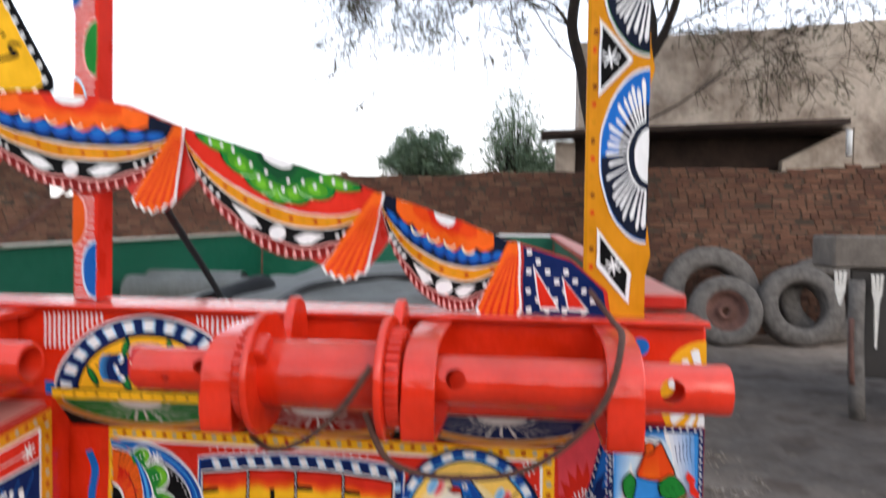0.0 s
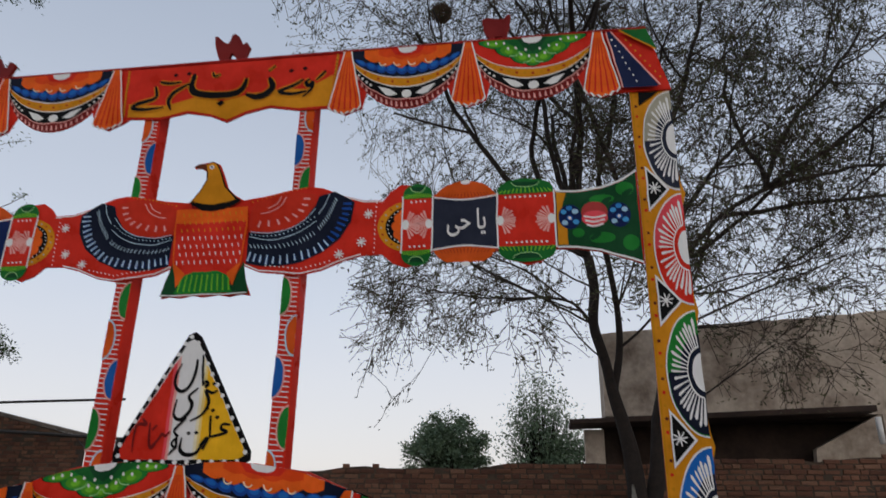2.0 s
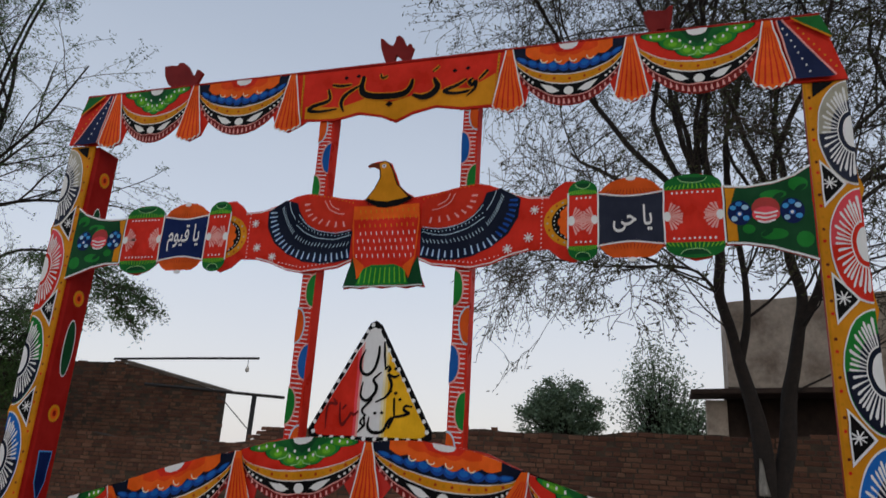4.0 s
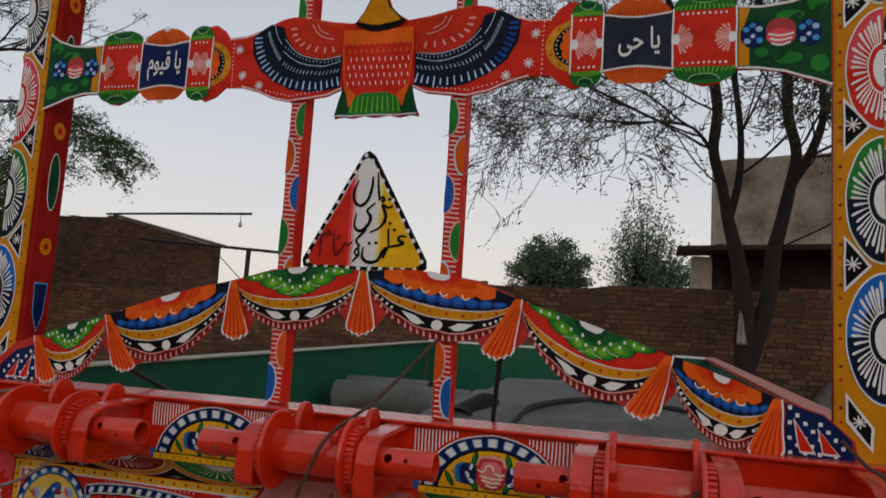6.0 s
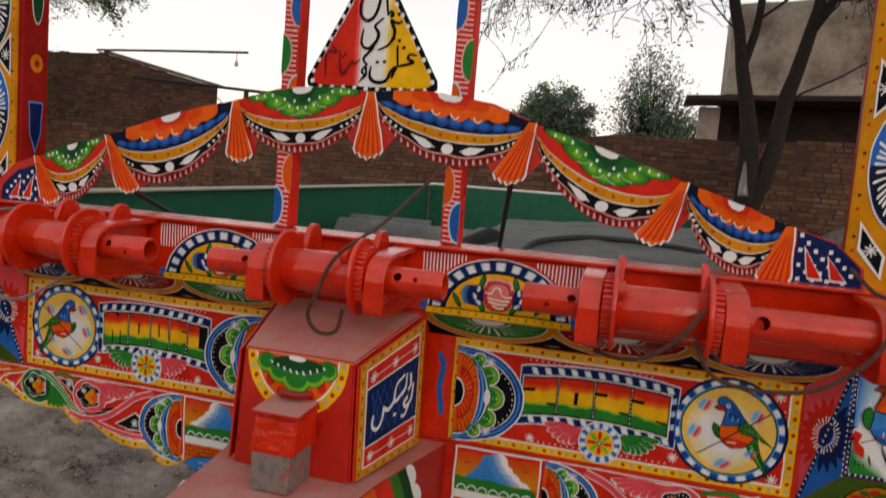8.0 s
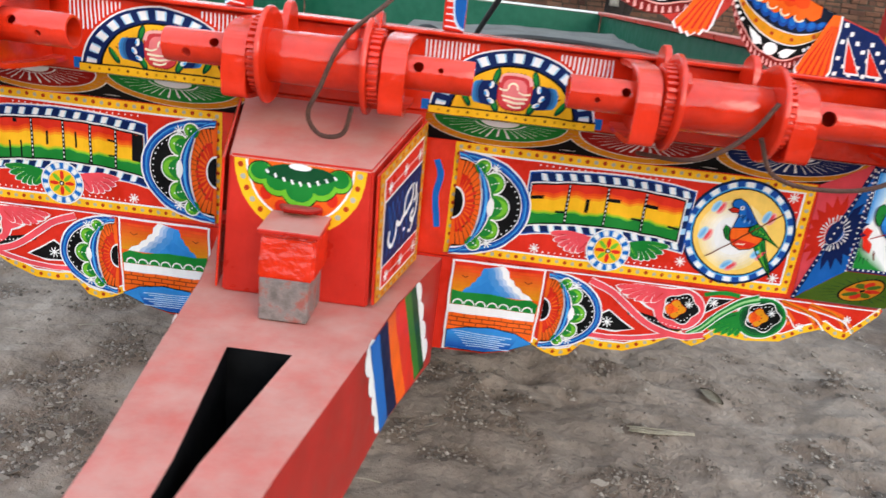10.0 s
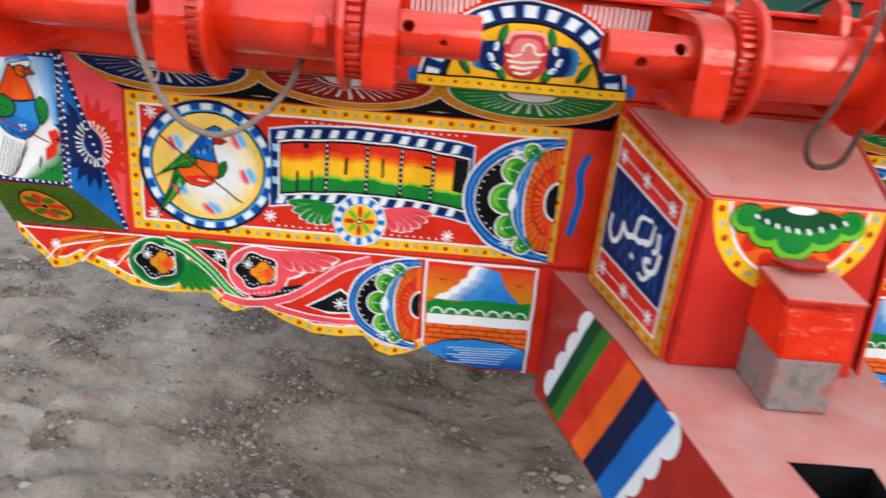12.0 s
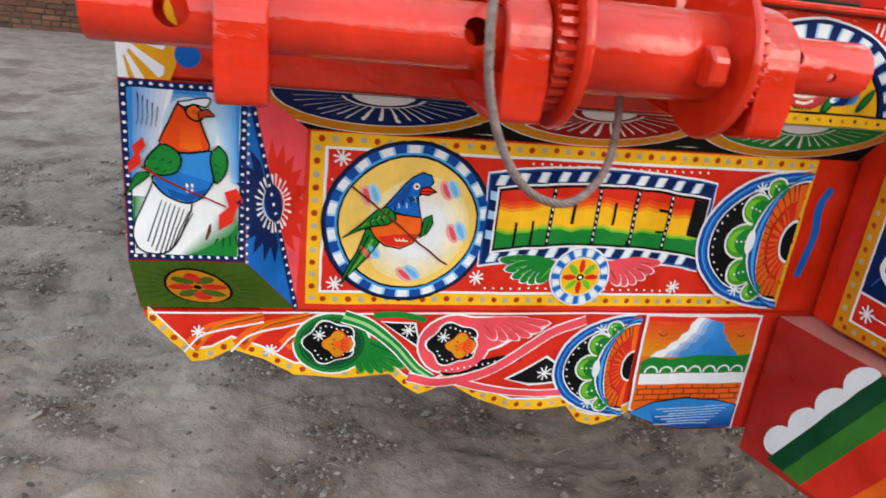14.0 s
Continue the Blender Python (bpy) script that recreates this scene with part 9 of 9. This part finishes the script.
def triangle_sign():
    c = [(-0.020, 1.965), (-0.171, 1.686), (-0.168, 1.668), (-0.152, 1.661), (0.152, 1.661), (0.168, 1.670), (0.167, 1.690), (0.012, 1.960), (-0.004, 1.972)]
    plate = part("triangle_sign", prism(c, front(BOARD_Y), 0.006), PAINT["black"], trailer, "rounded triangular sign in red, white and yellow with black script")
    a = Art(front(BOARD_Y - 0.0005))
    cx, cz = -0.003, 1.765
    q = [(cx + (x - cx) * 0.90, cz + (z - cz) * 0.91) for x, z in c]
    a.poly(q, "white", 2)
    a.poly([(-0.046, 1.890), q[1], q[2], q[3], (-0.046, q[3][1])], "red", 3)
    a.poly([(-0.046, 1.890), (-0.046, q[3][1]), (-0.038, q[3][1]), (-0.038, 1.903)], "pink", 3)
    a.poly([(-0.038, 1.903), (-0.038, q[3][1]), (-0.031, q[3][1]), (-0.031, 1.914)], "blush", 3)
    a.poly([(0.042, 1.884), (0.042, q[4][1]), q[4], q[5], q[6]], "yellow", 3)
    a.poly([(0.042, 1.884), (0.042, q[4][1]), (0.035, q[4][1]), (0.035, 1.896)], "cream", 3)
    a.poly([(0.035, 1.896), (0.035, q[4][1]), (0.028, q[4][1]), (0.028, 1.908)], "ivory", 3)
    pts = [c[0], c[1], c[3], c[4], c[6], c[8], c[0]]
    pts = [(cx + (x - cx) * 0.950, cz + (z - cz) * 0.955) for x, z in pts]
    a.beads(pts, 0.030, 0.006, ["white"], 4)
    brush_script(a, [([(0.011, 1.901), (0.010, 1.873), (0.001, 1.843), (-0.018, 1.828), (-0.035, 1.839), (-0.037, 1.864), (-0.027, 1.893)], 0.006, 0.0085, 0.003), ([(0.025, 1.913), (0.028, 1.878), (0.033, 1.840)], 0.004, 0.0065, 0.004), ([(0.033, 1.842), (0.041, 1.850), (0.047, 1.842), (0.040, 1.836)], 0.004, 0.007, 0.005),
                     ([(0.070, 1.827), (0.058, 1.822), (0.043, 1.828), (0.053, 1.800), (0.040, 1.772), (0.012, 1.757)], 0.005, 0.008, 0.003), ([(0.022, 1.834), (0.002, 1.815), (0.012, 1.797), (0.007, 1.777), (-0.013, 1.761), (-0.030, 1.774), (-0.026, 1.809)], 0.004, 0.009, 0.003),
                     ([(0.112, 1.748), (0.096, 1.749), (0.092, 1.740), (0.106, 1.732), (0.079, 1.724), (0.065, 1.721)], 0.005, 0.007, 0.005), ([(0.063, 1.768), (0.066, 1.722)], 0.005, 0.006, 0.005), ([(0.065, 1.721), (0.053, 1.695), (0.059, 1.718), (0.043, 1.701)], 0.005, 0.007, 0.004),
                     ([(0.051, 1.710), (0.037, 1.686), (0.012, 1.682), (-0.003, 1.695), (-0.002, 1.721)], 0.006, 0.009, 0.003), ([(0.001, 1.763), (-0.023, 1.737), (-0.012, 1.723)], 0.006, 0.006, 0.005), ([(-0.016, 1.721), (-0.025, 1.707), (-0.013, 1.700), (-0.016, 1.721)], 0.005, 0.006, 0.005), ([(-0.013, 1.700), (-0.031, 1.680)], 0.006, 0.006, 0.002)], "black", 5)
    brush_script(a, [([(-0.034, 1.733), (-0.045, 1.724), (-0.053, 1.728), (-0.062, 1.714), (-0.076, 1.700)], 0.004, 0.007, 0.004), ([(-0.085, 1.753), (-0.082, 1.711), (-0.076, 1.696), (-0.065, 1.706)], 0.004, 0.007, 0.004), ([(-0.069, 1.747), (-0.078, 1.737)], 0.006, 0.006, 0.003),
                     ([(-0.104, 1.763), (-0.095, 1.751), (-0.111, 1.751), (-0.121, 1.741), (-0.121, 1.686)], 0.006, 0.008, 0.002)], "maroon", 5)
    for x, z in ((0.043, 1.841), (0.062, 1.844), (0.051, 1.787), (0.066, 1.782), (0.079, 1.765), (0.013, 1.730), (0.032, 1.731)):
        a.poly([(x - 0.006, z), (x, z + 0.005), (x + 0.006, z), (x, z - 0.005)], "black", 6)
    a.done("lettering", plate, "black script on red, white and yellow")


triangle_sign()


def outer_post(s):
    x0, x1, z0, z1 = 1.080, 1.177, 1.306, 2.578
    deep = 0.03 if s > 0 else 0.075
    box_ = part("arch_post", box(min(s * (1.065 if s < 0 else 1.086), s * 1.15), max(s * (1.065 if s < 0 else 1.086), s * 1.15), -0.018, deep, 1.306, 2.575, 0.004), PAINT["wine"], trailer, "tall red steel post with a painted yellow face board")
    face = []
    for k in range(0, 40):
        z = z0 + (z1 - z0) * k / 39
        bump = 0.0
        for c in (2.285, 2.0, 1.705, 1.415):
            bump = max(bump, 0.010 * math.exp(-((z - c) / 0.02) ** 2))
        face.append((x1 + bump, z))
    out = [(x0, z0)] + face + [(x0, z1)]
    out[1] = (x1, z0 - 0.004)
    plate = part("face_board", prism(out, front(-0.0235, s), 0.005), PAINT["amber"], box_, "yellow face board with painted half-wheels")
    a = Art(front(-0.024, s))
    a.line([(x0 + 0.003, z0 + 0.01), (x0 + 0.003, z1)], 0.004, "gold", 1)
    for k in range(44):
        z = z0 + 0.02 + (z1 - z0 - 0.04) * k / 43
        a.ell(x0 + 0.012, z, 0.004, 0.004, ("brown", "gold", "red")[k % 3], 2, 6)
    base = a
    for zc, colour, core in ((2.430, "grey", "slate"), (2.145, "pink", "red"), (1.855, "green", "ink"), (1.560, "blue", "ink")):
        rz, rx = 0.135, 0.073
        a = Art(front(-0.024, s))
        a.ell(x1, zc, rx + 0.003, rz + 0.004, "white", 3, 28, 90, 270)
        a.ell(x1, zc, rx, rz, colour, 4, 28, 90, 270)
        a.poly([(x1 - rx * 0.985 * math.sin(math.pi / 2 * k / 14), zc - rz * 0.985 * math.cos(math.pi / 2 * k / 14)) for k in range(15)] + [(x1, zc)], core, 5)
        a.ell(x1, zc, rx * 0.62, rz * 0.62, core, 5.5, 22, 90, 270)
        a.rays(x1, zc, 0.032, 0.068, "white", 6, 21, 0.0052, 93, 267, rz / rx * 0.98)
        a.ell(x1, zc, 0.021, 0.042, "white", 7, 14, 90, 270)
        a.done("painted_half_wheel", plate, "half-wheel of white rays")
    a = base
    for zc in (2.300, 2.020, 1.715):
        a.poly([(1.098, zc + 0.062), (1.098, zc - 0.062), (1.152, zc - 0.004)], "white", 5)
        a.poly([(1.102, zc + 0.050), (1.102, zc - 0.050), (1.145, zc - 0.004)], "black", 6)
        a.star(1.116, zc, 0.016, "white", 7, 0.003)
    a.poly([(1.100, 1.445), (1.155, 1.375), (1.152, 1.325), (1.100, 1.385)], "white", 5)
    a.poly([(1.105, 1.432), (1.149, 1.374), (1.147, 1.338), (1.105, 1.390)], "black", 6)
    a.star(1.126, 1.385, 0.014, "white", 7, 0.003)
    a.poly([(1.10, 2.570), (1.15, 2.570), (1.10, 2.53)], "black", 5)
    a.done("painted_border", plate, "dotted border with black darts")
    if s > 0:
        return
    # inner side of the post
    for z, kind in ((2.47, "r"), (2.06, "r"), (1.90, "leaf"), (1.70, "r"), (1.52, "drop"), (2.28, "leaf")):
        b = Art(lambda u, v, h: Vector((s * (1.065 - h - 0.0005), u, v)))
        if kind == "r":
            b.ell(0.03, z, 0.022, 0.026, "amber", 1, 16)
            b.ell(0.03, z, 0.014, 0.017, "orange", 2, 14)
            b.ell(0.03, z, 0.007, 0.009, "wine", 3, 10)
        elif kind == "leaf":
            b.ell(0.03, z, 0.022, 0.09, "white", 1, 18)
            b.ell(0.03, z, 0.019, 0.086, "bottle", 2, 18)
        else:
            b.poly([(0.005, z + 0.07), (0.055, z + 0.07), (0.05, z - 0.02), (0.03, z - 0.08), (0.01, z - 0.02)], "sky", 1)
            b.poly([(0.008, z + 0.066), (0.052, z + 0.066), (0.047, z - 0.02), (0.03, z - 0.072), (0.013, z - 0.02)], "navy", 2)
        b.done("painted_side_motif", box_)


outer_post(-1)
outer_post(1)


def inner_post(s):
    lo, hi = (-0.247, -0.203) if s < 0 else (0.203, 0.247)
    p = part("arch_strut", box(lo, hi, -0.022, 0.028, 1.306, 2.755, 0.003), PAINT["red"], trailer, "slim red strut with painted half-discs")
    a = Art(front(-0.0225))
    heights = (1.360, 1.446, 1.545, 1.643, 1.743, 1.860, 1.960, 2.060, 2.160, 2.262, 2.364, 2.466, 2.568, 2.670)
    for k, z in enumerate(heights):
        near = (k % 2 == 0) == (s < 0)
        side, aa = (lo, (-90, 90)) if near else (hi, (90, 270))
        c = "blue>navy:0.25" if k in (0, 5, 8, 11) else "orange>rust:0.35" if k in (1, 3, 6, 9, 12) else "green"
        d = Art(front(-0.0225))
        d.ell(side, z, 0.0275, 0.052, "blush" if k % 3 else "haze", 2, 18, *aa)
        d.ell(side, z, 0.0235, 0.047, c, 3, 18, *aa)
        d.done("painted_half_disc", p)
    for k in range(118):
        zz = 1.315 + 0.0122 * k
        a.line([(lo + 0.004, zz), (hi - 0.004, zz - 0.003)], 0.0026, "white", 1)
    a.done("painted_ticking", p)


inner_post(-1)
inner_post(1)

# red cut-out birds on the top edge
def top_bird(x, kind):
    shapes = {
        "hen": [(-0.098, 0.094), (-0.090, 0.058), (-0.071, 0.023), (-0.039, 0.0), (0.039, 0.0), (0.056, 0.043), (0.061, 0.052), (0.048, 0.064), (0.035, 0.068), (0.033, 0.046), (0.020, 0.046), (0.010, 0.066), (-0.004, 0.087), (-0.022, 0.100), (-0.039, 0.103), (-0.046, 0.090), (-0.070, 0.096)],
        "pair": [(-0.058, 0.098), (-0.048, 0.096), (-0.028, 0.073), (-0.013, 0.066), (-0.007, 0.079), (-0.006, 0.098), (0.004, 0.102), (0.017, 0.091), (0.032, 0.056), (0.039, 0.068), (0.046, 0.066), (0.048, 0.053), (0.056, 0.051), (0.048, 0.031), (0.042, 0.0), (0.022, 0.0), (0.019, 0.015), (0.003, 0.034), (-0.003, 0.031), (-0.008, 0.0), (-0.029, 0.0), (-0.042, 0.031), (-0.054, 0.066)],
        "small": [(-0.042, 0.078), (-0.038, 0.045), (-0.030, 0.024), (-0.022, 0.018), (-0.018, 0.0), (-0.010, 0.0), (-0.008, 0.018), (0.014, 0.018), (0.018, 0.0), (0.026, 0.0), (0.026, 0.020), (0.034, 0.045), (0.038, 0.088), (0.030, 0.090), (0.018, 0.074), (-0.008, 0.076), (-0.024, 0.084)],
    }
    part("cut_out_bird", prism([(x + u, 2.7675 + v) for u, v in shapes[kind]], front(BOARD_Y + 0.015), 0.012, 0.001), PAINT["maroon"], trailer, "small dark red cut-out bird on the top edge")


top_bird(-0.772, "hen")
top_bird(-0.022, "pair")
top_bird(0.745, "small")

# ---- loose things on the trailer ----
def sheet_roll(x0, x1, y, r, label):
    ob = thing("sheet_roll", ((x0 + x1) / 2, y, 0.99), label, "metal roll", "rolled sheets in the trailer")
    bm = bmesh.new()
    n = 30
    spiral = []
    for k in range(n + 1):
        w = -0.5 * math.pi + 2.25 * math.pi * k / n
        q = r * (1.0 - 0.05 * k / n)
        spiral.append((q * math.cos(w), r + q * math.sin(w)))
    rows = []
    for x in (x0, x0 + 0.25 * (x1 - x0), x0 + 0.6 * (x1 - x0), x1):
        rows.append([bm.verts.new((x, y + u, 0.992 + v)) for u, v in spiral])
    for p, q in zip(rows, rows[1:]):
        for k in range(n):
            bm.faces.new((p[k], p[k + 1], q[k + 1], q[k]))
    bmesh.ops.solidify(bm, geom=bm.faces[:], thickness=0.004)
    part("roll", bm, MAT_SHEET, ob, "", True)


sheet_roll(-1.12, -0.27, 2.42, 0.095, "grey rolled sheet metal lying across the trailer bed")
sheet_roll(-1.18, -0.62, 2.75, 0.10, "second grey metal roll behind the first")


def tarpaulin():
    ob = thing("tarpaulin", (0.4, 1.8, 0.99), "pale grey tarpaulin heaped over a load in the trailer bed", "tarpaulin")
    bm = bmesh.new()
    nx, ny = 34, 34
    rows = []
    for j in range(ny + 1):
        v = j / ny
        row = []
        for i in range(nx + 1):
            u = i / nx
            x, y = -0.34 + 1.53 * u, 0.55 + 2.75 * v
            edge = min(1.0, 7 * u) * min(1.0, 9 * (1 - u)) * min(1.0, 7 * v) * min(1.0, 6 * (1 - v))
            z = 0.994 + edge * (0.20 + 0.06 * u + 0.05 * v + 0.03 * noise.noise(Vector((x * 2.2, y * 1.6, 3.0))) + 0.012 * noise.noise(Vector((x * 7, y * 5, 1.0))))
            row.append(bm.verts.new((x, y, z)))
        rows.append(row)
    for p, q in zip(rows, rows[1:]):
        for i in range(nx):
            bm.faces.new((p[i], p[i + 1], q[i + 1], q[i]))
    bmesh.ops.solidify(bm, geom=bm.faces[:], thickness=0.003)
    part("cover", bm, MAT_SHEET, ob, "", True)
    tube("rolled_hem", [(-0.30, 0.62, 1.0), (0.1, 0.60, 1.006), (0.6, 0.61, 1.004), (1.12, 0.60, 1.0)], 0.016, MAT_SHEET, ob, "", 8, 4)


tarpaulin()


def cable(name, pts, r, mat, label, category):
    c = thing(name, pts[0], label, category)
    tube("strand", pts, r, mat, c, "", 8, 6)


def wire_rope(pts, r, mat, label):
    """Five strands laid round one another along a hanging line."""
    c = thing("wire_rope", pts[0], label, "wire rope")
    line = smooth_path(pts, 22)
    for k in range(5):
        gone, path = 0.0, []
        for i, p in enumerate(line):
            d = (line[min(i + 1, len(line) - 1)] - line[max(i - 1, 0)]).normalized()
            gone += (p - line[max(i - 1, 0)]).length
            e = d.cross(Vector((0.31, 0.90, 0.30))).normalized()
            w = 2 * math.pi * (k / 5 + gone / (r * 9))
            path.append(p + (e * math.cos(w) + d.cross(e) * math.sin(w)) * r * 0.58)
        tube("strand", path, r * 0.46, mat, c, "", 6, 1, False)


wire_rope([(-0.872, -0.19, 1.302), (-0.890, -0.270, 1.290), (-0.897, -0.298, 1.245), (-0.890, -0.300, 1.190), (-0.868, -0.300, 1.135), (-0.835, -0.298, 1.097), (-0.790, -0.292, 1.086), (-0.745, -0.262, 1.108), (-0.715, -0.215, 1.145), (-0.702, -0.180, 1.185)], 0.0046, MAT_CABLE, "grey wire rope hanging in a loop from the winch drum")
wire_rope([(0.215, -0.045, 1.50), (0.12, -0.18, 1.36), (0.055, -0.285, 1.285), (0.02, -0.305, 1.20), (0.00, -0.30, 1.15), (0.02, -0.29, 1.115), (0.06, -0.285, 1.12), (0.075, -0.29, 1.17)], 0.0044, MAT_DARKCABLE, "brown wire rope running down to the middle winch drum")
wire_rope([(0.795, -0.300, 1.262), (0.76, -0.305, 1.21), (0.71, -0.30, 1.165), (0.66, -0.28, 1.145), (0.60, -0.20, 1.135)], 0.0044, MAT_DARKCABLE, "brown wire rope slack under the winch drum")
wire_rope([(1.09, -0.045, 1.345), (1.115, -0.12, 1.31), (1.11, -0.27, 1.30), (1.08, -0.305, 1.22), (1.0, -0.30, 1.145), (0.90, -0.295, 1.125), (0.82, -0.29, 1.14), (0.785, -0.285, 1.20)], 0.0044, MAT_DARKCABLE, "brown wire rope looped over the beam end")
cable("hose", [(0.245, 0.80, 1.195), (0.262, 0.95, 1.225), (0.293, 1.13, 1.25), (0.426, 1.40, 1.262), (0.58, 1.45, 1.265), (0.726, 1.445, 1.262), (0.958, 1.275, 1.25), (1.111, 1.11, 1.205)], 0.012, MAT_HOSE, "black hose lying in an arc on the tarpaulin", "hose")
cable("support_cord", [(0.365, -0.022, 1.48), (0.25, 0.5, 1.25), (0.16, 0.9, 0.995)], 0.007, MAT_HOSE, "thin black cord from the arch board to the bed", "cord")
cable("support_cord", [(-0.69, -0.022, 1.37), (-0.66, 0.35, 1.2), (-0.64, 0.6, 0.995)], 0.007, MAT_HOSE, "thin black cord from the arch board to the bed", "cord")


def rubber_flap():
    ob = thing("rubber_flap", (0.03, 1.05, 1.19), "curled dark grey rubber flap lying on the tarpaulin", "rubber flap")
    bm = bmesh.new()
    rows = []
    for j in range(6):
        y = 0.93 + 0.05 * j
        r = 0.062 - 0.003 * j
        rows.append([bm.verts.new((0.022 + 0.012 * j - r * 1.25 * math.cos(radians(q)), y, 1.172 + 0.012 * j + r * math.sin(radians(q)))) for q in range(-10, 171, 18)])
    for p, q in zip(rows, rows[1:]):
        for k in range(len(p) - 1):
            bm.faces.new((p[k], p[k + 1], q[k + 1], q[k]))
    bmesh.ops.solidify(bm, geom=bm.faces[:], thickness=0.006)
    part("flap", bm, MAT_HOSE, ob, "", True)


rubber_flap()

# ---- the yard wall's bricks ----
yard_wall = build_yard_wall()
wall_rnd = random.Random(31)
brick_face(yard_wall, brick_spots(-13.0, 12.0, wall_top, wall_rnd), Matrix.Translation((0, WALL_Y - 0.02, 0)), wall_rnd, lambda x, z: -1.0 < x < 1.9 and z > 1.55)
